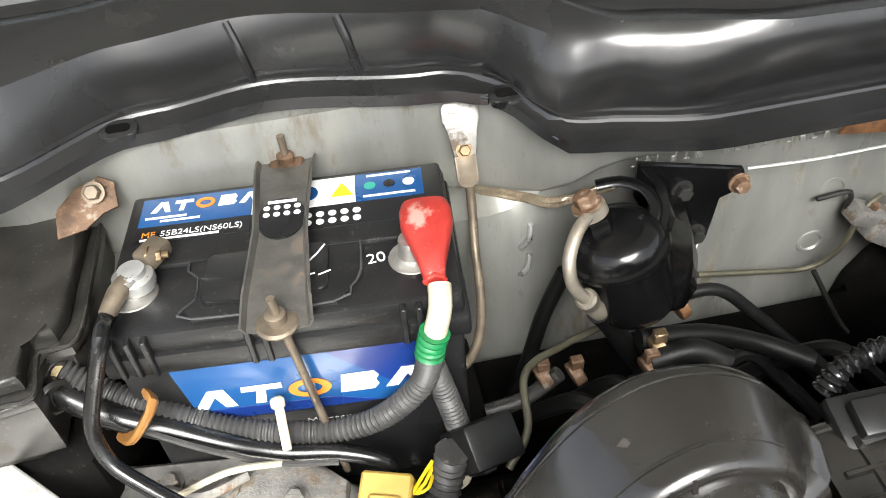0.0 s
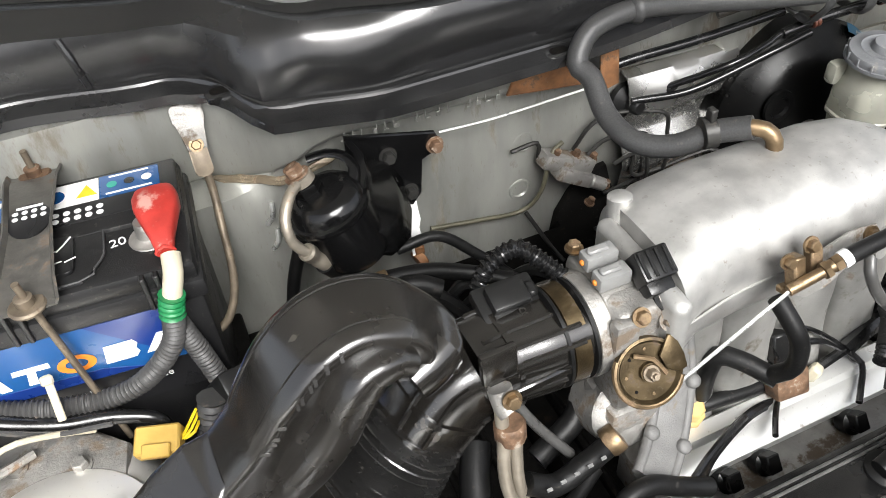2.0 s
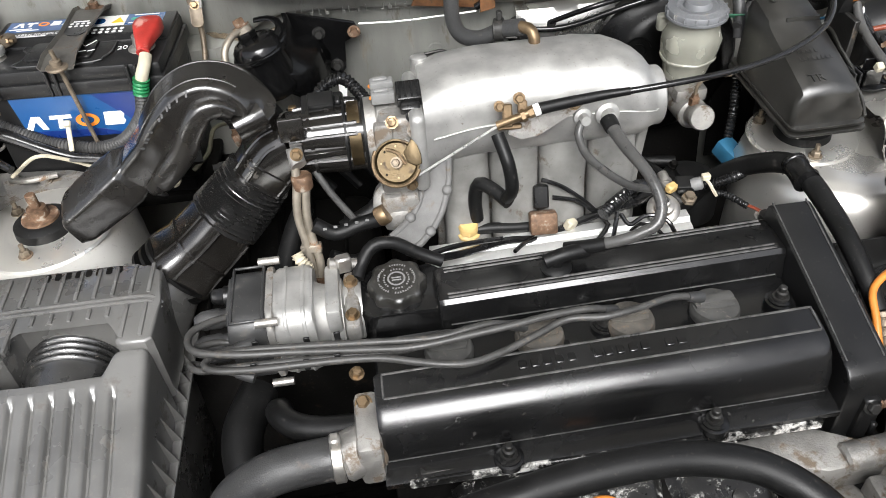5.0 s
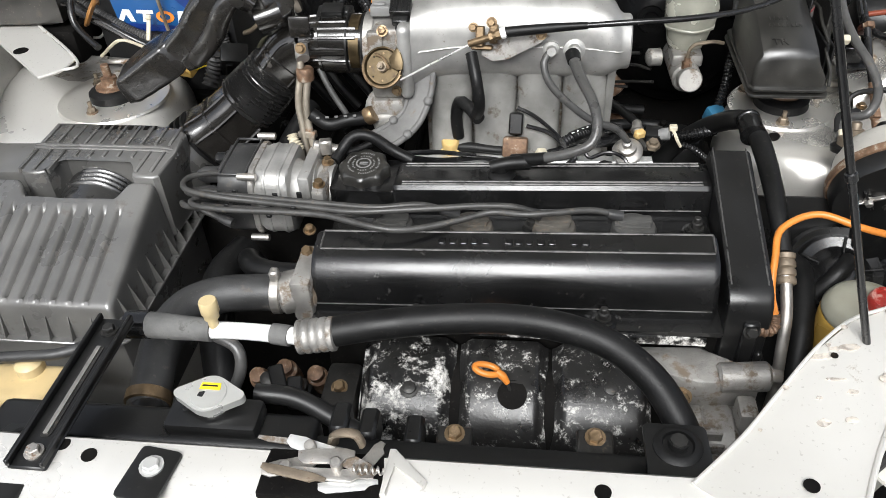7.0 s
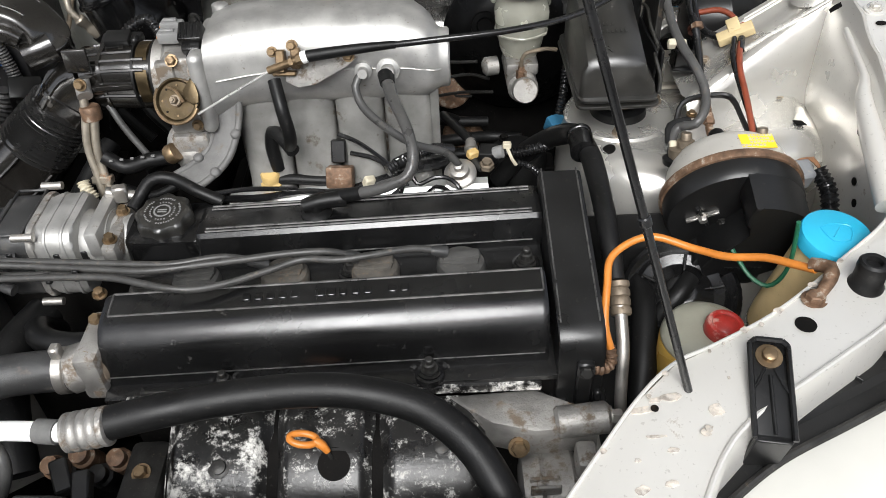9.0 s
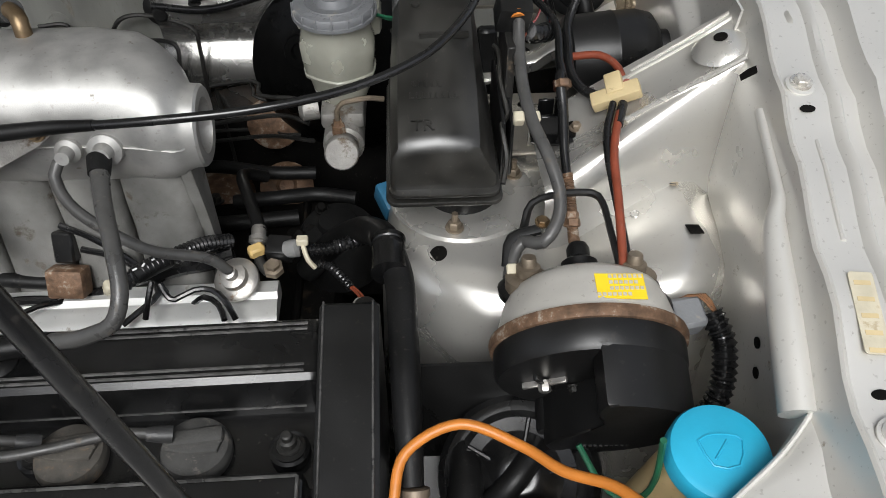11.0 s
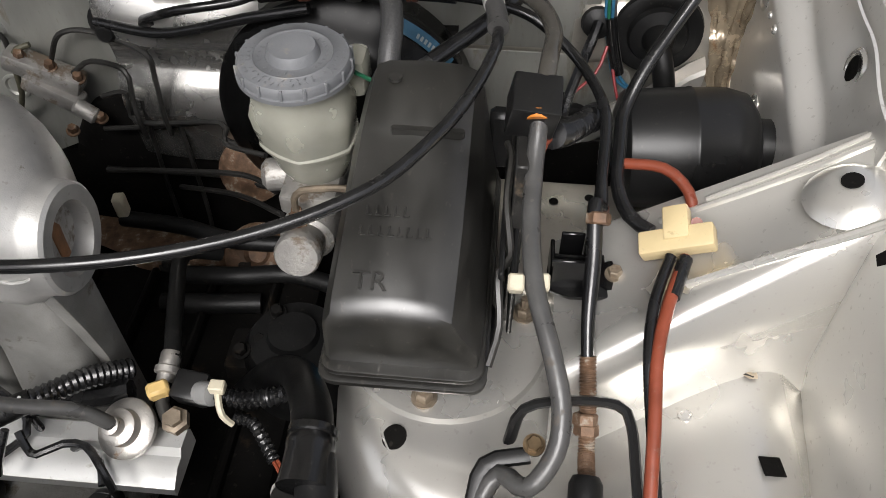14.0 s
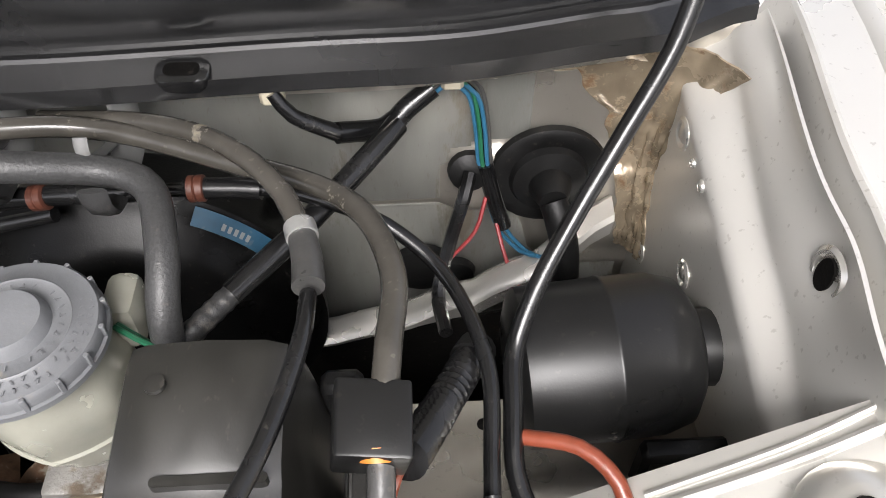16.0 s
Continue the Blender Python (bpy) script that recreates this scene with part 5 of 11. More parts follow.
# brown bracket and black box left of the battery
rb = thing("rusty_bracket", (-0.19, 0.48, 1.0), "rust-brown bracket bolted to the bulkhead", "bracket")
bm = B()
prism(bm, [(-0.026, -0.026), (-0.004, -0.022), (0.008, -0.012), (0.020, -0.010), (0.020, 0.008), (0.010, 0.014), (-0.008, 0.008), (-0.024, -0.006)], 0, 0.003, frame_on((-0.188, 0.490, 1.004), (0, -0.75, 0.65)), 0.0008)
part("plate", bm, RUST, rb)
bolt(rb, (-0.182, 0.487, 1.010), (0, -0.75, 0.65), 0.007, 0.006, BRASSROD)
fcase = thing("relay_cover", (-0.24, 0.42, 0.9), "matt black plastic electrical box beside the battery", "relay box")
RELAY = mat("dusty_lid_plastic", (0.030, 0.028, 0.025), 0.38, 0, 0.4, 25, 0.12, 700, (0.075, 0.066, 0.054), 0.3, 18, spec=0.6, speck=0.25)
LID = [(-0.46, 0.50), (-0.271, 0.520, 0.972)[:2], (-0.223, 0.513, 0.972)[:2], (-0.195, 0.513, 0.972)[:2], (-0.191, 0.503, 0.972)[:2], (-0.190, 0.445, 0.972)[:2], (-0.190, 0.395, 0.972)[:2], (-0.196, 0.379, 0.972)[:2], (-0.214, 0.377, 0.972)[:2], (-0.215, 0.366, 0.972)[:2], (-0.213, 0.340, 0.972)[:2], (-0.232, 0.337, 0.972)[:2], (-0.46, 0.325)]
MID = (-0.27, 0.43)


def inset(d):
    out = []
    for q in LID:
        v = Vector(MID) - Vector(q)
        out.append(tuple(Vector(q) + v.normalized() * d))
    return out


bm = B()
prism(bm, inset(0.004), 0.912, 0.964, None, 0.004, 2)
part("body", bm, RELAY, fcase)
bm = B()
prism(bm, LID, 0.962, 0.970, None, 0.002, 2)
part("flange", bm, RELAY, fcase)
bm = B()
prism(bm, inset(0.011), 0.968, 0.984, None, 0.006, 3)
lid_r = part("lid", bm, RELAY, fcase)
bm = B()
rim = [(q[0], q[1], 0.971) for q in inset(0.0025)[1:-1]]
tube(bm, rim, 0.0018, 8)
part("rim_bead", bm, RELAY, fcase)
for q in ((-0.214, 0.378, 0.950), (-0.215, 0.363, 0.945)):
    bm = B()
    lathe(bm, q, (0.5, -0.6, 0.2), [(0.011, -0.01), (0.012, 0.004), (0.009, 0.006), (0.008, 0.0)], 18)
    part("cable_port", bm, RELAY, fcase)
wbk = thing("wing_bracket", (-0.26, 0.30, 0.90), "bright silver pressed bracket carrying the relay box", "bracket")
bm = B()
prism(bm, [(-0.46, 0.52), (-0.4092, 0.4695), (-0.3331, 0.4150), (-0.1446, 0.2353), (-0.1493, 0.1985), (-0.1702, 0.1767), (-0.2967, 0.2908), (-0.46, 0.40)], 0.904, 0.908, None, 0.001, 1)
part("plate", bm, PAINT_OUT, wbk)
bm = B()
tube(bm, [(-0.3331, 0.4150, 0.9080), (-0.1446, 0.2353, 0.9080), (-0.1493, 0.1985, 0.9080), (-0.1702, 0.1767, 0.9080)], 0.0022, 8)
part("rolled_edge", bm, PAINT_OUT, wbk)
bm = B()
lathe(bm, (-0.2402, 0.2578, 0.9078), (0, 0, 1), [(0.011, 0), (0.010, 0.0012), (0.006, 0.0012), (0.005, 0.0006), (0.001, 0.0006)], 20)
part("hole", bm, GRIME_SHADE, wbk)
# block under the plate, coloured near-black in place of shade
bm = B()
box(bm, (-0.40, 0.335, 0.70), (-0.20, 0.50, 0.904), 0.01, 2)
part("bracket_shade_block", bm, GRIME_SHADE, wbk)
pl_ = thing("taped_lead", (-0.207, 0.374, 0.950), "short tan taped lead entering the relay box", "cable")
bm = B()
tube(bm, [(-0.216, 0.383, 0.948), (-0.209, 0.378, 0.944), (-0.200, 0.371, 0.936)], [0.0075, 0.0085, 0.007], 12)
part("lead", bm, TAN, pl_)

# gearbox mount bracket below the battery
mount = thing("mount_bracket", (-0.12, 0.32, 0.85), "dirty aluminium mount bracket with bolts below the battery", "bracket")
bm = B()
prism(bm, [(-0.235, 0.372), (-0.10, 0.350), (-0.062, 0.340), (-0.040, 0.318), (-0.045, 0.285), (-0.10, 0.268), (-0.20, 0.275), (-0.25, 0.30)], 0.822, 0.851, None, 0.006, 2)
part("plate", bm, ALU_DIRTY, mount)
for p in ((-0.166, 0.340, 0.851), (-0.126, 0.328, 0.851), (-0.078, 0.308, 0.851)):
    bolt(mount, p, (0, 0, 1), 0.008, 0.008, ALU_DIRTY)
bm = B()
tube(bm, [(-0.17, 0.335, 0.856), (-0.14, 0.320, 0.862), (-0.11, 0.332, 0.858)], 0.004, 8)
part("pipe", bm, STEEL, mount)
lbr = thing("angle_bracket", (-0.25, 0.38, 0.85), "light grey folded steel bracket", "bracket")
bm = B()
prism(bm, [(-0.30, 0.375), (-0.262, 0.368), (-0.258, 0.388), (-0.247, 0.386), (-0.245, 0.34), (-0.30, 0.335)], 0.845, 0.853, None, 0.001, 1)
part("plate", bm, STEEL, lbr)
bm = B()
tube(bm, [(-0.243, 0.335, 0.856), (-0.243, 0.372, 0.858), (-0.225, 0.385, 0.870), (-0.19, 0.383, 0.872), (-0.18, 0.384, 0.880)], 0.0022, 6)
part("wire_stay", bm, STEEL, lbr)
yc = thing("connector", (-0.015, 0.29, 0.88), "amber yellow plug connector with wires", "connector", "loom connectors")
bm = B()
box(bm, (-0.018, -0.012, -0.008), (0.018, 0.012, 0.008), 0.002, 1, pose(-0.014, 0.291, 0.868, 20, 0, -18))
box(bm, (-0.010, -0.015, 0.006), (0.012, -0.004, 0.012), 0.001, 1, pose(-0.014, 0.291, 0.868, 20, 0, -18))
part("housing", bm, YELCONN, yc)
bm = B()
for k in range(3):
    tube(bm, [(0.002 + 0.002 * k, 0.285, 0.868), (0.010 + 0.002 * k, 0.293 - 0.004 * k, 0.872), (0.020, 0.300, 0.880 - 0.006 * k)], 0.0013, 5)
part("wire", bm, YELLOW, yc)
bc = thing("connector", (0.055, 0.315, 0.87), "black plug connector block beside the intake duct", "connector", "loom connectors")
bm = B()
box(bm, (-0.020, -0.016, -0.022), (0.020, 0.016, 0.022), 0.003, 2, pose(0.056, 0.310, 0.872, 35, 12, 20))
box(bm, (-0.012, -0.019, -0.014), (-0.002, -0.012, 0.014), 0.001, 1, pose(0.056, 0.310, 0.872, 35, 12, 20))
part("housing", bm, BLACK, bc)
bm = B()
tube(bm, [(0.032, 0.315, 0.877), (0.034, 0.310, 0.863), (0.044, 0.305, 0.844), (0.036, 0.300, 0.841)], 0.0035, 8)
part("tie", bm, CREAM, bc, "cream cable tie")
bm = B()
tube(bm, [(0.034, 0.300, 0.886), (0.027, 0.295, 0.860), (0.020, 0.285, 0.842)], 0.011, 10, rib=0.003, pitch=0.007)
part("conduit", bm, CONDUIT, bc)
single("battery_tray_lip", box(B(), (-0.19, 0.338, 0.785), (0.075, 0.50, 0.799), 0.004), GRIME_SHADE, "dark steel battery tray below the battery", "tray")

# ---- intake duct, air cleaner, throttle ----


def duct(bm, pts, ws, hs, power=0.5, seg=24, step=0.006, up=(0, 0, 1), rib=0.0, pitch=0.01):
    """A moulded duct with a rounded-square section along a path."""
    path = curve_points(pts, pitch / 5 if rib else step)
    n = len(path)
    up = Vector(up)
    loops = []
    run = 0.0
    for i, p in enumerate(path):
        d = (path[min(i + 1, n - 1)] - path[max(i - 1, 0)]).normalized()
        s = d.cross(up).normalized()
        v = s.cross(d)
        if i:
            run += (p - path[i - 1]).length
        f = i / (n - 1) * (len(ws) - 1)
        k = min(int(f), len(ws) - 2)
        t = f - k
        t = t * t * (3 - 2 * t)
        w, h = ws[k] + (ws[k + 1] - ws[k]) * t, hs[k] + (hs[k + 1] - hs[k]) * t
        if rib:
            g = rib * math.cos(2 * math.pi * run / pitch)
            w, h = w + g, h + g
        lp = []
        for j in range(seg):
            a = 2 * math.pi * j / seg
            c, q = math.cos(a), math.sin(a)
            lp.append(p + s * w * math.copysign(abs(c) ** power, c) + v * h * math.copysign(abs(q) ** power, q))
        loops.append(lp)
    return rings(bm, loops)


def skin_line(pts, ws, hs, angle, power=0.5, step=0.006, up=(0, 0, 1), lift=0.0):
    """Points running along a duct's skin at one angle round its section."""
    path = curve_points(pts, step)
    n = len(path)
    out = []
    for i, p in enumerate(path):
        d = (path[min(i + 1, n - 1)] - path[max(i - 1, 0)]).normalized()
        s = d.cross(Vector(up)).normalized()
        v = s.cross(d)
        f = i / (n - 1) * (len(ws) - 1)
        k = min(int(f), len(ws) - 2)
        t = f - k
        w, h = ws[k] + (ws[k + 1] - ws[k]) * t + lift, hs[k] + (hs[k + 1] - hs[k]) * t + lift
        c, q = math.cos(radians(angle)), math.sin(radians(angle))
        out.append(p + s * w * math.copysign(abs(c) ** power, c) + v * h * math.copysign(abs(q) ** power, q))
    return out


resonator = thing("intake_resonator", (0.06, 0.2, 0.93), "glossy black moulded intake resonator with an arched neck", "intake duct")
NECK = [(0.174, 0.178, 0.985), (0.175, 0.186, 1.001), (0.159, 0.191, 1.021), (0.134, 0.193, 1.029), (0.110, 0.191, 1.023), (0.086, 0.187, 1.002), (0.066, 0.184, 0.976), (0.041, 0.182, 0.951)]
NW, NH = [0.022, 0.027, 0.030, 0.031, 0.031, 0.029, 0.027, 0.026], [0.017, 0.019, 0.021, 0.021, 0.021, 0.020, 0.019, 0.019]
bm = B()
duct(bm, NECK, NW, NH, 0.34, 56, 0.004)
neck = part("arched_neck", bm, DUCT, resonator, "", 70)
for ang in (72, 99):
    bm = B()
    tube(bm, skin_line(NECK, NW, NH, ang, 0.34)[6:-6], 0.0011, 6)
    part("mould_seam", bm, DUCT, neck)
bm = B()
CH = [(0.046, 0.183, 0.955), (0.035, 0.182, 0.947), (0.007, 0.176, 0.931), (-0.021, 0.169, 0.914), (-0.035, 0.166, 0.905), (-0.039, 0.165, 0.903)]
duct(bm, CH, [0.024, 0.030, 0.032, 0.031, 0.030, 0.026], [0.020, 0.023, 0.023, 0.022, 0.021, 0.016], 0.26, 56, 0.004)
part("chamber", bm, DUCT, resonator, "", 70)
bm = B()
duct(bm, [(0.161, 0.163, 1.017), (0.148, 0.163, 1.025), (0.131, 0.162, 1.023), (0.117, 0.160, 1.006), (0.106, 0.159, 0.985), (0.090, 0.159, 0.966), (0.070, 0.160, 0.946), (0.058, 0.162, 0.938)],
     [0.010, 0.014, 0.016, 0.016, 0.015, 0.015, 0.014, 0.009], [0.008, 0.011, 0.013, 0.013, 0.013, 0.013, 0.012, 0.008], 0.6, 20, 0.004)
part("inner_fold", bm, DUCT, resonator)
bm = B()
duct(bm, [(0.159, 0.168, 0.995), (0.173, 0.172, 0.999), (0.185, 0.178, 1.002)], [0.017, 0.018, 0.018], [0.016, 0.0165, 0.0165], 0.8, 24)
collar = part("collar", bm, DUCT, resonator, "worn collar at the joint")
# raised maker's marks on the moulding: plain bars
face = skin_line(NECK, NW, NH, 158, 0.34, 0.004)
for i in range(6):
    bm = B()
    box(bm, (-0.0016, -0.0035, -0.001), (0.0010, 0.0032, 0.0003), 0.0002, 1, frame_on(face[int(len(face) * (0.42 + 0.035 * i))], (-0.1, -0.85, 0.5)))
    part("embossed_bar", bm, DUCT, neck)
for i in range(4):
    bm = B()
    box(bm, (-0.0035, -0.0014, -0.001), (0.0032, 0.0010, 0.0003), 0.0002, 1, frame_on(face[int(len(face) * (0.68 + 0.03 * i))], (-0.35, -0.85, 0.4)))
    part("embossed_bar", bm, DUCT, neck)

intake_hose = thing("intake_hose", (0.15, 0.17, 0.9), "black plastic intake pipe with a ribbed flexible section", "intake hose")
STRAIGHT = [(0.288, 0.187, 0.956), (0.256, 0.187, 0.956), (0.232, 0.187, 0.956), (0.209, 0.186, 0.955)]
bm = B()
duct(bm, STRAIGHT, [0.033, 0.033, 0.032, 0.031], [0.033, 0.033, 0.032, 0.031], 0.62, 32)
straight = part("straight_pipe", bm, DUCT, intake_hose, "", 70)
ELBOW = [(0.213, 0.186, 0.955), (0.197, 0.187, 0.949), (0.181, 0.186, 0.936), (0.163, 0.183, 0.918)]
EW = [0.031, 0.032, 0.032, 0.031]
bm = B()
duct(bm, ELBOW, EW, EW, 0.6, 32)
elbow = part("elbow", bm, DUCT, intake_hose, "", 70)
bm = B()
duct(bm, [(0.166, 0.184, 0.921), (0.142, 0.178, 0.897), (0.118, 0.172, 0.875)], [0.034, 0.037, 0.0385], [0.034, 0.037, 0.0385], 0.95, 44, step=0.0012, rib=0.0040, pitch=0.0058)
part("bellows", bm, BELLOWS, intake_hose, "ribbed flexible bellows")
LOWER = [(0.121, 0.173, 0.878), (0.086, 0.161, 0.850), (0.056, 0.153, 0.829)]
bm = B()
duct(bm, LOWER, [0.034, 0.036, 0.041], [0.034, 0.036, 0.041], 0.5, 48)
lower = part("lower_pipe", bm, DUCT, intake_hose, "", 70)
for pp, ww, owner, angs, cut in ((STRAIGHT, [0.033, 0.033, 0.032, 0.031], straight, (150, 120, 95, 60, 185), 1), (ELBOW, EW, elbow, (205, 150, 100), 1), (LOWER, [0.036, 0.037, 0.041], lower, (215, 165, 105), 1)):
    for ang in angs:
        bm = B()
        tube(bm, skin_line(pp, ww, ww, ang, 0.6)[cut:-cut], 0.0021, 6)
        part("moulded_rib", bm, DUCT, owner)
for pp, k, r, owner in ((STRAIGHT, 2, 0.0335, straight), (ELBOW, 0, 0.0335, elbow), (ELBOW, 2, 0.034, elbow), (LOWER, 0, 0.0378, lower), (LOWER, 1, 0.039, lower)):
    bm = B()
    a, c = Vector(pp[k]), Vector(pp[k + 1])
    d = (c - a).normalized() * 0.0018
    duct(bm, [a - d, a, a + d], [r, r, r], [r, r, r], 0.6, 32, 0.002)
    part("moulded_ring", bm, DUCT, owner)
bm = B()
ca, cb = Vector((0.060, 0.154, 0.832)), Vector((0.036, 0.147, 0.815))
for k in range(3):
    lathe(bm, ca + (cb - ca) * (k * 0.36), cb - ca, [(0.040, 0), (0.046, 0.001), (0.046, 0.005), (0.040, 0.006)], 40)
part("cuff", bm, RUBBER, intake_hose, "ridged rubber cuff at the air cleaner")
bm = B()
box(bm, (-0.013, -0.012, -0.003), (0.013, 0.014, 0.003), 0.002, 2, frame_on((0.215, 0.154, 0.992), (0.05, -1.0, 0.12)))
boss = part("boss", bm, DUCT, straight)
bm = B()
box(bm, (-0.030, -0.004, -0.006), (0.026, 0.004, 0.004), 0.002, 1, frame_on((0.245, 0.153, 0.960), (0.05, -0.8, 0.2)))
part("drip_lip", bm, DUCT, straight)
bm = B()
m_s = frame_on((0.248, 0.205, 0.987), (0.0, -0.25, 0.95), (0, 1, 0.2))
box(bm, (-0.024, -0.016, -0.008), (0.022, 0.016, 0.004), 0.003, 2, m_s)
box(bm, (-0.016, -0.010, 0.003), (0.012, 0.010, 0.012), 0.002, 2, m_s)
box(bm, (0.012, -0.006, 0.003), (0.020, 0.006, 0.009), 0.002, 1, m_s)
part("sensor_housing", bm, BLACK, straight, "black clip-in sensor housing")
words("letter_mark", "B", 0.012, frame_on((0.248, 0.185, 0.987), (0.0, -0.35, 0.95), (0, 1, 0.2)), DUCT, straight, 0.0006)
# hose clamp at the throttle
bm = B()
lathe(bm, (0.272, 0.187, 0.957), (1, 0, 0), [(0.033, 0), (0.0365, 0.0005), (0.0365, 0.013), (0.033, 0.0135)], 36)
part("clamp", bm, BRONZE, intake_hose, "tarnished steel band clamp")
for x in (0.267, 0.287):
    bm = B()
    lathe(bm, (x, 0.187, 0.957), (1, 0, 0), [(0.033, 0), (0.038, 0.001), (0.038, 0.0035), (0.033, 0.0045)], 36)
    part("rubber_lip", bm, RUBBER, intake_hose)

airbox = thing("air_cleaner", (-0.03, 0.0, 0.8), "dusty black air cleaner box with a ribbed lid", "air cleaner")
bm = B()
prism(bm, [(-0.132, 0.128), (0.002, 0.124), (0.040, 0.121), (0.055, 0.108), (0.059, 0.060), (0.057, 0.011), (0.051, 0.006), (0.028, 0.007), (0.021, 0.013), (0.018, 0.034), (0.012, 0.041), (-0.078, 0.043), (-0.086, 0.036), (-0.090, 0.014), (-0.096, 0.010), (-0.118, 0.010), (-0.124, 0.016), (-0.132, 0.060)], 0.775, 0.868, None, 0.004, 3)
lid = part("lid", bm, AIRBOX, airbox)
bm = B()
box(bm, (-0.215, 0.035, 0.70), (-0.130, 0.126, 0.850), 0.006, 2)
part("lid_shoulder", bm, AIRBOX, airbox)
for y, r in ((0.071, 0.0024), (0.064, 0.0020)):
    bm = B()
    tube(bm, [(-0.131, y, 0.8684), (0.0, y, 0.8684), (0.048, y - 0.002, 0.8680), (0.0585, y - 0.006, 0.860)], r, 8)
    part("bead", bm, AIRBOX, lid)
for i in range(10):
    x = -0.124 + i * 0.0188
    spans = [(0.076, 0.120)] + ([(0.046, 0.060)] if -0.084 < x < 0.016 else [(0.014, 0.060)])
    for y0, y1 in spans:
        bm = B()
        box(bm, (x - 0.0022, y0, 0.862), (x + 0.0022, y1, 0.8702), 0.0012, 2)
        part("rib", bm, AIRBOX, lid)
for i in range(8):
    x = -0.070 + i * 0.0108
    bm = B()
    prism(bm, rounded(x, x + 0.0062, 0.1120, 0.1225, 0.0018, 2), 0.8678, 0.8686)
    part("vent_slot", bm, GRIME_SHADE, lid)
# sloped front lid with moulded grooves
GROOVES = [0.0212 - 0.0192 * k for k in range(12)]


def lid_z(y):
    return 0.8495 + (y + 0.024) * 0.337


def groove(x, y, y_rear):
    u = min(abs(x - g) for g in GROOVES) / 0.0046
    if u >= 1:
        return 0.0
    side = min(1.0, (1 - u) * 1.9)
    reach = min(1.0, max(0.0, (min(y_rear, -0.019) - 0.011 - y) / 0.005), max(0.0, (y + 0.1500) / 0.005))
    return 0.0065 * side * side * (3 - 2 * side) * reach


bm = B()
grid = []
for i in range(205):
    x = -0.200 + i * 0.0012
    yr = lerp_at(x, [(-0.124, 0.004), (-0.104, -0.018), (-0.05, -0.0195), (0.008, -0.0185), (0.024, 0.004), (0.05, 0.004)])
    ys = [yr - 0.0025] + [yr - 0.0025 - (yr - 0.0025 + 0.1505) * k / 34 for k in range(1, 35)]
    row = [(x, yr + 0.002, lid_z(yr) - 0.045), (x, yr + 0.0008, lid_z(yr) - 0.004), (x, yr - 0.0006, lid_z(yr) - 0.0008)]
    row += [(x, y, lid_z(y) - groove(x, y, yr)) for y in ys]
    row += [(x, -0.1535, lid_z(-0.1535) - 0.0012), (x, -0.1558, lid_z(-0.1558) - 0.0045), (x, -0.1572, 0.790), (x, -0.160, 0.760)]
    grid.append(row)
for dx, dz in ((0.0022, 0.0006), (0.0040, 0.0026), (0.0050, 0.0060), (0.0056, 0.0120)):
    grid.append([(0.0448 + dx, y, max(0.758, z - dz)) for _, y, z in row])
grid.append([(0.0530, y, 0.758) for _, y, z in row])
sheet(bm, grid, 0.0015)
front_half = part("front_lid", bm, AIRBOX, airbox, "", 60)
bm = B()
box(bm, (-0.205, -0.158, 0.60), (0.050, 0.126, 0.762), 0.004, 2)
body = part("body", bm, AIRBOX, airbox)
bm = B()
prism(bm, [(-0.21, -0.170), (0.050, -0.170), (0.062, -0.160), (0.066, 0.118), (-0.21, 0.128)], 0.7575, 0.7615, None, 0.001, 1)
part("clamp_flange", bm, AIRBOX, body)
M_FIN = Matrix(((1, 0, 0, 0), (0, 0, 1, 0), (0, 1, 0, 0), (0, 0, 0, 1)))
for i in range(9):
    y = -0.140 + i * 0.0255
    bm = B()
    prism(bm, [(0.050, 0.760), (0.050, 0.806), (0.0525, 0.803), (0.0635, 0.762)], y, y + 0.0014, M_FIN)
    part("side_fin", bm, AIRBOX, body)
for i in range(8):
    x = -0.165 + i * 0.027
    bm = B()
    prism(bm, [(-0.157, 0.760), (-0.157, 0.793), (-0.160, 0.790), (-0.168, 0.762)], x, x + 0.0014, Matrix(((0, 0, 1, 0), (1, 0, 0, 0), (0, 1, 0, 0), (0, 0, 0, 1))))
    part("front_fin", bm, AIRBOX, body)
bm = B()
duct(bm, [(0.006, 0.085, 0.780), (0.022, 0.116, 0.803), (0.036, 0.147, 0.818)], [0.047, 0.046, 0.043], [0.040, 0.043, 0.043], 0.8, 36)
part("outlet_neck", bm, AIRBOX, airbox, "", 60)
snork = thing("air_bellows", (-0.04, 0.02, 0.83), "ribbed black rubber intake bellows in the air cleaner", "bellows")
bm = B()
prof = [(0.03, 0.0), (0.0465, 0.001)]
for k in range(5):
    prof += [(0.0465, 0.002 + k * 0.0075), (0.0495, 0.0035 + k * 0.0075), (0.0503, 0.0050 + k * 0.0075), (0.0495, 0.0065 + k * 0.0075), (0.0465, 0.008 + k * 0.0075)]
prof += [(0.045, 0.042), (0.0452, 0.066), (0.043, 0.069), (0.02, 0.070)]
lathe(bm, (-0.040, 0.054, 0.808), (0, -1, -0.10), prof, 56)
part("bellows", bm, BELLOWS, snork)
for i in range(11):
    bm = B()
    box(bm, (-0.098 + i * 0.0078, -0.0265, lid_z(-0.0265) - 0.0006), (-0.0932 + i * 0.0078, -0.0215, lid_z(-0.0215) + 0.0002), 0.0)
    part("embossed_bar", bm, AIRBOX, front_half)

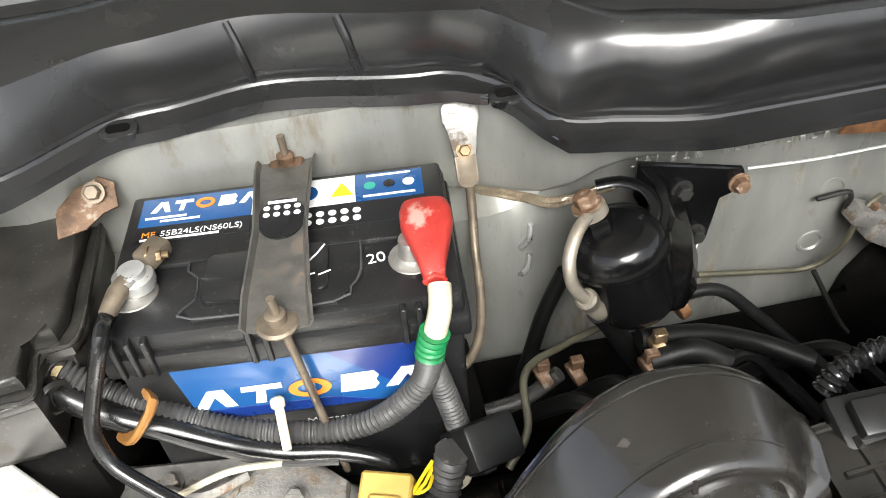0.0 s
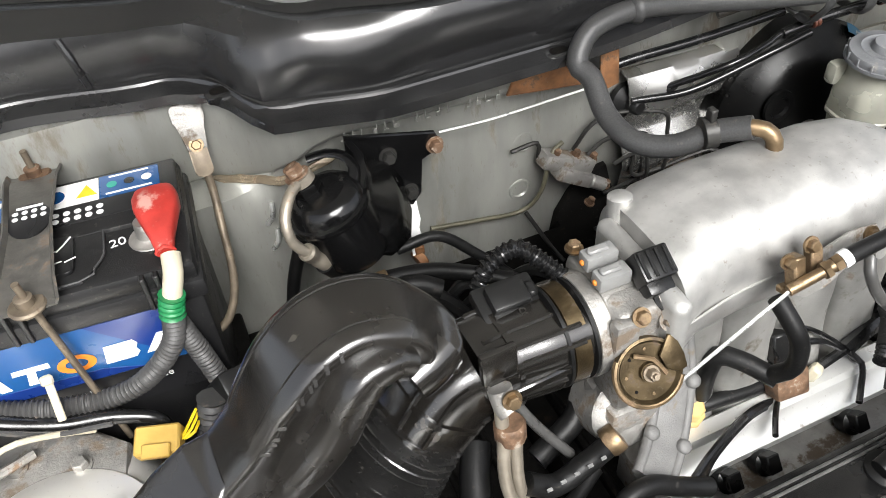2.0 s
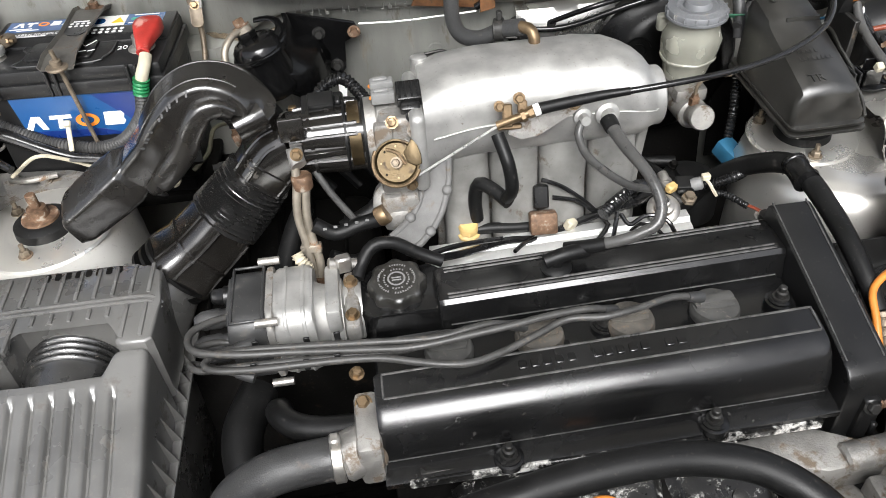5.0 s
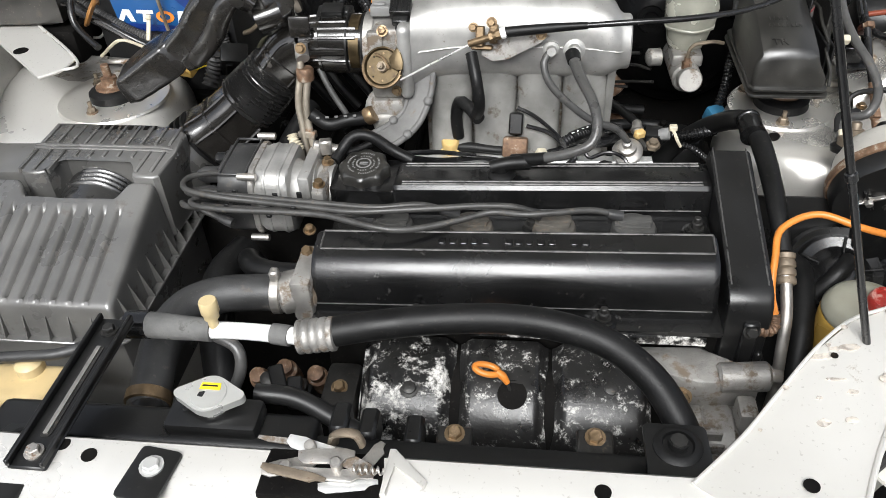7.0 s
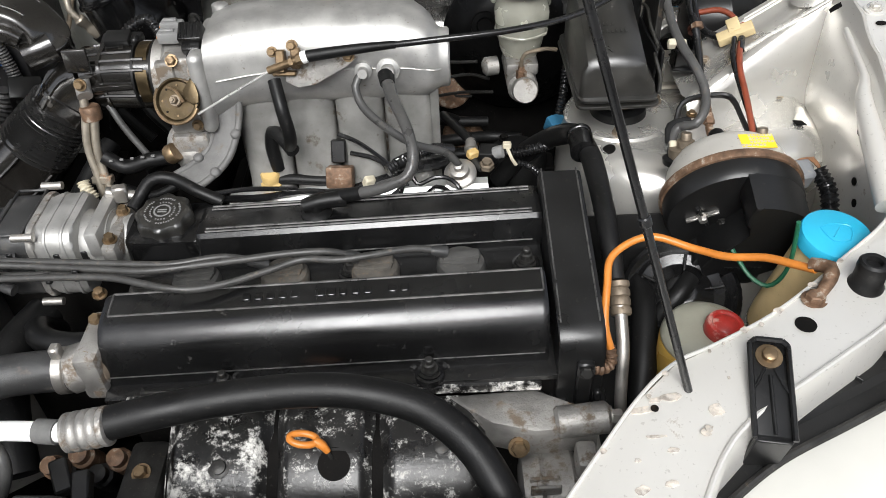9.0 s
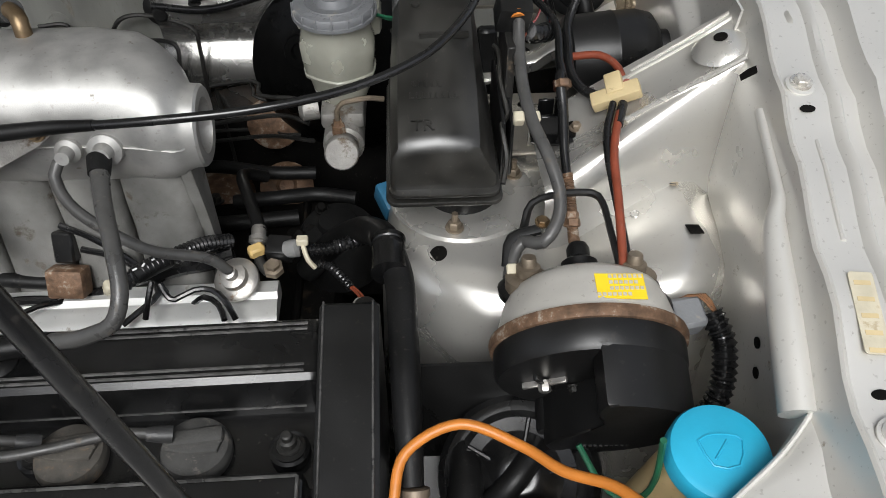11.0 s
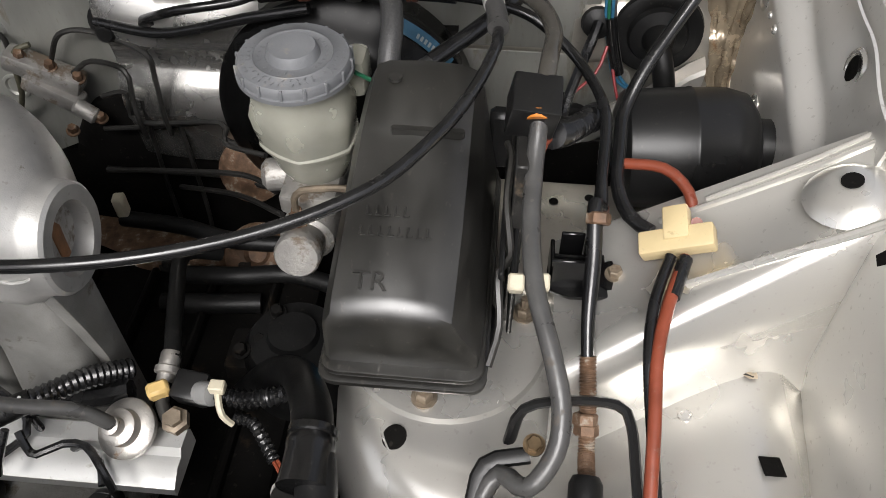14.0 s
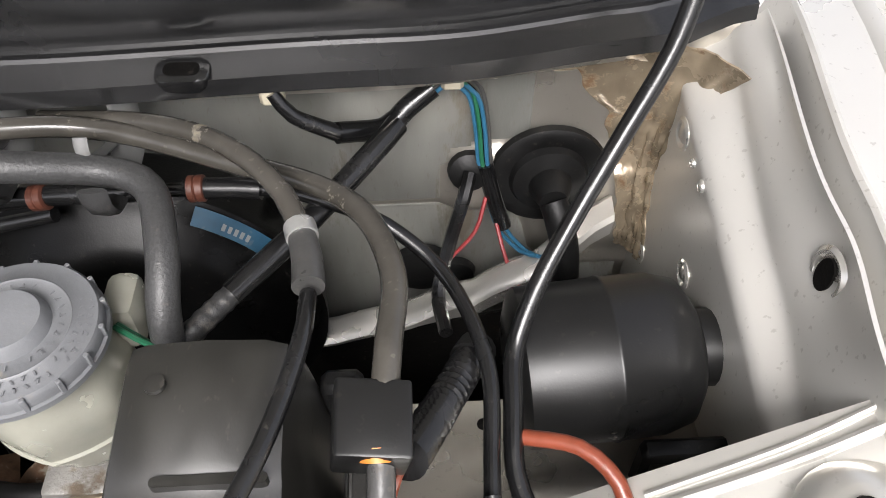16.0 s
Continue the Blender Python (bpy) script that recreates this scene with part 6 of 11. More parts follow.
# throttle body
throttle = thing("throttle_unit", (0.32, 0.18, 0.96), "cast aluminium throttle body with sensors and cable wheel", "throttle body")
bm = B()
lathe(bm, (0.290, 0.187, 0.957), (1, 0, 0), [(0.033, 0), (0.039, 0.001), (0.039, 0.012), (0.037, 0.014), (0.037, 0.048)], 36)
box(bm, (0.300, 0.138, 0.905), (0.338, 0.175, 0.950), 0.006, 2)
box(bm, (0.302, 0.150, 0.935), (0.340, 0.226, 0.992), 0.008, 3)
part("barrel", bm, ALU_DIRTY, throttle)
bm = B()
box(bm, (0.336, 0.136, 0.905), (0.352, 0.240, 1.000), 0.010, 3)
fl = part("flange", bm, ALU, throttle)
bm = B()
lathe(bm, (0.315, 0.160, 0.880), (0, -0.35, 0.2), [(0.028, -0.02), (0.028, 0.016), (0.022, 0.022), (0.01, 0.024)], 20)
box(bm, (0.296, 0.135, 0.855), (0.340, 0.180, 0.905), 0.008, 2)
part("idle_chamber", bm, ALU_DIRTY, throttle)
for p, ax, mt, r in (((0.318, 0.150, 0.990), (0, -0.8, 0.6), GOLD, 0.0060), ((0.340, 0.148, 0.978), (0, -0.8, 0.6), ALU_DIRTY, 0.0065), ((0.309, 0.222, 0.995), (0, 0, 1), GOLD, 0.006), ((0.332, 0.137, 0.918), (0, -1, 0.2), GOLD, 0.0055)):
    bolt(throttle, p, ax, r, 0.006, mt)
for a, b in (((0.298, 0.146, 0.955), (0.318, 0.158, 0.990)), ((0.302, 0.148, 0.930), (0.316, 0.152, 0.962))):
    bm = B()
    box(bm, a, b, 0.004, 2)
    part("cast_lug", bm, ALU_DIRTY, throttle)
wheel_axis = Vector((-0.12, -0.82, 0.56)).normalized()
wc = Vector((0.318, 0.134, 0.951))
m_c = frame_on(wc, wheel_axis)
bm = B()
lathe(bm, wc, wheel_axis, [(0.018, -0.004), (0.0245, -0.003), (0.0235, 0.0), (0.0245, 0.003), (0.0225, 0.0035), (0.0205, 0.001), (0.007, 0.001), (0.007, 0.005), (0.002, 0.005)], 40)
wheel = part("cable_wheel", bm, BRONZE, throttle, "dark bronze cable wheel")
bm = B()
rim = [m_c @ Vector((0.0245 * math.cos(radians(a)), 0.0245 * math.sin(radians(a)), 0.0015)) for a in range(150, 345, 12)]
tube(bm, rim, 0.0024, 8)
part("rim_guide", bm, GOLD, wheel, "bright brassy rim guide")
for k in range(7):
    bm = B()
    lathe(bm, m_c @ Vector((0.0165 * math.cos(k * 0.8), 0.0165 * math.sin(k * 0.8), 0.001)), wheel_axis, [(0.0013, 0), (0.0012, 0.0006), (0.0003, 0.0007)], 8)
    part("rivet", bm, GRIME_SHADE if k % 2 else GOLD, wheel)
bolt(throttle, wc + wheel_axis * 0.005, wheel_axis, 0.0052, 0.007, BRASSROD, stud=0.004)
bm = B()
helix = []
for k in range(46):
    a = k * 0.8
    helix.append(m_c @ Vector((0.004 + math.cos(a) * 0.0095, 0.016 + k * 0.00032 + math.sin(a) * 0.006, -0.008 - k * 0.0001 + 0.003 * math.sin(a))))
tube(bm, helix, 0.0012, 6, step=0.003)
part("return_spring", bm, STEEL, throttle)
bm = B()
prism(bm, [(0.008, 0.010), (0.016, 0.024), (0.021, 0.022), (0.026, 0.008), (0.027, -0.002), (0.020, -0.004), (0.012, 0.0)], 0.003, 0.0055, m_c, 0.0008)
part("lever", bm, BRONZE, throttle)
bm = B()
tube(bm, [m_c @ Vector(p) for p in ((-0.010, 0.014, 0.004), (0.002, 0.010, 0.008), (0.010, -0.002, 0.007))], 0.0018, 6)
part("stop_arm", bm, GOLD, throttle)
# throttle position sensor and plugs
bm = B()
m_t = pose(0.338, 0.172, 1.008, 30, 0, 0) @ Matrix.Scale(0.86, 4)
box(bm, (-0.014, -0.012, -0.010), (0.016, 0.014, 0.010), 0.002, 2, m_t)
box(bm, (-0.011, -0.022, -0.014), (0.013, -0.008, 0.002), 0.003, 2, m_t)
for k in range(4):
    box(bm, (-0.012 + k * 0.0075, -0.010, 0.009), (-0.009 + k * 0.0075, 0.012, 0.0115), 0.0005, 1, m_t)
sensor = part("position_sensor", bm, BLACK, throttle, "black throttle position sensor")
bm = B()
prism(bm, circle(0, 0, 0.010, 20), -0.002, 0.002, m_t @ pose(0.004, -0.026, -0.008))
part("mount_ear", bm, BLACK, sensor)
bolt(throttle, m_t @ Vector((0.004, -0.026, -0.006)), m_t.to_3x3() @ Vector((0, 0, 1)), 0.005, 0.004, STEEL)
for dy, dz in ((0.0, 0.0), (0.017, 0.004)):
    plug = thing("connector", (0.305, 0.185 + dy, 1.01), "grey latched plug connector on the throttle sensor", "connector", "loom connectors")
    bm = B()
    box(bm, (0.300, 0.173 + dy, 0.998 + dz), (0.325, 0.186 + dy, 1.0105 + dz), 0.002, 2)
    part("housing", bm, GREYCONN, plug)
    bm = B()
    box(bm, (0.303, 0.1765 + dy, 1.010 + dz), (0.319, 0.1825 + dy, 1.0135 + dz), 0.0012, 1)
    part("latch", bm, GREYCONN, plug)
    bm = B()
    box(bm, (0.298, 0.1775 + dy, 1.002 + dz), (0.301, 0.1815 + dy, 1.006 + dz), 0.001, 1)
    part("wire_seal", bm, ORANGEWIRE, plug, "orange wire seals")
sleeve = thing("wiring_loom", (0.28, 0.23, 1.0), "black ribbed loom curving to the throttle plugs", "cable")
bm = B()
tube(bm, [(0.239, 0.235, 0.975), (0.248, 0.238, 0.990), (0.270, 0.238, 0.999), (0.284, 0.225, 0.992), (0.297, 0.205, 0.982)], 0.0065, 10, rib=0.0022, pitch=0.0045)
part("conduit", bm, CABLE, sleeve)

# ---- intake manifold ----
manifold = thing("intake_manifold", (0.48, 0.2, 0.9), "cast aluminium intake plenum with curved runners", "intake manifold")
bm = B()
loops = []
for x, cy, cz, ry, rz, pw in ((0.352, 0.200, 0.960, 0.056, 0.050, 0.55), (0.362, 0.204, 0.962, 0.056, 0.051, 0.6), (0.378, 0.210, 0.965, 0.056, 0.053, 0.7), (0.42, 0.213, 0.967, 0.057, 0.055, 0.78), (0.53, 0.213, 0.967, 0.057, 0.055, 0.78), (0.562, 0.210, 0.967, 0.055, 0.053, 0.8),
                          (0.578, 0.203, 0.966, 0.0515, 0.0505, 0.85), (0.589, 0.197, 0.965, 0.047, 0.047, 0.9), (0.597, 0.192, 0.964, 0.041, 0.042, 0.95), (0.602, 0.188, 0.963, 0.0345, 0.036, 1.0), (0.606, 0.186, 0.963, 0.0315, 0.0335, 1.0), (0.614, 0.186, 0.963, 0.031, 0.033, 1.0), (0.616, 0.186, 0.963, 0.029, 0.031, 1.0), (0.616, 0.186, 0.963, 0.0205, 0.023, 1.0), (0.604, 0.186, 0.963, 0.0190, 0.0215, 1.0)):
    lp = []
    for j in range(36):
        a = 2 * math.pi * j / 36
        c, q = math.cos(a), math.sin(a)
        lp.append((x, cy + ry * math.copysign(abs(c) ** pw, c), cz + rz * math.copysign(abs(q) ** pw, q)))
    loops.append(lp)
rings(bm, loops)
plenum = part("plenum", bm, ALU, manifold)
bm = B()
cyl(bm, (0.603, 0.186, 0.963), (0.6055, 0.186, 0.963), 0.0192, seg=24)
plug_ = part("end_plug", bm, ALU_DIRTY, plenum, "rust-stained core plug")
bm = B()
prism(bm, [(-0.004, -0.018), (0.004, -0.017), (0.006, 0.004), (0.001, 0.013), (-0.003, 0.002)], 0, 0.0008, frame_on((0.6056, 0.186, 0.963), (1, 0, 0)))
part("rust_run", bm, RUSTPAINT, plug_, "orange rust streak")
bm = B()
tube(bm, [(0.360, 0.148, 0.964), (0.42, 0.1555, 0.968), (0.53, 0.1555, 0.968), (0.575, 0.1525, 0.967), (0.598, 0.1505, 0.965), (0.6055, 0.1545, 0.964)], 0.0010, 6)
part("casting_line", bm, ALU, plenum)
bm = B()
lathe(bm, (0.484, 0.225, 1.003), (0, 0.1, 1), [(0.015, 0), (0.0145, 0.008), (0.012, 0.012), (0.008, 0.013)], 20)
part("hose_boss", bm, ALU, plenum)
bm = B()
cyl(bm, (0.395, 0.232, 0.998), (0.445, 0.232, 1.002), 0.013, seg=20, bevel=0.003)
box(bm, (0.358, 0.220, 0.985), (0.40, 0.245, 1.004), 0.006, 2)
part("air_valve", bm, ALU, plenum)
bm = B()
lathe(bm, (0.357, 0.236, 0.985), (0, 0.15, 1), [(0.010, 0), (0.0095, 0.028), (0.007, 0.030)], 16)
part("stud_boss", bm, ALU, plenum)
for x, r in ((0.521, 0.0075), (0.548, 0.010)):
    bm = B()
    lathe(bm, (x, 0.1525, 0.967), (0, -0.9, 0.2), [(r * 1.35, -0.004), (r * 1.3, 0.002), (r * 0.8, 0.004), (r * 0.7, 0.014)], 18)
    part("nipple", bm, ALU, plenum)
for k, x in enumerate((0.395, 0.452, 0.509, 0.566)):
    bm = B()
    duct(bm, [(x, 0.190, 0.940), (x, 0.184, 0.905), (x, 0.180, 0.870), (x, 0.174, 0.835), (x, 0.165, 0.790)], [0.028, 0.028, 0.027, 0.027, 0.028], [0.022, 0.018, 0.016, 0.016, 0.018], 0.7, 20, up=(0, -0.7, 0.7))
    part("runner", bm, ALU_DULL, manifold)
bm = B()
box(bm, (0.36, 0.190, 0.76), (0.60, 0.202, 0.93), 0.004, 2)
part("web", bm, ALU_DIRTY, manifold)
bm = B()
prism(bm, [(0.162, 0.945), (0.170, 0.915), (0.175, 0.889), (0.179, 0.863), (0.184, 0.835), (0.176, 0.800), (0.176, 0.775), (0.202, 0.775), (0.202, 0.945)], 0.592, 0.6015, Matrix(((0, 0, 1, 0), (1, 0, 0, 0), (0, 1, 0, 0), (0, 0, 0, 1))), 0.002)
part("end_web", bm, ALU_DULL, manifold)
bm = B()
box(bm, (0.34, 0.085, 0.74), (0.62, 0.175, 0.785), 0.004, 2)
part("port_flange", bm, ALU_DIRTY, manifold)
# curved cast air passage beside the oil cap
bm = B()
PASS = [(0.359, 0.172, 0.958), (0.362, 0.164, 0.929), (0.359, 0.152, 0.905), (0.348, 0.136, 0.880), (0.331, 0.118, 0.869), (0.310, 0.100, 0.864)]
duct(bm, PASS, [0.0135] * 6, [0.006] * 6, 0.5, 16, up=(0, -0.6, 0.8))
arm = part("air_passage", bm, CASTGREY, manifold)
for ang in (12, 168):
    bm = B()
    tube(bm, skin_line(PASS, [0.0135] * 6, [0.006] * 6, ang, 0.5, up=(0, -0.6, 0.8)), 0.0042, 10)
    part("side_rail", bm, CASTGREY, arm)
    edge = skin_line(PASS, [0.0135] * 6, [0.006] * 6, ang, 0.5, up=(0, -0.6, 0.8))
    for q in (0.45, 0.78):
        bm = B()
        lathe(bm, edge[int(len(edge) * q)] + Vector((0, -0.002, 0.002)), (0, -0.6, 0.8), [(0.006, 0), (0.0055, 0.003), (0.004, 0.0045), (0.001, 0.005)], 14)
        part("cast_lug", bm, CASTGREY, arm)
# throttle cable bracket on the plenum
bracket = thing("cable_bracket", (0.46, 0.14, 0.99), "zinc bracket holding the throttle cable end", "bracket")
m_k = frame_on((0.462, 0.1440, 0.976), (-0.05, -0.93, 0.38))
bm = B()
prism(bm, [(-0.024, -0.012), (-0.010, -0.019), (0.008, -0.016), (0.046, 0.004), (0.056, 0.012), (0.052, 0.020), (0.030, 0.021), (-0.022, 0.006)], 0, 0.0025, m_k, 0.0006)
part("plate", bm, ALU_DIRTY, bracket)
bm = B()
box(bm, (-0.036, -0.006, 0.002), (-0.010, 0.000, 0.010), 0.0015, 1, m_k)
box(bm, (-0.030, -0.002, 0.004), (-0.020, 0.022, 0.016), 0.0015, 1, m_k)
box(bm, (-0.014, 0.002, 0.004), (-0.004, 0.024, 0.014), 0.0015, 1, m_k)
part("fork", bm, GOLD, bracket)
for q, r in (((-0.033, 0.020, 0.012), 0.0050), ((-0.012, 0.026, 0.010), 0.0055), ((0.046, 0.014, 0.0025), 0.0058)):
    bolt(bracket, m_k @ Vector(q), m_k.to_3x3() @ Vector((0, 0, 1)), r, 0.006, GOLD)

cable_t = thing("throttle_cable", (0.55, 0.16, 0.99), "throttle cable with a black sleeve and bare steel end", "cable")
bm = B()
cyl(bm, (0.340, 0.124, 0.939), (0.430, 0.130, 0.986), 0.0015, seg=8)
part("inner_wire", bm, FOAMGREY, cable_t, "bright bare steel wire")
bm = B()
cyl(bm, (0.424, 0.130, 0.984), (0.449, 0.128, 0.993), 0.0042, seg=10)
cyl(bm, (0.449, 0.128, 0.993), (0.453, 0.128, 0.9945), 0.0068, seg=6)
cyl(bm, (0.453, 0.128, 0.9945), (0.457, 0.128, 0.996), 0.0050, seg=12)
cyl(bm, (0.457, 0.128, 0.996), (0.462, 0.1275, 0.998), 0.0062, seg=6)
part("adjuster", bm, GOLD, cable_t)
bm = B()
tube(bm, [(0.462, 0.1275, 0.998), (0.468, 0.1275, 1.000)], 0.0066, 10)
part("collar", bm, WHITE, cable_t, "white collar")
bm = B()
tube(bm, [(0.467, 0.1275, 0.9995), (0.490, 0.128, 1.002), (0.530, 0.128, 1.006), (0.560, 0.124, 1.010)], [0.0064, 0.0058, 0.0050, 0.0040], 12)
part("end_sleeve", bm, RUBBER, cable_t, "tapering rubber end sleeve")
bm = B()
tube(bm, [(0.5275, 0.1285, 1.0055), (0.6000, 0.1200, 1.0150), (0.6735, 0.1281, 1.0174), (0.7364, 0.1507, 1.0178), (0.7850, 0.1780, 1.0240), (0.8120, 0.2090, 1.0300), (0.8290, 0.2450, 1.0320), (0.8395, 0.2820, 1.0350), (0.8400, 0.3090, 1.0285)], 0.0034, 10, step=0.008)
part("sleeve", bm, CABLE, cable_t)
bm = B()
tube(bm, [(0.8398, 0.3130, 1.0280), (0.8385, 0.3270, 1.0280), (0.8350, 0.3419, 1.0285)], [0.0064, 0.0062, 0.0056], 14)
part("band", bm, CABLE_GREY, cable_t, "grey rubber end of the sheath")
bm = B()
tube(bm, [(0.8362, 0.3375, 1.0284), (0.8346, 0.3440, 1.0285)], 0.0066, 14)
part("tape", bm, FOAMGREY, cable_t, "whitish tape ring")
bm = B()
tube(bm, [(0.8352, 0.3415, 1.0285), (0.8270, 0.3620, 1.0285), (0.8130, 0.3800, 1.0300), (0.7930, 0.4000, 1.0270), (0.7720, 0.4150, 1.0225), (0.7450, 0.4280, 1.0170), (0.7000, 0.4400, 1.0100)], 0.0048, 12, step=0.008)
part("sheath", bm, CLEARHOSE, cable_t, "smoky grey outer sheath")

# ---- fuel rail ----
fuel_rail = thing("fuel_rail", (0.51, 0.135, 0.80), "bright aluminium fuel rail along the manifold", "fuel rail")
bm = B()
loops = []
for x in (0.345, 0.656):
    z = 0.798 + 0.02 * (x - 0.5)
    loops.append([(x, 0.114, z), (x, 0.114, z + 0.008), (x, 0.126, z + 0.015), (x, 0.133, z + 0.015), (x, 0.137, z + 0.020), (x, 0.150, z + 0.020), (x, 0.153, z + 0.016), (x, 0.153, z)])
rings(bm, loops)
part("bar", bm, ALU_BRIGHT, fuel_rail)
bm = B()
lathe(bm, (0.625, 0.146, 0.822), (-0.15, -0.45, 1), [(0.010, -0.010), (0.010, 0.006), (0.018, 0.009), (0.0195, 0.011), (0.0195, 0.015), (0.017, 0.017), (0.012, 0.018), (0.0115, 0.025), (0.0095, 0.026), (0.006, 0.0265), (0.006, 0.034), (0.004, 0.035)], 28)
part("pressure_regulator", bm, STEEL, fuel_rail, "zinc pressure regulator drum")
bm = B()
lathe(bm, (0.3935, 0.166, 0.806), (0.0, -0.30, 1), [(0.009, -0.02), (0.009, 0.0), (0.012, 0.001), (0.012, 0.006), (0.007, 0.008), (0.007, 0.012)], 6)
part("pulse_union", bm, GOLD, fuel_rail)
bm = B()
lathe(bm, (0.394, 0.1625, 0.818), (0.0, -0.30, 1), [(0.013, 0.0), (0.0155, 0.002), (0.0155, 0.005), (0.0125, 0.007), (0.0120, 0.016), (0.010, 0.018)], 8)
part("union_cap", bm, AMBERCAP, fuel_rail, "amber plastic cap")
for x in (0.397, 0.435, 0.527, 0.609):
    inj = thing("injector_plug", (x, 0.108, 0.80), "black injector plug on the fuel rail", "connector", "injector plugs")
    bm = B()
    lathe(bm, (x, 0.112, 0.789), (0, -0.75, 0.65), [(0.010, 0), (0.011, 0.003), (0.011, 0.012), (0.007, 0.014), (0.007, 0.019)], 16)
    box(bm, (-0.006, -0.004, 0.008), (0.006, 0.012, 0.020), 0.001, 1, frame_on((x, 0.108, 0.790), (0, -0.75, 0.65)))
    part("housing", bm, BLACK, inj)
sol = thing("solenoid_valve", (0.51, 0.12, 0.85), "dusty brown solenoid with a black plug", "solenoid")
bm = B()
box(bm, (-0.016, -0.010, -0.020), (0.016, 0.010, 0.006), 0.003, 2, pose(0.4805, 0.148, 0.840, -25, 0, -4))
part("body", bm, RUST, sol)
bm = B()
box(bm, (-0.009, -0.007, 0.004), (0.009, 0.007, 0.032), 0.002, 1, pose(0.4800, 0.156, 0.842, -25, 0, -4))
part("plug", bm, BLACK, sol)
rl2 = thing("wiring_loom", (0.585, 0.15, 0.86), "black ribbed loom with worn white tape crossing the runners", "cable")
bm = B()
tube(bm, [(0.540, 0.112, 0.862), (0.5576, 0.1252, 0.866), (0.5780, 0.1420, 0.864), (0.5960, 0.1620, 0.856), (0.6140, 0.1800, 0.842)], 0.0068, 14, step=0.0014, rib=0.0013, pitch=0.0040)
part("conduit", bm, CABLE, rl2)
bm = B()
tube(bm, [(0.5500, 0.1195, 0.8650), (0.5640, 0.1305, 0.8655), (0.5730, 0.1380, 0.8648)], 0.0076, 14)
part("tape", bm, RUBBER, rl2, "black tape wrap")
bm = B()
for k in range(4):
    f = k / 3
    box(bm, (-0.0022, -0.0008, 0), (0.0018, 0.0010, 0.0004), 0, 1, pose(0.552 + 0.018 * f, 0.119 + 0.015 * f, 0.8726, 0, 0, 40 + 30 * (k % 2)))
part("worn_print", bm, WHITE, rl2, "scraped white flecks")
for pts in ([(0.5653, 0.124, 0.850), (0.5700, 0.1180, 0.842), (0.5765, 0.1156, 0.839), (0.5915, 0.1228, 0.842), (0.6061, 0.1223, 0.842), (0.6180, 0.1120, 0.840), (0.6260, 0.1030, 0.826)], [(0.5600, 0.122, 0.855), (0.556, 0.112, 0.842), (0.552, 0.105, 0.828)]):
    bm = B()
    tube(bm, pts, 0.0026, 8)
    part("wire", bm, CABLE, rl2)
loom2 = thing("wiring_loom", (0.55, 0.12, 0.84), "black taped injector wiring loom with cream ties", "cable")
for pts, r in (([(0.4817, 0.1650, 0.8809), (0.5047, 0.1600, 0.8713), (0.5312, 0.1550, 0.8497), (0.5485, 0.1500, 0.8314)], 0.0026),
               ([(0.4939, 0.1600, 0.8572), (0.5222, 0.1560, 0.8503), (0.5485, 0.1500, 0.8314)], 0.0028),
               ([(0.5485, 0.1500, 0.8314), (0.5555, 0.1350, 0.8256), (0.5401, 0.1180, 0.8207), (0.5295, 0.1080, 0.8178)], 0.0028),
               ([(0.5485, 0.1500, 0.8314), (0.5723, 0.1350, 0.8073), (0.5940, 0.1320, 0.8226), (0.6084, 0.1220, 0.8226), (0.6146, 0.1080, 0.8195)], 0.0026),
               ([(0.5485, 0.1500, 0.8314), (0.5727, 0.1550, 0.8367), (0.5952, 0.1600, 0.8360), (0.6184, 0.1650, 0.8394)], 0.0075),
               ([(0.3460, 0.0900, 0.8485), (0.3843, 0.1150, 0.8295), (0.4340, 0.1350, 0.8211), (0.4760, 0.1430, 0.8127), (0.5147, 0.1480, 0.8218), (0.5485, 0.1500, 0.8314)], 0.0045),
               ([(0.4760, 0.1430, 0.8127), (0.4551, 0.1250, 0.8237), (0.4393, 0.1080, 0.8278)], 0.0026),
               ([(0.3346, 0.0880, 0.8564), (0.3767, 0.1100, 0.8462), (0.4294, 0.1330, 0.8274)], 0.0030)):
    bm = B()
    tube(bm, pts, r, 8)
    part("wire", bm, CABLE, loom2)
for p in ((0.5135, 0.1460, 0.8243),):
    bm = B()
    box(bm, (-0.007, -0.005, -0.007), (0.007, 0.005, 0.007), 0.002, 1, pose(*p, 20, 15, 30))
    part("tie", bm, CREAM, loom2, "cream cable tie")
# vacuum hoses
h1 = thing("vacuum_hose", (0.58, 0.12, 0.9), "grey rubber vacuum hose to the pressure regulator", "hose", "vacuum hoses")
bm = B()
tube(bm, [(0.521, 0.146, 0.968), (0.5125, 0.136, 0.958), (0.5235, 0.1245, 0.932), (0.5664, 0.1196, 0.8947), (0.6061, 0.1310, 0.8713), (0.6227, 0.1337, 0.8500)], 0.0046, 10)
part("hose", bm, CABLE_GREY, h1)
h2 = thing("vacuum_hose", (0.58, 0.1, 0.9), "dark grey breather hose from plenum to valve cover", "hose", "vacuum hoses")
bm = B()
tube(bm, [(0.546, 0.141, 0.966), (0.554, 0.108, 0.956), (0.568, 0.068, 0.945), (0.574, 0.042, 0.928), (0.568, 0.029, 0.913), (0.553, 0.027, 0.905), (0.530, 0.030, 0.895), (0.480, 0.0485, 0.8755)], [0.0075, 0.0066, 0.0062, 0.006, 0.006, 0.006, 0.006, 0.0066], 12)
part("hose", bm, CABLE_GREY, h2)
bm = B()
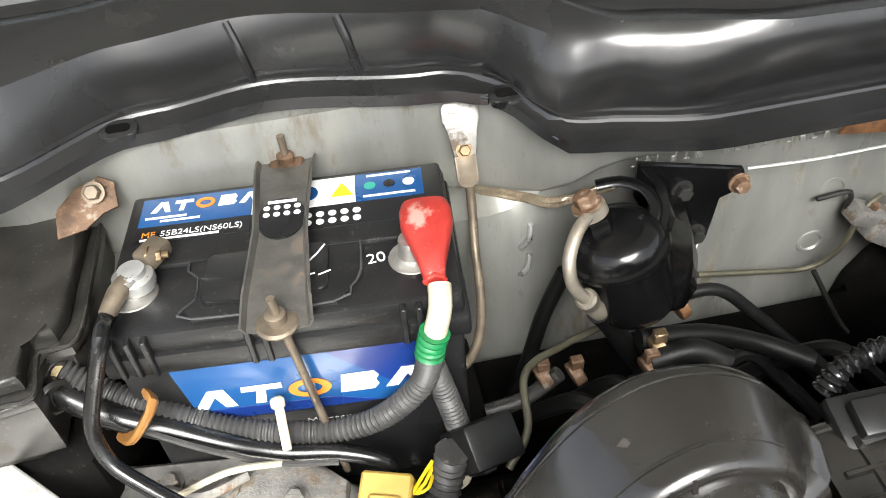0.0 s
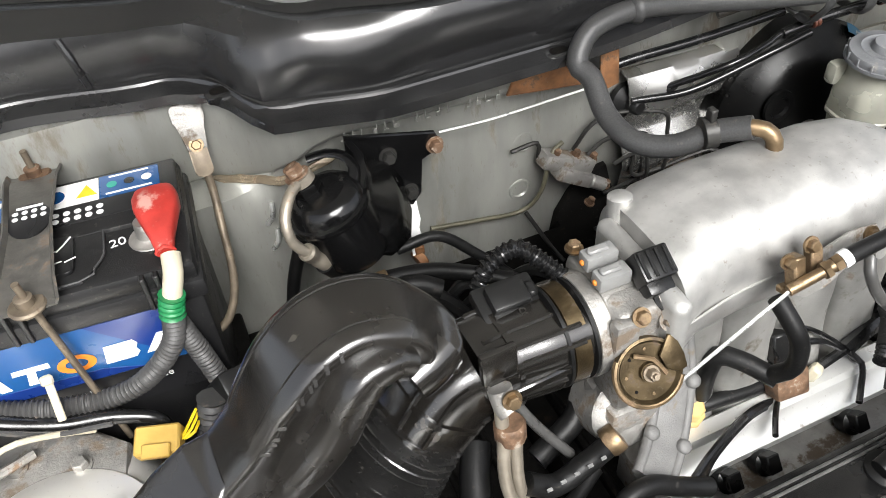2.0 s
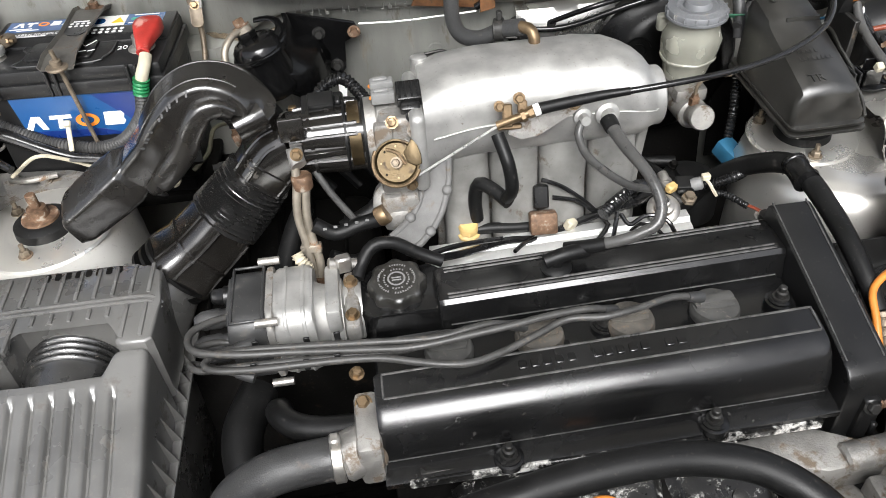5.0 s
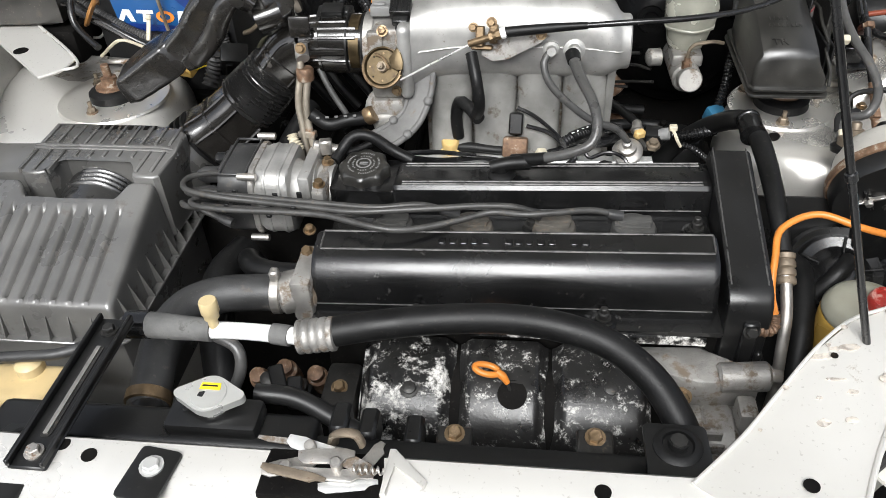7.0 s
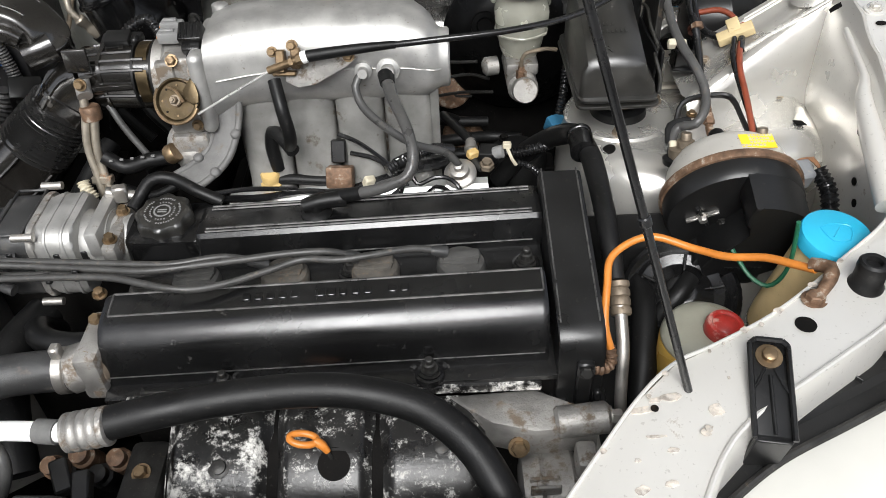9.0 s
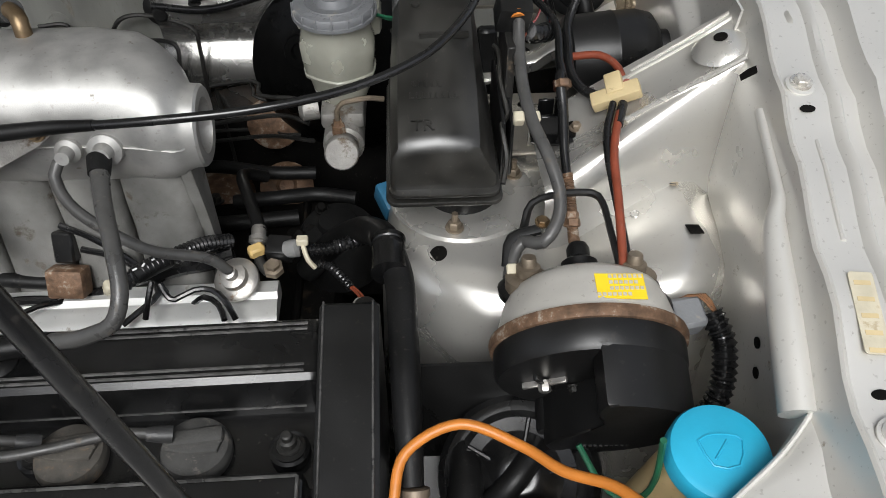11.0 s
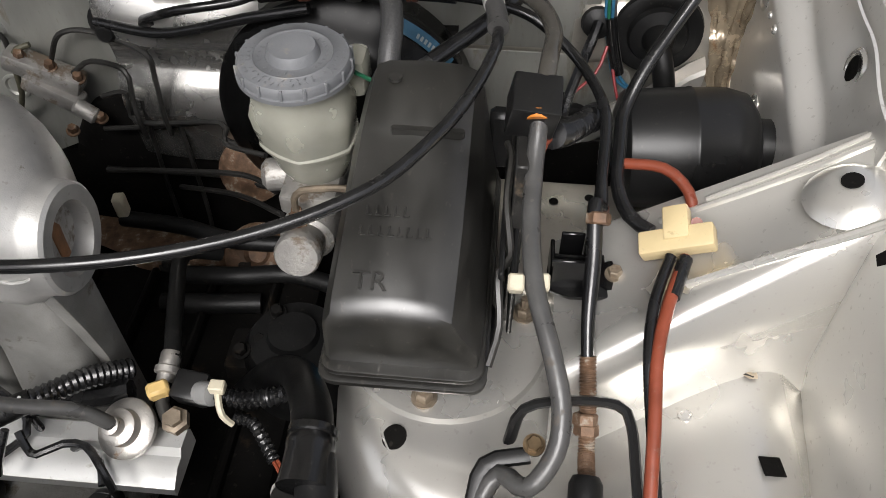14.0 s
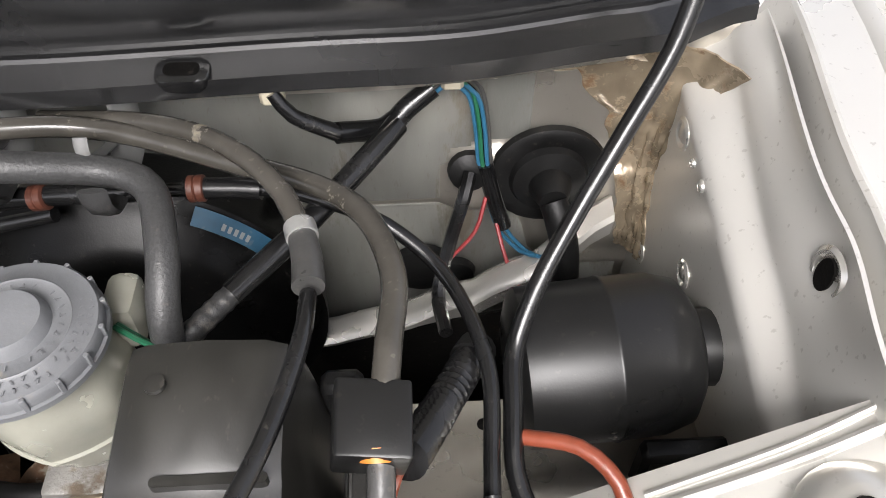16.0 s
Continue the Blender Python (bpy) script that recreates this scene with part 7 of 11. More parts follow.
tube(bm, [(0.518, 0.0335, 0.890), (0.500, 0.040, 0.883), (0.480, 0.0485, 0.8755)], [0.0072, 0.0078, 0.0082], 14)
part("end_cuff", bm, RUBBER, h2, "black rubber end cuff")
bm = B()
tube(bm, [(0.546, 0.143, 0.967), (0.548, 0.130, 0.9625)], [0.0092, 0.0082], 14)
part("end_cuff", bm, RUBBER, h2)
h3 = thing("vacuum_hose", (0.44, 0.13, 0.9), "short black rubber hose under the cable bracket", "hose", "vacuum hoses")
bm = B()
tube(bm, [(0.426, 0.138, 0.968), (0.4335, 0.116, 0.943), (0.4370, 0.114, 0.912), (0.4325, 0.124, 0.893)], 0.0072, 12)
part("hose", bm, RUBBER, h3)
h4 = thing("vacuum_hose", (0.43, 0.15, 0.86), "bent black rubber hose behind the fuel rail", "hose", "vacuum hoses")
bm = B()
tube(bm, [(0.4355, 0.122, 0.888), (0.4190, 0.146, 0.893), (0.4075, 0.158, 0.891), (0.4030, 0.160, 0.8690), (0.4050, 0.162, 0.838)], 0.008, 12)
part("hose", bm, RUBBER, h4)
h5 = thing("vacuum_hose", (0.45, 0.14, 0.82), "black hose joining the rail unions", "hose", "vacuum hoses")
bm = B()
tube(bm, [(0.4000, 0.1600, 0.8225), (0.4212, 0.1580, 0.8242), (0.4496, 0.1560, 0.8222), (0.4650, 0.1560, 0.8210)], 0.0065, 12)
part("hose", bm, RUBBER, h5)

# ---- engine: valve cover, timing cover, distributor ----
def tilt(x):
    return 0.028 * (x - 0.52)


def along(bm, section, x0, x1, inset=0.0, cap=True):
    """A bar along x from a section in y and z, with softened ends."""
    cy = sum(p[0] for p in section) / len(section)
    cz = sum(p[1] for p in section) / len(section)
    loops = []
    for x, f in ((x0, 1 - inset * 3), (x0 + 0.002, 1 - inset), (x0 + 0.006, 1.0), (x1 - 0.006, 1.0), (x1 - 0.002, 1 - inset), (x1, 1 - inset * 3)):
        loops.append([(x, cy + (y - cy) * f, cz + (z - cz) * f + tilt(x)) for y, z in section])
    return rings(bm, loops)


head = thing("cylinder_head", (0.49, -0.02, 0.6), "oily dark engine block and head under the valve cover", "engine block")
bm = B()
box(bm, (0.275, -0.125, 0.40), (0.715, 0.085, 0.782), 0.006, 2)
part("block", bm, GRIME_SHADE, head)
for x in (0.30, 0.36, 0.45, 0.53, 0.62):
    bm = B()
    box(bm, (x, -0.134, 0.770), (x + 0.05, -0.124, 0.784), 0.002, 1)
    part("head_edge", bm, DARKMETAL, head)

cover = thing("valve_cover", (0.49, -0.03, 0.79), "satin black ribbed twin-cam valve cover", "valve cover")
bm = B()
along(bm, [(-0.122, 0.786), (-0.121, 0.800), (-0.118, 0.822), (-0.110, 0.838), (-0.100, 0.848), (-0.090, 0.8515), (-0.064, 0.856), (-0.058, 0.853), (-0.053, 0.835), (-0.050, 0.790)], 0.268, 0.698, 0.02)
part("front_cam_housing", bm, COVER, cover, "", 30)
bm = B()
along(bm, [(0.000, 0.79), (0.003, 0.835), (0.009, 0.862), (0.013, 0.866), (0.058, 0.866), (0.066, 0.862), (0.074, 0.835), (0.075, 0.79)], 0.342, 0.704, 0.02)
part("rear_cam_housing", bm, COVER, cover, "", 30)
bm = B()
prism(bm, rounded(0.262, 0.350, 0.012, 0.080, 0.012), 0.79, 0.852, None, 0.004, 2)
part("filler_neck", bm, COVER, cover)
bm = B()
along(bm, [(-0.056, 0.786), (-0.056, 0.826), (0.006, 0.831), (0.006, 0.786)], 0.272, 0.702, 0.0)
part("valley", bm, COVER, cover)
bm = B()
along(bm, [(-0.138, 0.781), (-0.138, 0.787), (-0.130, 0.790), (0.083, 0.795), (0.083, 0.781)], 0.268, 0.706, 0.0)
part("flange", bm, COVER, cover)
for y, z in ((-0.0625, 0.8565), (-0.0880, 0.8520), (0.0155, 0.8663), (0.0205, 0.8663), (0.0585, 0.8663), (0.0535, 0.8663)):
    bm = B()
    x0 = 0.276 if y < 0 else 0.352
    tube(bm, [(x0, y, z + tilt(x0)), (0.5, y, z + tilt(0.5)), (0.694, y, z + tilt(0.694))], 0.0013, 6, step=0.05)
    part("bead", bm, COVER_WORN, cover)
for x in (0.276, 0.6945):
    bm = B()
    tube(bm, [(x, -0.0875, 0.8520 + tilt(x)), (x, -0.075, 0.8545 + tilt(x)), (x, -0.0625, 0.8565 + tilt(x))], 0.0012, 6)
    part("bead", bm, COVER_WORN, cover)
bm = B()
tube(bm, [(0.272, -0.1205, 0.8005 + tilt(0.272)), (0.5, -0.1205, 0.8005), (0.694, -0.1205, 0.8005 + tilt(0.694))], 0.0010, 6, step=0.05)
part("edge_line", bm, COVER_WORN, cover)
bm = B()
tube(bm, [(0.352, 0.0035, 0.8385 + tilt(0.352)), (0.5, 0.0035, 0.8385 + tilt(0.5)), (0.694, 0.0035, 0.8385 + tilt(0.694))], 0.0008, 6, step=0.05)
part("edge_line", bm, COVER_WORN, cover)
bm = B()
box(bm, (0.290, -0.1415, 0.774), (0.690, -0.1365, 0.785), 0.0015, 1)
part("crusted_edge", bm, HEATSHIELD, cover, "crusty pale corrosion along the joint")
# raised lettering of the maker: plain bars
for i, w in enumerate((0.010, 0.010, 0.010, 0.010, 0.010, 0, 0.012, 0.010, 0.009, 0.010, 0.010, 0, 0.010, 0.010)):
    if w:
        x = 0.405 + i * 0.0118
        bm = B()
        prism(bm, rounded(x, x + w * 0.8, -0.0800, -0.0700, 0.0018, 2), 0.8530 + tilt(x), 0.8553 + tilt(x), Matrix.Identity(4), 0.0005, 1)
        part("embossed_bar", bm, COVER, cover)
for p in ((0.385, -0.130, 0.788), (0.583, -0.130, 0.790), (0.684, -0.030, 0.833), (0.505, -0.022, 0.829), (0.345, 0.078, 0.79), (0.62, 0.080, 0.795)):
    z = p[2] + tilt(p[0])
    bm = B()
    lathe(bm, (p[0], p[1], z), (0, 0, 1), [(0.0145, -0.004), (0.0145, 0.003), (0.012, 0.004), (0.012, 0.006), (0.009, 0.007)], 24)
    bs = part("bolt_seat", bm, COVER, cover)
    bm = B()
    lathe(bm, (p[0], p[1], z + 0.007), (0, 0, 1), [(0.0085, 0), (0.0085, 0.002), (0.006, 0.002), (0.006, 0.008), (0.004, 0.009), (0.004, 0.014), (0.003, 0.015)], 12)
    part("nut", bm, DARKMETAL, bs)
    if p[1] < -0.1:
        bm = B()
        prism(bm, [(-0.028, 0.010), (-0.012, -0.004), (0.012, -0.004), (0.028, 0.010)], -0.003, 0.002, pose(p[0], p[1] + 0.006, z))
        part("wing", bm, COVER, cover)

cap = thing("oil_filler_cap", (0.305, 0.048, 0.855), "black scalloped oil filler cap with printed ring", "oil cap")
bm = B()
lathe(bm, (0.302, 0.047, 0.857 + tilt(0.3)), (0, -0.12, 1), [(0.026, 0), (0.0295, 0.002), (0.0295, 0.014), (0.027, 0.0175), (0.023, 0.0185), (0.001, 0.0185)], 72, wave=(8, 0.06))
part("cap", bm, FUSE, cap)
m_c = frame_on((0.302, 0.0448, 0.8757 + tilt(0.3)), (0, -0.12, 1), (0, 1, 0))
bm = B()
for k in range(44):
    if k in (5, 6, 14, 15, 23, 30, 31, 40):
        continue
    a = 2 * math.pi * k / 44
    box(bm, (-0.0009 - 0.0004 * (k % 3), -0.0007, 0), (0.0007, 0.0007, 0.0003), 0, 1, m_c @ pose(0.019 * math.cos(a), 0.019 * math.sin(a), 0, 0, 0, math.degrees(a)))
for k in range(26):
    if k in (3, 9, 10, 17, 22):
        continue
    a = 2 * math.pi * k / 26
    box(bm, (-0.0009, -0.0008, 0), (0.0006 + 0.0005 * (k % 2), 0.0008, 0.0003), 0, 1, m_c @ pose(0.013 * math.cos(a), 0.013 * math.sin(a), 0, 0, 0, math.degrees(a) + 8))
part("printed_ring", bm, GREYCONN, cap, "unreadable white circular print")
bm = B()
for r0, r1 in ((0.0075, 0.0095),):
    o, i2 = circle(0, 0, r1, 24), circle(0, 0, r0, 24)
    vo, vi = [bm.verts.new((x, y, 0.0005)) for x, y in o], [bm.verts.new((x, y, 0.0005)) for x, y in i2]
    for i in range(24):
        bm.faces.new((vo[i], vo[(i + 1) % 24], vi[(i + 1) % 24], vi[i]))
prism(bm, rounded(-0.005, 0.005, 0.0008, 0.0022, 0.0004, 1), 0, 0.0005)
prism(bm, rounded(-0.005, 0.005, -0.0024, -0.001, 0.0004, 1), 0, 0.0005)
bmesh.ops.transform(bm, matrix=m_c, verts=bm.verts)
part("printed_disc", bm, GREYCONN, cap)

# plugs and leads
PLUG_X = (0.345, 0.437, 0.530, 0.618)
for k, x in enumerate(PLUG_X):
    pb = thing("spark_plug_boot", (x, -0.023, 0.835), ("black" if k in (0, 3) else "rust-dusted") + " rubber spark plug boot on the valve cover", "plug boot", "spark plug boots")
    z = 0.834 + tilt(x)
    bm = B()
    lathe(bm, (x, -0.026, z), (0, 0, 1), [(0.0245, -0.008), (0.0252, -0.001), (0.0245, 0.003), (0.0235, 0.0045), (0.0232, 0.0060), (0.0215, 0.0072), (0.012, 0.0082), (0.002, 0.0085)], 36)
    dust = DUSTY if k in (1, 2) else DUSTGREY
    body = part("boot", bm, dust, pb)
    bm = B()
    box(bm, (-0.017, -0.0065, 0.006), (0.022, 0.0065, 0.0135), 0.004, 2, pose(x - 0.002, -0.022, z, 0, 0, 6))
    prism(bm, [(-0.022, -0.004), (-0.004, -0.010), (0.016, -0.011), (0.020, 0.0), (0.016, 0.011), (-0.004, 0.009), (-0.022, 0.004)], 0.006, 0.0105, pose(x, -0.024, z, 0, 0, 6), 0.002, 2)
    part("lead_end", bm, dust, pb)
lead_pts = [
    [(0.150, -0.020, 0.822), (0.115, -0.010, 0.830), (0.092, -0.012, 0.845), (0.105, -0.030, 0.853), (0.15, -0.034, 0.856), (0.239, -0.040, 0.858), (0.300, -0.045, 0.860), (0.332, -0.026, 0.850)],
    [(0.150, 0.010, 0.835), (0.118, 0.012, 0.845), (0.096, -0.002, 0.855), (0.110, -0.018, 0.862), (0.150, -0.022, 0.865), (0.197, -0.027, 0.866), (0.265, -0.036, 0.868), (0.313, -0.042, 0.869), (0.340, -0.043, 0.870), (0.384, -0.034, 0.868), (0.422, -0.026, 0.850)],
    [(0.150, 0.040, 0.850), (0.120, 0.030, 0.860), (0.095, 0.010, 0.866), (0.100, -0.016, 0.868), (0.140, -0.028, 0.867), (0.196, -0.032, 0.864), (0.264, -0.043, 0.866), (0.311, -0.050, 0.868), (0.368, -0.046, 0.870), (0.408, -0.042, 0.871), (0.449, -0.035, 0.870), (0.487, -0.030, 0.866), (0.514, -0.024, 0.851)],
    [(0.155, 0.000, 0.850), (0.118, -0.014, 0.856), (0.112, -0.034, 0.860), (0.150, -0.044, 0.861), (0.234, -0.050, 0.864), (0.277, -0.056, 0.866), (0.309, -0.066, 0.866), (0.335, -0.074, 0.866), (0.361, -0.075, 0.864), (0.391, -0.066, 0.862), (0.429, -0.050, 0.862), (0.461, -0.038, 0.864), (0.497, -0.043, 0.866), (0.530, -0.038, 0.866), (0.571, -0.026, 0.862), (0.604, -0.022, 0.852)]]
for k, pts in enumerate(lead_pts):
    ld = thing("ignition_lead", pts[4], "dusty grey ignition lead across the valve cover", "cable", "ignition leads")
    bm = B()
    tube(bm, pts, 0.0037, 10)
    part("lead", bm, LEAD, ld)
    for q0, q1, nm in ((pts[0], pts[1], "cap_sleeve"), (pts[-1], pts[-2], "plug_sleeve")):
        q0, q1 = Vector(q0), Vector(q1)
        bm = B()
        tube(bm, [q0, q0.lerp(q1, 0.25), q0.lerp(q1, 0.5)], [0.0062, 0.0060, 0.0048], 12)
        part(nm, bm, HOSE, ld, "rubber end sleeve")
for p in ((0.208, -0.028, 0.858), (0.238, -0.030, 0.862), (0.158, -0.024, 0.858)):
    bm = B()
    box(bm, (p[0] - 0.003, p[1] - 0.020, p[2] - 0.005), (p[0] + 0.003, p[1] + 0.014, p[2] - 0.0005), 0.001, 1)
    for q in (-0.017, -0.003, 0.011):
        box(bm, (p[0] - 0.003, p[1] + q - 0.0012, p[2] - 0.002), (p[0] + 0.003, p[1] + q + 0.0012, p[2] + 0.008), 0.0006, 1)
    single("lead_clip", bm, BLACK, "black plastic clip holding the ignition leads", "clip", "lead clips")

# breather
bm = B()
lathe(bm, (0.468, 0.036, 0.862), (0, 0, 1), [(0.016, -0.006), (0.0165, 0.004), (0.013, 0.007), (0.008, 0.008), (0.008, 0.016), (0.006, 0.017)], 20)
pcv = thing("breather_valve", (0.468, 0.036, 0.86), "black breather valve in a rubber grommet", "valve")
part("grommet", bm, RUBBER, pcv)
bm = B()
tube(bm, [(0.455, 0.035, 0.875), (0.475, 0.037, 0.879), (0.500, 0.041, 0.879)], [0.0075, 0.0085, 0.009], 12)
part("elbow", bm, RUBBER, pcv)
br = thing("breather_hose", (0.31, 0.09, 0.86), "black rubber breather hose behind the oil cap", "hose", "vacuum hoses")
bm = B()
tube(bm, [(0.354, 0.085, 0.849), (0.328, 0.090, 0.861), (0.303, 0.092, 0.878), (0.282, 0.090, 0.879), (0.268, 0.080, 0.866), (0.261, 0.065, 0.858)], 0.0072, 12)
part("hose", bm, RUBBER, br)

# timing cover
tc = thing("timing_cover", (0.73, -0.03, 0.76), "black plastic timing belt cover at the engine end", "timing cover")
bm = B()
sec = [(-0.138, 0.745), (-0.139, 0.800), (-0.1385, 0.818), (-0.135, 0.830), (-0.128, 0.838), (-0.118, 0.8425), (-0.05, 0.862), (0.052, 0.8885), (0.060, 0.889), (0.065, 0.885), (0.067, 0.877), (0.068, 0.80), (0.068, 0.70)]
loops = []
cy, cz = -0.03, 0.79
for x, f in ((0.7045, 0.985), (0.7055, 0.996), (0.7075, 1.0), (0.7440, 1.0), (0.7470, 0.996), (0.7485, 0.985)):
    loops.append([(x, cy + (y - cy) * f, cz + (z - cz) * f) for y, z in sec])
rings(bm, loops)
part("upper_cover", bm, BLACK, tc, "", 30)
bm = B()
box(bm, (0.700, -0.148, 0.742), (0.756, -0.120, 0.750), 0.002, 2)
box(bm, (0.704, -0.146, 0.748), (0.716, -0.134, 0.757), 0.002, 1)
part("lower_lip", bm, BLACK, tc)
bm = B()
box(bm, (0.722, -0.145, 0.752), (0.738, -0.134, 0.812), 0.002, 1)
box(bm, (0.741, -0.144, 0.752), (0.748, -0.134, 0.770), 0.002, 1)
part("tab", bm, BLACK, tc)
bolt(tc, (0.730, -0.1435, 0.803), (0, -1, 0.35), 0.0075, 0.007, DARKMETAL)
for x in (0.7075, 0.7440):
    bm = B()
    tube(bm, [(x, y * 1.0, z + 0.0002) for y, z in sec[5:9]], 0.0009, 6, step=0.03)
    part("worn_edge", bm, COVER_WORN, tc, "rubbed grey edge")
bm = B()
lathe(bm, (0.734, 0.105, 0.832), (0, 0, 1), [(0.009, -0.03), (0.010, 0), (0.009, 0.005), (0.005, 0.006)], 16)
part("stud", bm, DARKMETAL, tc)

mt = thing("engine_mount", (0.70, -0.16, 0.74), "grey cast engine mount bracket with through bolt", "engine mount")
bm = B()
prism(bm, [(0.595, -0.135), (0.690, -0.130), (0.705, -0.150), (0.745, -0.160), (0.74, -0.178), (0.68, -0.182), (0.640, -0.170)], 0.725, 0.765, None, 0.005, 2)
part("arm", bm, ALU_DIRTY, mt)
bm = B()
cyl(bm, (0.700, -0.168, 0.758), (0.752, -0.166, 0.762), 0.0155, seg=20, bevel=0.003)
part("bush", bm, ALU_DIRTY, mt)
bolt(mt, (0.752, -0.166, 0.762), (1, 0, 0), 0.009, 0.012, STEEL)
bolt(mt, (0.665, -0.182, 0.742), (0, -0.8, 0.5), 0.009, 0.008, GOLD)
pump = thing("alternator", (0.71, -0.20, 0.68), "dirty cast aluminium alternator body with fins", "alternator")
bm = B()
lathe(bm, (0.665, -0.205, 0.690), (1, 0, 0.05), [(0.030, 0), (0.044, 0.004), (0.046, 0.02), (0.043, 0.024), (0.046, 0.028), (0.046, 0.05), (0.04, 0.056), (0.02, 0.058)], 28)
part("housing", bm, ALU_DIRTY, pump)
bm = B()
box(bm, (0.716, -0.215, 0.640), (0.736, -0.185, 0.755), 0.005, 2)
part("arm", bm, ALU_DIRTY, pump)
for k in range(5):
    bm = B()
    box(bm, (0.672, -0.252 + 0.012 * k, 0.730 - 0.004 * (2 - k) ** 2), (0.700, -0.248 + 0.012 * k, 0.742 - 0.004 * (2 - k) ** 2), 0.001, 1)
    part("fin", bm, ALU_DIRTY, pump)

# distributor
dist = thing("distributor", (0.19, 0.03, 0.8), "distributor with black cap and grey cast housing", "distributor")
sec = rounded(0.000, 0.090, 0.786, 0.876, 0.018, 5)
M_D = Matrix(((0, 0, 1, 0), (1, 0, 0, 0), (0, 1, 0, 0), (0, 0, 0, 1)))


def lump(bm, x0, x1, f, bev, s=None):
    pts = [(0.045 + (y - 0.045) * f, 0.831 + (z - 0.831) * f) for y, z in (s or sec)]
    prism(bm, pts, x0, x1, M_D, bev, 2)


bm = B()
lump(bm, 0.130, 0.171, 0.97, 0.006)
dcap = part("cap", bm, DISTCAP, dist, "dusty black distributor cap")
for a, b in (((0.1335, 0.004, 0.8735), (0.1365, 0.086, 0.8768)), ((0.1645, 0.004, 0.8735), (0.1675, 0.086, 0.8768)), ((0.1335, 0.004, 0.8735), (0.1675, 0.007, 0.8768)), ((0.1335, 0.083, 0.8735), (0.1675, 0.086, 0.8768))):
    bm = B()
    box(bm, a, b, 0.001, 1)
    part("edge_rim", bm, DISTCAP, dcap)
bm = B()
lump(bm, 0.169, 0.176, 1.03, 0.002)
part("cap_flange", bm, ALU_DIRTY, dist)
bm = B()
lump(bm, 0.176, 0.216, 0.98, 0.006)
housing = part("housing", bm, ALU, dist)
for x in (0.186, 0.204):
    bm = B()
    lump(bm, x, x + 0.004, 1.01, 0.0015)
    part("cast_rib", bm, ALU, housing)
bm = B()
lathe(bm, (0.214, 0.045, 0.831), (1, 0, 0), [(0.038, 0), (0.034, 0.006), (0.032, 0.014), (0.036, 0.018), (0.036, 0.030), (0.030, 0.032), (0.030, 0.05)], 28)
box(bm, (0.228, 0.006, 0.840), (0.243, 0.078, 0.872), 0.004, 2)
part("shaft_housing", bm, ALU, dist)
bm = B()
box(bm, (0.246, -0.005, 0.835), (0.262, 0.076, 0.861), 0.005, 2)
part("mounting_ear", bm, ALU_DIRTY, dist)
for p in ((0.254, 0.057, 0.861), (0.254, 0.009, 0.861), (0.252, -0.045, 0.835), (0.256, -0.085, 0.815)):
    bolt(dist, p, (0.1, -0.2, 1), 0.0065, 0.008, GOLD)
bm = B()
for y, z in ((0.066, 0.856),):
    lathe(bm, (0.134, y, z), (-1, 0, 0.05), [(0.010, 0), (0.011, 0.012), (0.009, 0.014), (0.008, 0.024), (0.005, 0.026)], 16)
part("tower", bm, BLACK, dcap)
for y, z, r in ((0.018, 0.838, 0.0095), (0.042, 0.850, 0.0095), (0.030, 0.812, 0.0095)):
    bm = B()
    lathe(bm, (0.134, y, z), (-1, -0.05, 0.0), [(r, 0), (r, 0.014), (r * 1.15, 0.016), (r * 1.05, 0.034), (r * 0.6, 0.042)], 16)
    part("lead_boot", bm, HOSE, dcap)
for p in ((0.1725, 0.088, 0.878), (0.1725, 0.000, 0.876), (0.1725, 0.000, 0.786)):
    bm = B()
    cyl(bm, (p[0] - 0.012, p[1], p[2]), (p[0] + 0.010, p[1], p[2]), 0.0045, seg=10)
    part("screw", bm, STEEL, dist)

# bare pipes beside the throttle and the thermostat side
pp = thing("coolant_pipe", (0.23, 0.11, 0.9), "rust-stained double steel pipe below the intake elbow", "pipe")
bm = B()
tube(bm, [(0.2125, 0.1490, 0.9624), (0.2109, 0.1401, 0.9380), (0.2061, 0.1281, 0.9041), (0.2097, 0.1181, 0.8728), (0.2116, 0.1111, 0.8504), (0.2163, 0.1030, 0.8228)], 0.0047, 14)
a1 = part("pipe", bm, PIPE, pp)
bm = B()
tube(bm, [(0.2211, 0.1417, 0.9405), (0.2157, 0.1281, 0.9023), (0.2178, 0.1181, 0.8712), (0.2215, 0.1111, 0.8484), (0.2190, 0.1049, 0.8287)], 0.0047, 14)
part("pipe", bm, PIPE, pp, "second pipe with rusty ends")
bm = B()
lathe(bm, (0.2165, 0.1415, 0.9390), (0, 0.12, 1), [(0.0105, -0.010), (0.0112, -0.008), (0.0112, 0.004), (0.0095, 0.006)], 14)
part("joint", bm, RUST, pp, "rusty brazed joint")
bm = B()
box(bm, (-0.0115, -0.006, -0.005), (0.0115, 0.006, 0.005), 0.0015, 1, pose(0.2145, 0.1172, 0.864, -14, 0, -4))
part("clip", bm, PIPE, pp, "steel clip round both pipes")
bm = B()
lathe(bm, (0.2165, 0.1045, 0.822), (0.1, 0.1, 1), [(0.008, -0.016), (0.0085, 0.0), (0.0065, 0.010)], 12)
part("foot", bm, RUST, pp, "rusty pipe foot")
bm = B()
tube(bm, [(0.214, 0.152, 0.972), (0.215, 0.146, 0.961), (0.217, 0.141, 0.957)], 0.0085, 12)
part("union", bm, ALU_DIRTY, pp)
bolt(pp, (0.217, 0.140, 0.972), (0, -0.9, 0.3), 0.006, 0.006, GOLD)
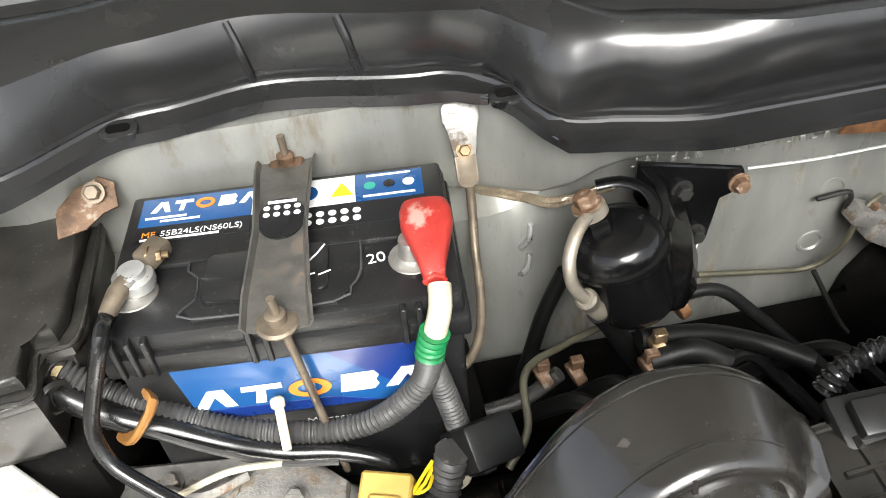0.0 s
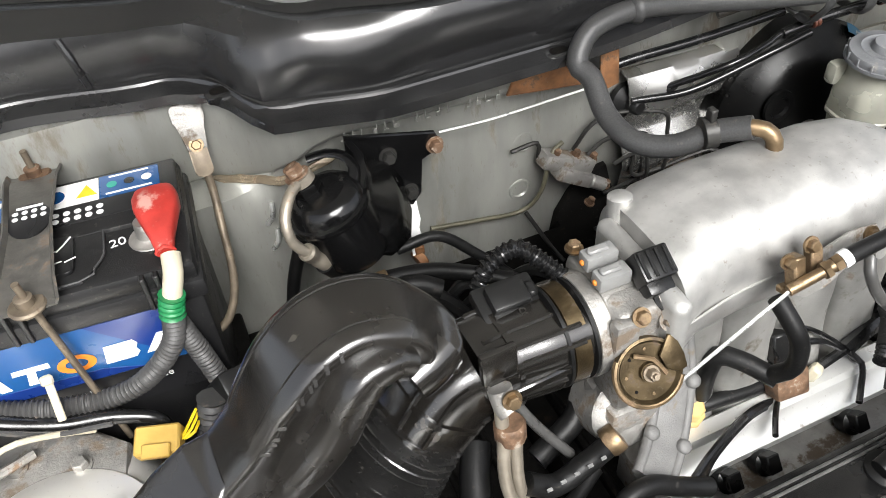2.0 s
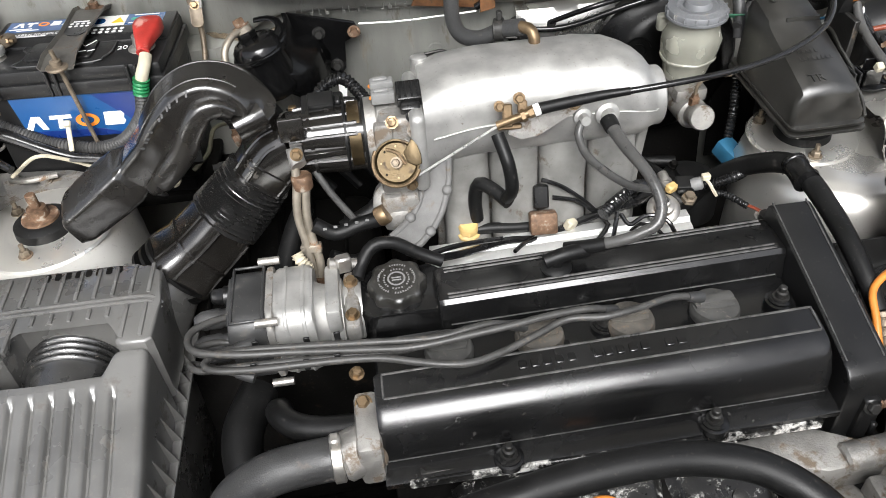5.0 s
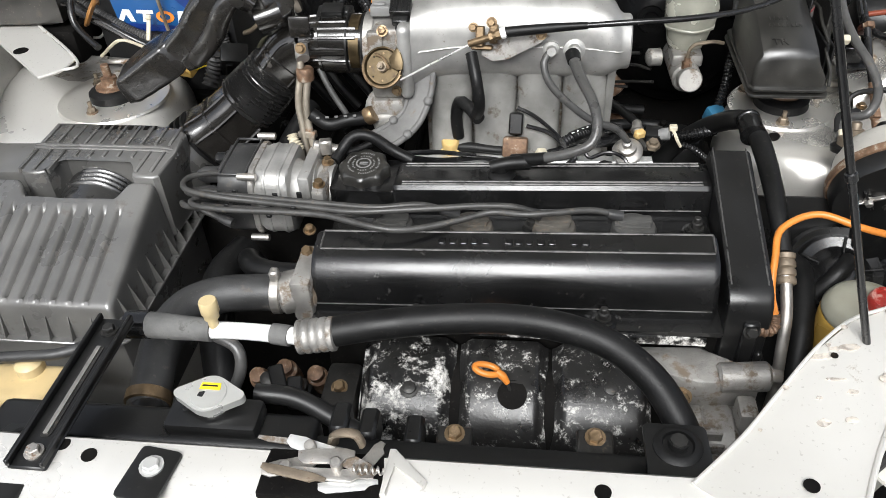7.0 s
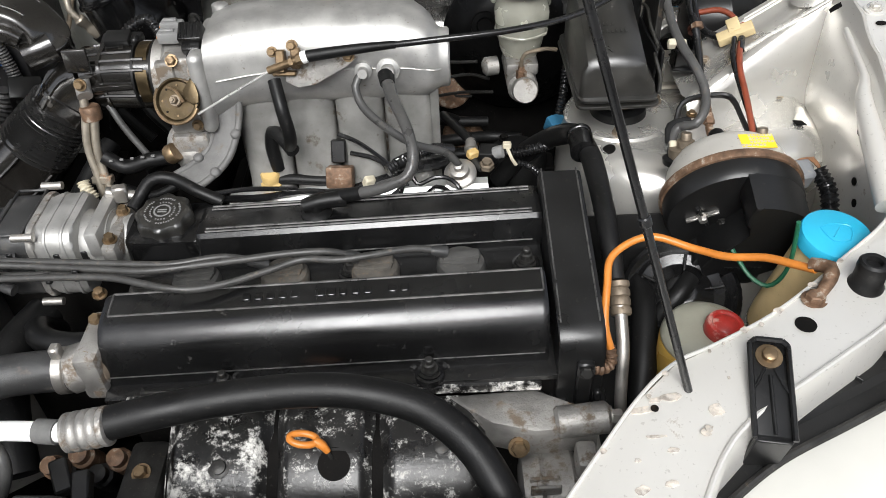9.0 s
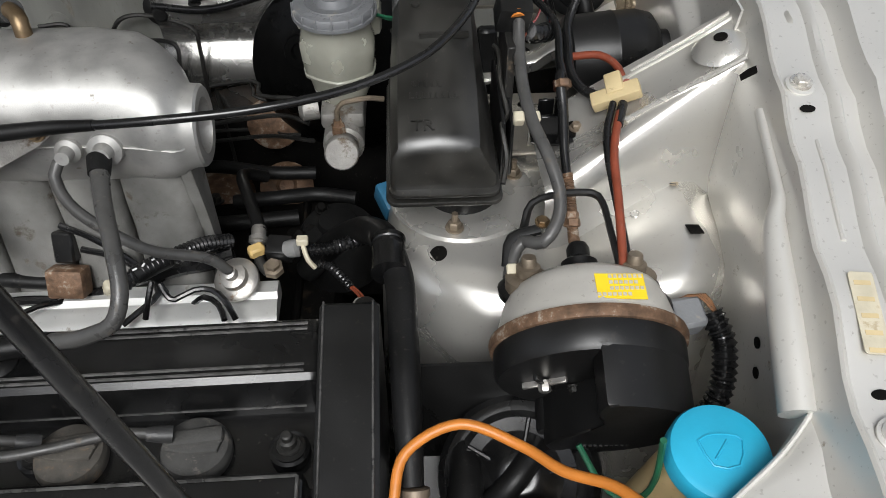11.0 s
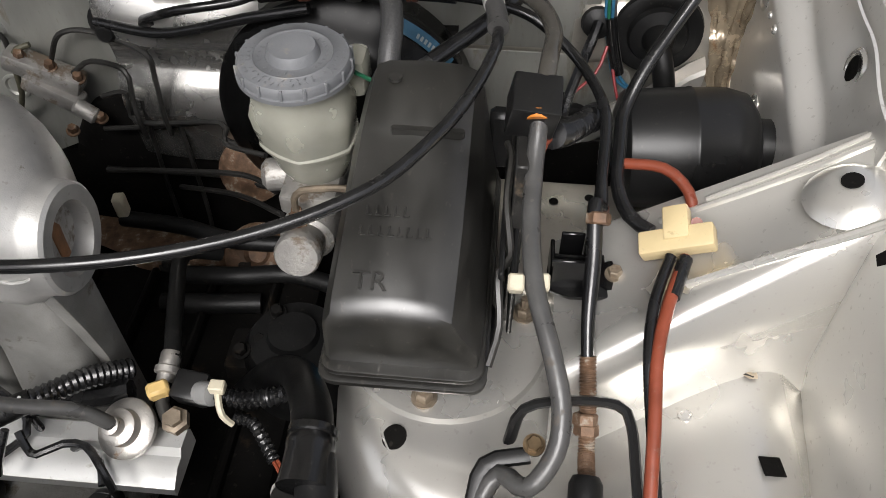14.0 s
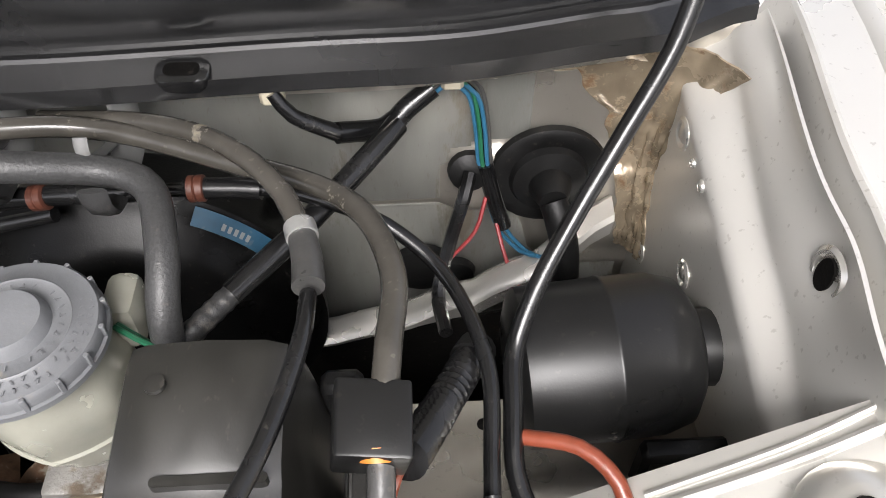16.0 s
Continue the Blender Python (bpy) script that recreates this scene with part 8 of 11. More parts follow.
th = thing("heater_hose", (0.28, 0.1, 0.85), "black coolant hose with printed lettering", "hose", "coolant hoses")
bm = B()
tube(bm, [(0.221, 0.125, 0.890), (0.243, 0.122, 0.876), (0.271, 0.125, 0.882), (0.296, 0.132, 0.881)], 0.0085, 12)
part("hose", bm, RUBBER, th)
bm = B()
for k in range(5):
    p = Vector((0.233, 0.113, 0.891)).lerp(Vector((0.279, 0.118, 0.892)), k / 4)
    box(bm, (-0.002, -0.001, -0.0009), (0.002, 0.001, 0.0009), 0, 1, Matrix.Translation(p))
part("print", bm, GREYCONN, th, "unreadable white print")
bm = B()
lathe(bm, (0.296, 0.132, 0.885), (0.7, 0, 0.4), [(0.0105, -0.006), (0.0115, -0.004), (0.0115, 0.004), (0.0105, 0.006)], 16)
part("clamp", bm, GOLD, th)
for pts, r, nm in (([(0.230, 0.160, 0.935), (0.244, 0.150, 0.909), (0.266, 0.140, 0.875)], 0.004, "thin grey pipe deep beside the throttle"),
                   ([(0.249, 0.160, 0.850), (0.286, 0.170, 0.864), (0.299, 0.180, 0.876)], 0.010, "black hose behind the throttle body"),
                   ([(0.177, 0.100, 0.836), (0.193, 0.150, 0.858), (0.208, 0.180, 0.872)], 0.012, "black hose falling behind the distributor"),
                   ([(0.234, 0.120, 0.848), (0.260, 0.125, 0.832), (0.291, 0.140, 0.837)], 0.006, "thin black hose below the throttle")):
    bm = B()
    tube(bm, pts, r, 10)
    hs = thing("hose", pts[1], nm, "hose", "coolant hoses")
    part("hose", bm, CABLE_GREY if r == 0.004 else RUBBER, hs)
sn = thing("coolant_sensor", (0.235, 0.085, 0.87), "small brass sensor with a grey plug", "sensor")
bm = B()
cyl(bm, (0.233, 0.075, 0.875), (0.263, 0.080, 0.865), 0.0065, seg=12, bevel=0.001)
part("barrel", bm, STEEL, sn)
bm = B()
box(bm, (-0.008, -0.006, -0.010), (0.008, 0.006, 0.010), 0.002, 1, pose(*(0.249, 0.076, 0.872), 0, 0, 10))
part("nut", bm, STEEL, sn)
bm = B()
tube(bm, [(0.200, 0.100, 0.873), (0.203, 0.095, 0.867), (0.211, 0.090, 0.856)], 0.0065, 10, rib=0.002, pitch=0.004)
part("cap", bm, CREAM, sn, "pale ribbed cap")

# ---- cooling, front ----
wo = thing("water_outlet", (0.26, -0.1, 0.79), "corroded aluminium water outlet with bolts", "water outlet")
bm = B()
cyl(bm, (0.228, -0.112, 0.796), (0.268, -0.100, 0.800), 0.024, seg=20, bevel=0.004)
box(bm, (0.246, -0.130, 0.772), (0.270, -0.060, 0.828), 0.006, 2)
part("casting", bm, ALU_DIRTY, wo)
for p in ((0.256, -0.075, 0.826), (0.258, -0.118, 0.818)):
    bolt(wo, p, (-0.1, -0.3, 1), 0.0075, 0.009, GOLD)
uh = thing("radiator_hose", (0.16, -0.18, 0.80), "thick black upper radiator hose with clamps", "hose", "coolant hoses")
bm = B()
tube(bm, [(0.240, -0.110, 0.797), (0.200, -0.112, 0.797), (0.160, -0.120, 0.798), (0.130, -0.145, 0.798), (0.122, -0.190, 0.795), (0.126, -0.235, 0.785), (0.132, -0.275, 0.775)], 0.021, 20)
part("hose", bm, HOSE, uh)
bm = B()
lathe(bm, (0.232, -0.1105, 0.797), (-1, -0.05, 0), [(0.0215, 0), (0.0235, 0.001), (0.0235, 0.010), (0.0215, 0.011)], 28)
box(bm, (0.222, -0.118, 0.818), (0.232, -0.106, 0.832), 0.002, 1)
part("clamp", bm, STEEL, uh, "steel worm clamp")
bm = B()
lathe(bm, (0.1285, -0.250, 0.782), (0.1, -0.96, -0.25), [(0.0215, 0), (0.0232, 0.001), (0.0232, 0.012), (0.0215, 0.013)], 28)
part("clamp", bm, GOLD, uh, "brassy spring clamp")
h2 = thing("radiator_hose", (0.19, -0.06, 0.78), "black bypass hose below the distributor", "hose", "coolant hoses")
bm = B()
tube(bm, [(0.252, -0.078, 0.796), (0.21, -0.072, 0.792), (0.182, -0.060, 0.790), (0.166, -0.035, 0.780), (0.160, 0.0, 0.74)], 0.0135, 16)
part("hose", bm, RUBBER, h2)
h3 = thing("radiator_hose", (0.10, -0.10, 0.70), "black hose deep beside the air cleaner", "hose", "coolant hoses")
bm = B()
tube(bm, [(0.135, 0.03, 0.74), (0.120, -0.03, 0.74), (0.130, -0.09, 0.72), (0.150, -0.15, 0.68)], 0.022, 16)
part("hose", bm, RUBBER, h3)

ac = thing("air_conditioning_hose", (0.45, -0.22, 0.85), "thick black pressure hose with white pipe section", "hose")
bm = B()
tube(bm, [(0.318, -0.226, 0.857), (0.36, -0.219, 0.862), (0.42, -0.210, 0.865), (0.48, -0.205, 0.865), (0.53, -0.206, 0.860), (0.58, -0.219, 0.852), (0.620, -0.250, 0.838), (0.645, -0.290, 0.815), (0.655, -0.320, 0.780), (0.655, -0.335, 0.70)], 0.0145, 18)
part("hose", bm, RUBBER, ac)
bm = B()
prof = [(0.014, 0), (0.0165, 0.001)]
for k in range(4):
    prof += [(0.0168, 0.004 + k * 0.008), (0.0152, 0.006 + k * 0.008), (0.0168, 0.008 + k * 0.008)]
prof += [(0.0165, 0.036), (0.014, 0.037)]
lathe(bm, (0.288, -0.230, 0.853), (0.99, 0.08, 0.12), prof, 24)
part("crimp", bm, ALU_DIRTY, ac, "crimped pale ferrule")
bm = B()
tube(bm, [(0.190, -0.222, 0.848), (0.23, -0.222, 0.849), (0.29, -0.229, 0.853)], 0.0085, 14)
part("pipe", bm, WHITE, ac, "white painted pipe")
bm = B()
tube(bm, [(0.105, -0.214, 0.838), (0.125, -0.216, 0.845), (0.16, -0.219, 0.847), (0.200, -0.222, 0.848)], [0.012, 0.0135, 0.0125, 0.0115], 14)
part("foam_sleeve", bm, FOAM, ac, "torn grey foam sleeve")
bm = B()
tube(bm, [(0.262, -0.225, 0.851), (0.280, -0.228, 0.852)], 0.0105, 12)
part("foam_sleeve", bm, FOAM, ac, "torn grey foam sleeve")
bm = B()
lathe(bm, (0.122, -0.2155, 0.8445), (0.98, -0.05, 0.1), [(0.0142, -0.012), (0.0142, 0.012)], 18)
part("band", bm, CABLE, ac)
bm = B()
lathe(bm, (0.203, -0.222, 0.856), (0, 0.05, 1), [(0.005, -0.004), (0.005, 0.008), (0.0075, 0.010), (0.0075, 0.015), (0.0090, 0.017), (0.0090, 0.029), (0.008, 0.031)], 18)
part("service_valve", bm, TAN, ac, "tan plastic valve cap")
bm = B()
tube(bm, [(0.20, -0.222, 0.842), (0.225, -0.232, 0.835), (0.228, -0.245, 0.815), (0.215, -0.262, 0.79)], 0.006, 10)
part("branch", bm, CABLE_GREY, ac)

hsd = thing("exhaust_heatshield", (0.49, -0.19, 0.74), "black exhaust heat shield with flaking white coating", "heat shield")
SH = [(-0.135, 0.764), (-0.150, 0.762), (-0.185, 0.752), (-0.215, 0.735), (-0.235, 0.712), (-0.242, 0.690), (-0.262, 0.684)]
bm = B()
sheet(bm, [[(x, y, z - 0.011) for y, z in SH] for x in [0.330 + 0.02 * i for i in range(16)]], -0.0012)
shield = part("shell", bm, GRIME_SHADE, hsd, "", 50)
for x0, x1, mt in ((0.328, 0.429, HEATSHIELD), (0.433, 0.528, HEATSHIELD_SOUND), (0.532, 0.634, HEATSHIELD_SOUND)):
    grid = []
    for i in range(25):
        u = i / 24
        x = x0 + (x1 - x0) * u
        e = min(1.0, u / 0.14, (1 - u) / 0.14)
        e = e * e * (3 - 2 * e)
        lip = 0.004 * max(0.0, 1 - abs(e - 0.25) / 0.25)
        grid.append([(x, y, z - (0.010 + (0.004 if 1 < k < 4 else 0)) * (1 - e) + 0.003 * e * (k in (2, 3))) for k, (y, z) in enumerate(SH)])
    bm = B()
    sheet(bm, grid, -0.0012)
    part("pressed_panel", bm, mt, hsd, "flaking white coating on black steel" if mt is HEATSHIELD else "", 50)
for x0, x1 in ((0.335, 0.425), (0.440, 0.522), (0.538, 0.630)):
    bm = B()
    tube(bm, [(x0, -0.236, 0.709), (x0 + 0.004, -0.243, 0.6905), ((x0 + x1) / 2, -0.2435, 0.690), (x1 - 0.004, -0.243, 0.6905), (x1, -0.236, 0.709)], 0.0024, 8)
    part("lower_lip", bm, COVER_WORN, hsd)
for p, r in (((0.383, -0.196, 0.7475), 0.007), ((0.592, -0.186, 0.7515), 0.007)):
    bm = B()
    lathe(bm, p, (0, -0.4, 0.9), [(r * 1.6, -0.002), (r * 1.5, 0.001), (r, 0.0015), (r, 0.005), (r * 0.5, 0.006)], 14)
    part("bolt", bm, DARKMETAL, hsd)
bm = B()
lathe(bm, (0.491, -0.197, 0.7475), (0, -0.45, 0.9), [(0.0155, 0), (0.0155, 0.0012), (0.001, 0.0014)], 24)
part("opening", bm, GRIME_SHADE, hsd)
dip = thing("dipstick", (0.47, -0.185, 0.77), "orange ring-pull oil dipstick handle", "dipstick")
bm = B()
tube(bm, [(0.496, -0.205, 0.72), (0.488, -0.192, 0.752), (0.480, -0.186, 0.766)], 0.0018, 6)
part("blade", bm, DARKMETAL, dip)
bm = B()
tube(bm, [(0.464 + 0.0125 * math.cos(q), -0.184 + 0.0065 * math.sin(q), 0.770 - 0.25 * 0.0125 * math.cos(q)) for q in [k * math.pi / 6 for k in range(13)]], 0.0034, 10, step=0.004)
tube(bm, [(0.474, -0.185, 0.768), (0.481, -0.187, 0.764), (0.486, -0.190, 0.757)], [0.0045, 0.0045, 0.003], 10)
part("ring_handle", bm, ORANGEWIRE, dip)
gb = thing("engine_bracket", (0.31, -0.19, 0.72), "dull grey cast bracket beside the heat shield", "bracket")
bm = B()
box(bm, (0.285, -0.225, 0.62), (0.325, -0.150, 0.735), 0.008, 2)
part("casting", bm, DARKMETAL, gb)
bolt(gb, (0.305, -0.19, 0.735), (0, -0.3, 1), 0.008, 0.008, GOLD)
for i in range(5):
    p = (0.205 + 0.017 * i, -0.165 - 0.012 * (i % 2), 0.715 + 0.008 * (i % 3))
    sw = thing("switch", p, "small dirty engine sensor with a brass body", "sensor", "engine sensors")
    bm = B()
    lathe(bm, p, (0, -0.4, 0.9), [(0.012, -0.03), (0.012, 0), (0.009, 0.002), (0.009, 0.012), (0.004, 0.014)], 12)
    part("body", bm, DARKMETAL if i % 2 else RUST, sw)
gr = thing("loom_plug", (0.235, -0.21, 0.76), "black wiring plugs beside the radiator hose", "connector")
bm = B()
box(bm, (-0.008, -0.016, -0.008), (0.008, 0.016, 0.008), 0.002, 1, pose(0.250, -0.215, 0.770, 20, 0, 25))
box(bm, (-0.008, -0.016, -0.008), (0.008, 0.016, 0.008), 0.002, 1, pose(0.270, -0.225, 0.765, 20, 0, 10))
part("housing", bm, BLACK, gr)

# radiator
rad = thing("radiator", (0.2, -0.33, 0.6), "black plastic radiator top tank", "radiator")
bm = B()
box(bm, (0.02, -0.345, 0.79), (0.325, -0.300, 0.832), 0.010, 3)
box(bm, (0.02, -0.350, 0.50), (0.60, -0.310, 0.80), 0.004, 2)
part("tank", bm, BLACK, rad)
bm = B()
cyl(bm, (0.134, -0.300, 0.782), (0.132, -0.262, 0.778), 0.019, seg=20)
part("inlet", bm, BLACK, rad)
bm = B()
box(bm, (0.190, -0.335, 0.825), (0.275, -0.298, 0.845), 0.006, 2)
part("filler", bm, BLACK, rad)
rcap = thing("coolant_filler_cap", (0.228, -0.310, 0.85), "silver radiator cap with a yellow warning label", "radiator cap")
bm = B()
M_R = frame_on((0.230, -0.309, 0.848), (0, -0.12, 1), (0, 1, 0))
pts = []
for c0, rr, q0, q1 in ((0.0265, 0.0052, -62, 62), (0.0, 0.0185, 62, 118), (-0.0265, 0.0052, 118, 242), (0.0, 0.0185, 242, 298)):
    pts += [(c0 + rr * math.cos(radians(q)), rr * math.sin(radians(q))) for q in range(q0, q1 + 1, 8)]
prism(bm, pts, 0.006, 0.014, M_R, 0.003, 2)
lathe(bm, M_R @ Vector((0, 0, 0)), (0, -0.12, 1), [(0.015, -0.012), (0.015, 0.008)], 24)
lathe(bm, M_R @ Vector((0, 0, 0.0135)), (0, -0.12, 1), [(0.0165, 0.0), (0.0155, 0.0016), (0.002, 0.0018)], 32)
part("cap", bm, CAPSILVER, rcap)
bm = B()
prism(bm, [(-0.009, 0.003), (0.010, 0.003), (0.009, 0.010), (-0.008, 0.010)], 0.0154, 0.0158, M_R)
part("sticker", bm, YELLOW, rcap, "faded yellow warning sticker")
bm = B()
prism(bm, [(-0.007, 0.006), (0.007, 0.006), (0.007, 0.0075), (-0.007, 0.0075)], 0.0158, 0.0162, M_R)
part("print", bm, LABEL_BLACK, rcap)
bm = B()
prism(bm, [(-0.009, -0.004), (-0.004, -0.005), (-0.003, 0.001), (-0.008, 0.0)], 0.0154, 0.0158, M_R)
part("print", bm, LABEL_BLACK, rcap)
st = thing("radiator_strap", (0.11, -0.32, 0.85), "black slotted radiator stay bar with bolts", "bracket")
bm = B()
a, b = Vector((0.112, -0.236, 0.862)), Vector((0.110, -0.395, 0.872))
m_s = frame_on((a + b) / 2, (0, 0, 1), (a - b).normalized())
box(bm, (-0.017, -0.085, -0.004), (0.017, 0.085, 0.0), 0.0015, 1, m_s)
bar = part("bar", bm, BLACK, st)
for q in (-0.017, 0.013):
    bm = B()
    box(bm, (q, -0.085, 0.0), (q + 0.004, 0.085, 0.007), 0.001, 1, m_s)
    part("edge_flange", bm, BLACK, bar)
bm = B()
prism(bm, rounded(-0.005, 0.005, -0.055, 0.050, 0.0045, 4), 0.0002, 0.0008, m_s)
part("slot", bm, DARKMETAL, bar)
bm = B()
box(bm, (-0.002, -0.052, 0.0008), (0.002, 0.047, 0.002), 0.0, 1, m_s)
part("slot_rib", bm, STEEL, bar)
bolt(st, m_s @ Vector((0, 0.068, 0.0)), (0, 0, 1), 0.007, 0.006, DARKMETAL)
bolt(st, m_s @ Vector((0, -0.070, 0.0)), (0, 0, 1), 0.007, 0.006, STEEL)
sh = thing("fan_shroud", (0.45, -0.33, 0.8), "black plastic fan shroud rail along the radiator", "fan shroud")
bm = B()
box(bm, (0.315, -0.345, 0.795), (0.665, -0.318, 0.825), 0.005, 2)
box(bm, (0.315, -0.358, 0.80), (0.665, -0.338, 0.812), 0.003, 1)
part("rail", bm, BLACK, sh)
bm = B()
tube(bm, [(0.26, -0.285, 0.835), (0.30, -0.288, 0.833), (0.345, -0.305, 0.822), (0.37, -0.315, 0.815)], 0.009, 12)
part("overflow_tube", bm, BLACK, sh)
for k, x in enumerate((0.335, 0.36, 0.40)):
    bm = B()
    box(bm, (x, -0.322, 0.80), (x + 0.016, -0.290, 0.838 - 0.006 * k), 0.003, 1)
    part("clip", bm, BLACK, sh)
for x, y in ((0.443, -0.300), (0.567, -0.295)):
    tab = thing("shroud_tab", (x, y, 0.81), "black steel tab with a brassy bolt", "bracket", "shroud tabs")
    bm = B()
    box(bm, (x - 0.016, y - 0.020, 0.800), (x + 0.016, y + 0.010, 0.812), 0.002, 1)
    part("tab", bm, DARKMETAL, tab)
    bolt(tab, (x, y, 0.812), (0, -0.2, 1), 0.008, 0.006, GOLD)
for (x, y, z), rot in (((0.628, -0.330, 0.848), 0), ((0.085, -0.372, 0.850), 0)):
    rm = thing("radiator_mount", (x, y, z), "black radiator mount bracket with rubber bush", "bracket", "radiator mounts")
    bm = B()
    prism(bm, rounded(-0.026, 0.026, -0.075, 0.026, 0.006, 3), -0.004, 0.0, pose(x, y, z + 0.004, -6, 0, rot), 0.001)
    part("plate", bm, BLACK, rm)
    bm = B()
    lathe(bm, (x, y, z + 0.002), (0, 0, 1), [(0.020, 0), (0.020, 0.004), (0.016, 0.007), (0.013, 0.007), (0.012, 0.004), (0.008, 0.004), (0.008, 0.010), (0.002, 0.010)], 24)
    part("bush", bm, RUBBER, rm)
    bm = B()
    lathe(bm, (x, y, z + 0.012), (0, 0, 1), [(0.007, 0), (0.007, 0.002), (0.003, 0.002)], 8)
    part("screw", bm, DARKMETAL, rm)
fb = thing("front_bracket", (0.21, -0.40, 0.86), "black plate with a silver bolt on the crossmember", "bracket")
bm = B()
prism(bm, rounded(-0.018, 0.018, -0.030, 0.018, 0.004, 2), 0, 0.004, pose(0.213, -0.392, 0.864, 0, 0, -8), 0.001)
part("plate", bm, BLACK, fb)
bolt(fb, (0.213, -0.392, 0.868), (0, 0, 1), 0.0085, 0.005, ALU_BRIGHT)
lt = thing("bonnet_latch", (0.37, -0.38, 0.86), "rusty stacked steel bonnet latch plates", "latch")
bm = B()
box(bm, (0.300, -0.408, 0.846), (0.398, -0.364, 0.866), 0.004, 2)
part("housing", bm, GRIME_SHADE, lt)
for cx, cy, z, rot, le, wi, mt in ((0.326, -0.3615, 0.872, -3, 0.070, 0.005, ALU_DIRTY), (0.340, -0.369, 0.878, -14, 0.046, 0.012, ALU_BRIGHT), (0.353, -0.379, 0.882, 8, 0.044, 0.013, STEEL), (0.326, -0.383, 0.873, 20, 0.050, 0.013, STEEL),
                                  (0.374, -0.381, 0.878, -24, 0.040, 0.012, ALU_DIRTY), (0.352, -0.391, 0.876, 2, 0.078, 0.010, STEEL), (0.386, -0.371, 0.872, 64, 0.034, 0.011, STEEL), (0.330, -0.395, 0.880, -8, 0.052, 0.008, BRASSROD), (0.372, -0.396, 0.870, 12, 0.046, 0.010, ALU_BRIGHT)):
    bm = B()
    h, w = le / 2, wi / 2
    prism(bm, [(-h, -w * 0.4), (-h * 0.75, -w), (h * 0.55, -w), (h * 0.7, -w * 0.3), (h, -w * 0.2), (h, w * 0.6), (h * 0.6, w), (-h * 0.2, w * 0.8), (-h * 0.4, w), (-h, w * 0.7)], 0, 0.0022, pose(cx, cy, z - 0.004, 10, 4, rot), 0.0005)
    part("plate", bm, mt, lt)
for p in ((0.338, -0.371, 0.880), (0.362, -0.386, 0.881), (0.322, -0.388, 0.876)):
    bm = B()
    lathe(bm, p, (0, -0.2, 1), [(0.0048, -0.008), (0.0048, 0.001), (0.0036, 0.0024), (0.0006, 0.0026)], 16)
    part("rivet", bm, STEEL, lt)
bm = B()
tube(bm, [(0.352, -0.358, 0.866), (0.356, -0.361, 0.882), (0.364, -0.363, 0.888), (0.374, -0.363, 0.887), (0.379, -0.366, 0.878)], 0.0032, 8, flat=1.8)
part("hook", bm, BRASSROD, lt, "tarnished safety hook")
bm = B()
prism(bm, [(0.399, -0.360), (0.404, -0.360), (0.432, -0.388), (0.430, -0.394), (0.404, -0.374), (0.402, -0.402), (0.397, -0.402)], 0.862, 0.868, None, 0.0012)
part("guide_plate", bm, PAINT_OUT, lt, "pale painted guide plate")
bm = B()
helix = [Vector((0.376 + 0.0006 * k, -0.390 + 0.0028 * math.cos(k * 0.8), 0.880 + 0.0028 * math.sin(k * 0.8))) for k in range(40)]
tube(bm, helix, 0.0009, 6, step=0.004)
part("spring", bm, STEEL, lt)

# ---- bulkhead: fuel filter, pipes, brake servo ----
ff = thing("fuel_filter", (0.19, 0.41, 0.88), "glossy black fuel filter can in a black bracket", "fuel filter")
RIM = Vector((0.170, 0.377, 0.973))
N_C = Vector((-0.30, 0.06, 0.95)).normalized()
bm = B()
lathe(bm, RIM, N_C, [(0.020, -0.062), (0.029, -0.056), (0.0318, -0.048), (0.0318, -0.005), (0.0350, -0.004), (0.0358, -0.001), (0.0350, 0.002), (0.0325, 0.003), (0.0310, 0.010), (0.0260, 0.016), (0.0215, 0.0175), (0.0205, 0.0165), (0.0140, 0.0170), (0.004, 0.0180)], 48)
part("can", bm, CANGLOSS, ff)
bm = B()
prism(bm, circle(0, 0, 0.0125, 6), -0.006, 0.006, frame_on((0.1575, 0.3885, 0.9885), (-0.25, 0.15, 0.95)), 0.001)
part("hex_seat", bm, SERVO, ff)
bm = B()
lathe(bm, (0.1565, 0.389, 0.990), (-0.35, 0.25, 0.9), [(0.0095, -0.004), (0.0095, 0.003), (0.0115, 0.004), (0.0115, 0.011), (0.0090, 0.012)], 22)
part("outlet", bm, PIPE, ff)
bolt(ff, (0.1520, 0.3925, 1.0005), (-0.35, 0.25, 0.9), 0.0095, 0.010, RUST, washer=True, name="banjo_bolt", label="rusty brown banjo bolt")
bm = B()
tube(bm, [(0.152, 0.386, 0.9985), (0.141, 0.376, 0.997), (0.1305, 0.362, 0.985), (0.1310, 0.353, 0.968), (0.1400, 0.351, 0.955)], 0.0046, 14)
part("pipe", bm, PIPE, ff, "tarnished bent fuel pipe")
bm = B()
lathe(bm, (0.139, 0.3505, 0.957), (0.45, 0.30, -0.84), [(0.0060, 0), (0.0078, 0.002), (0.0078, 0.009), (0.0062, 0.011), (0.0062, 0.018), (0.0074, 0.020), (0.0074, 0.034)], 18)
part("ferrule", bm, PIPE, ff, "crimped ferrule with a rusty ring")
bm = B()
tube(bm, [(0.1530, 0.3600, 0.929), (0.1660, 0.368, 0.905), (0.180, 0.372, 0.875), (0.200, 0.372, 0.835), (0.225, 0.37, 0.80)], 0.0085, 14)
part("hose", bm, RUBBER, ff)
bm = B()
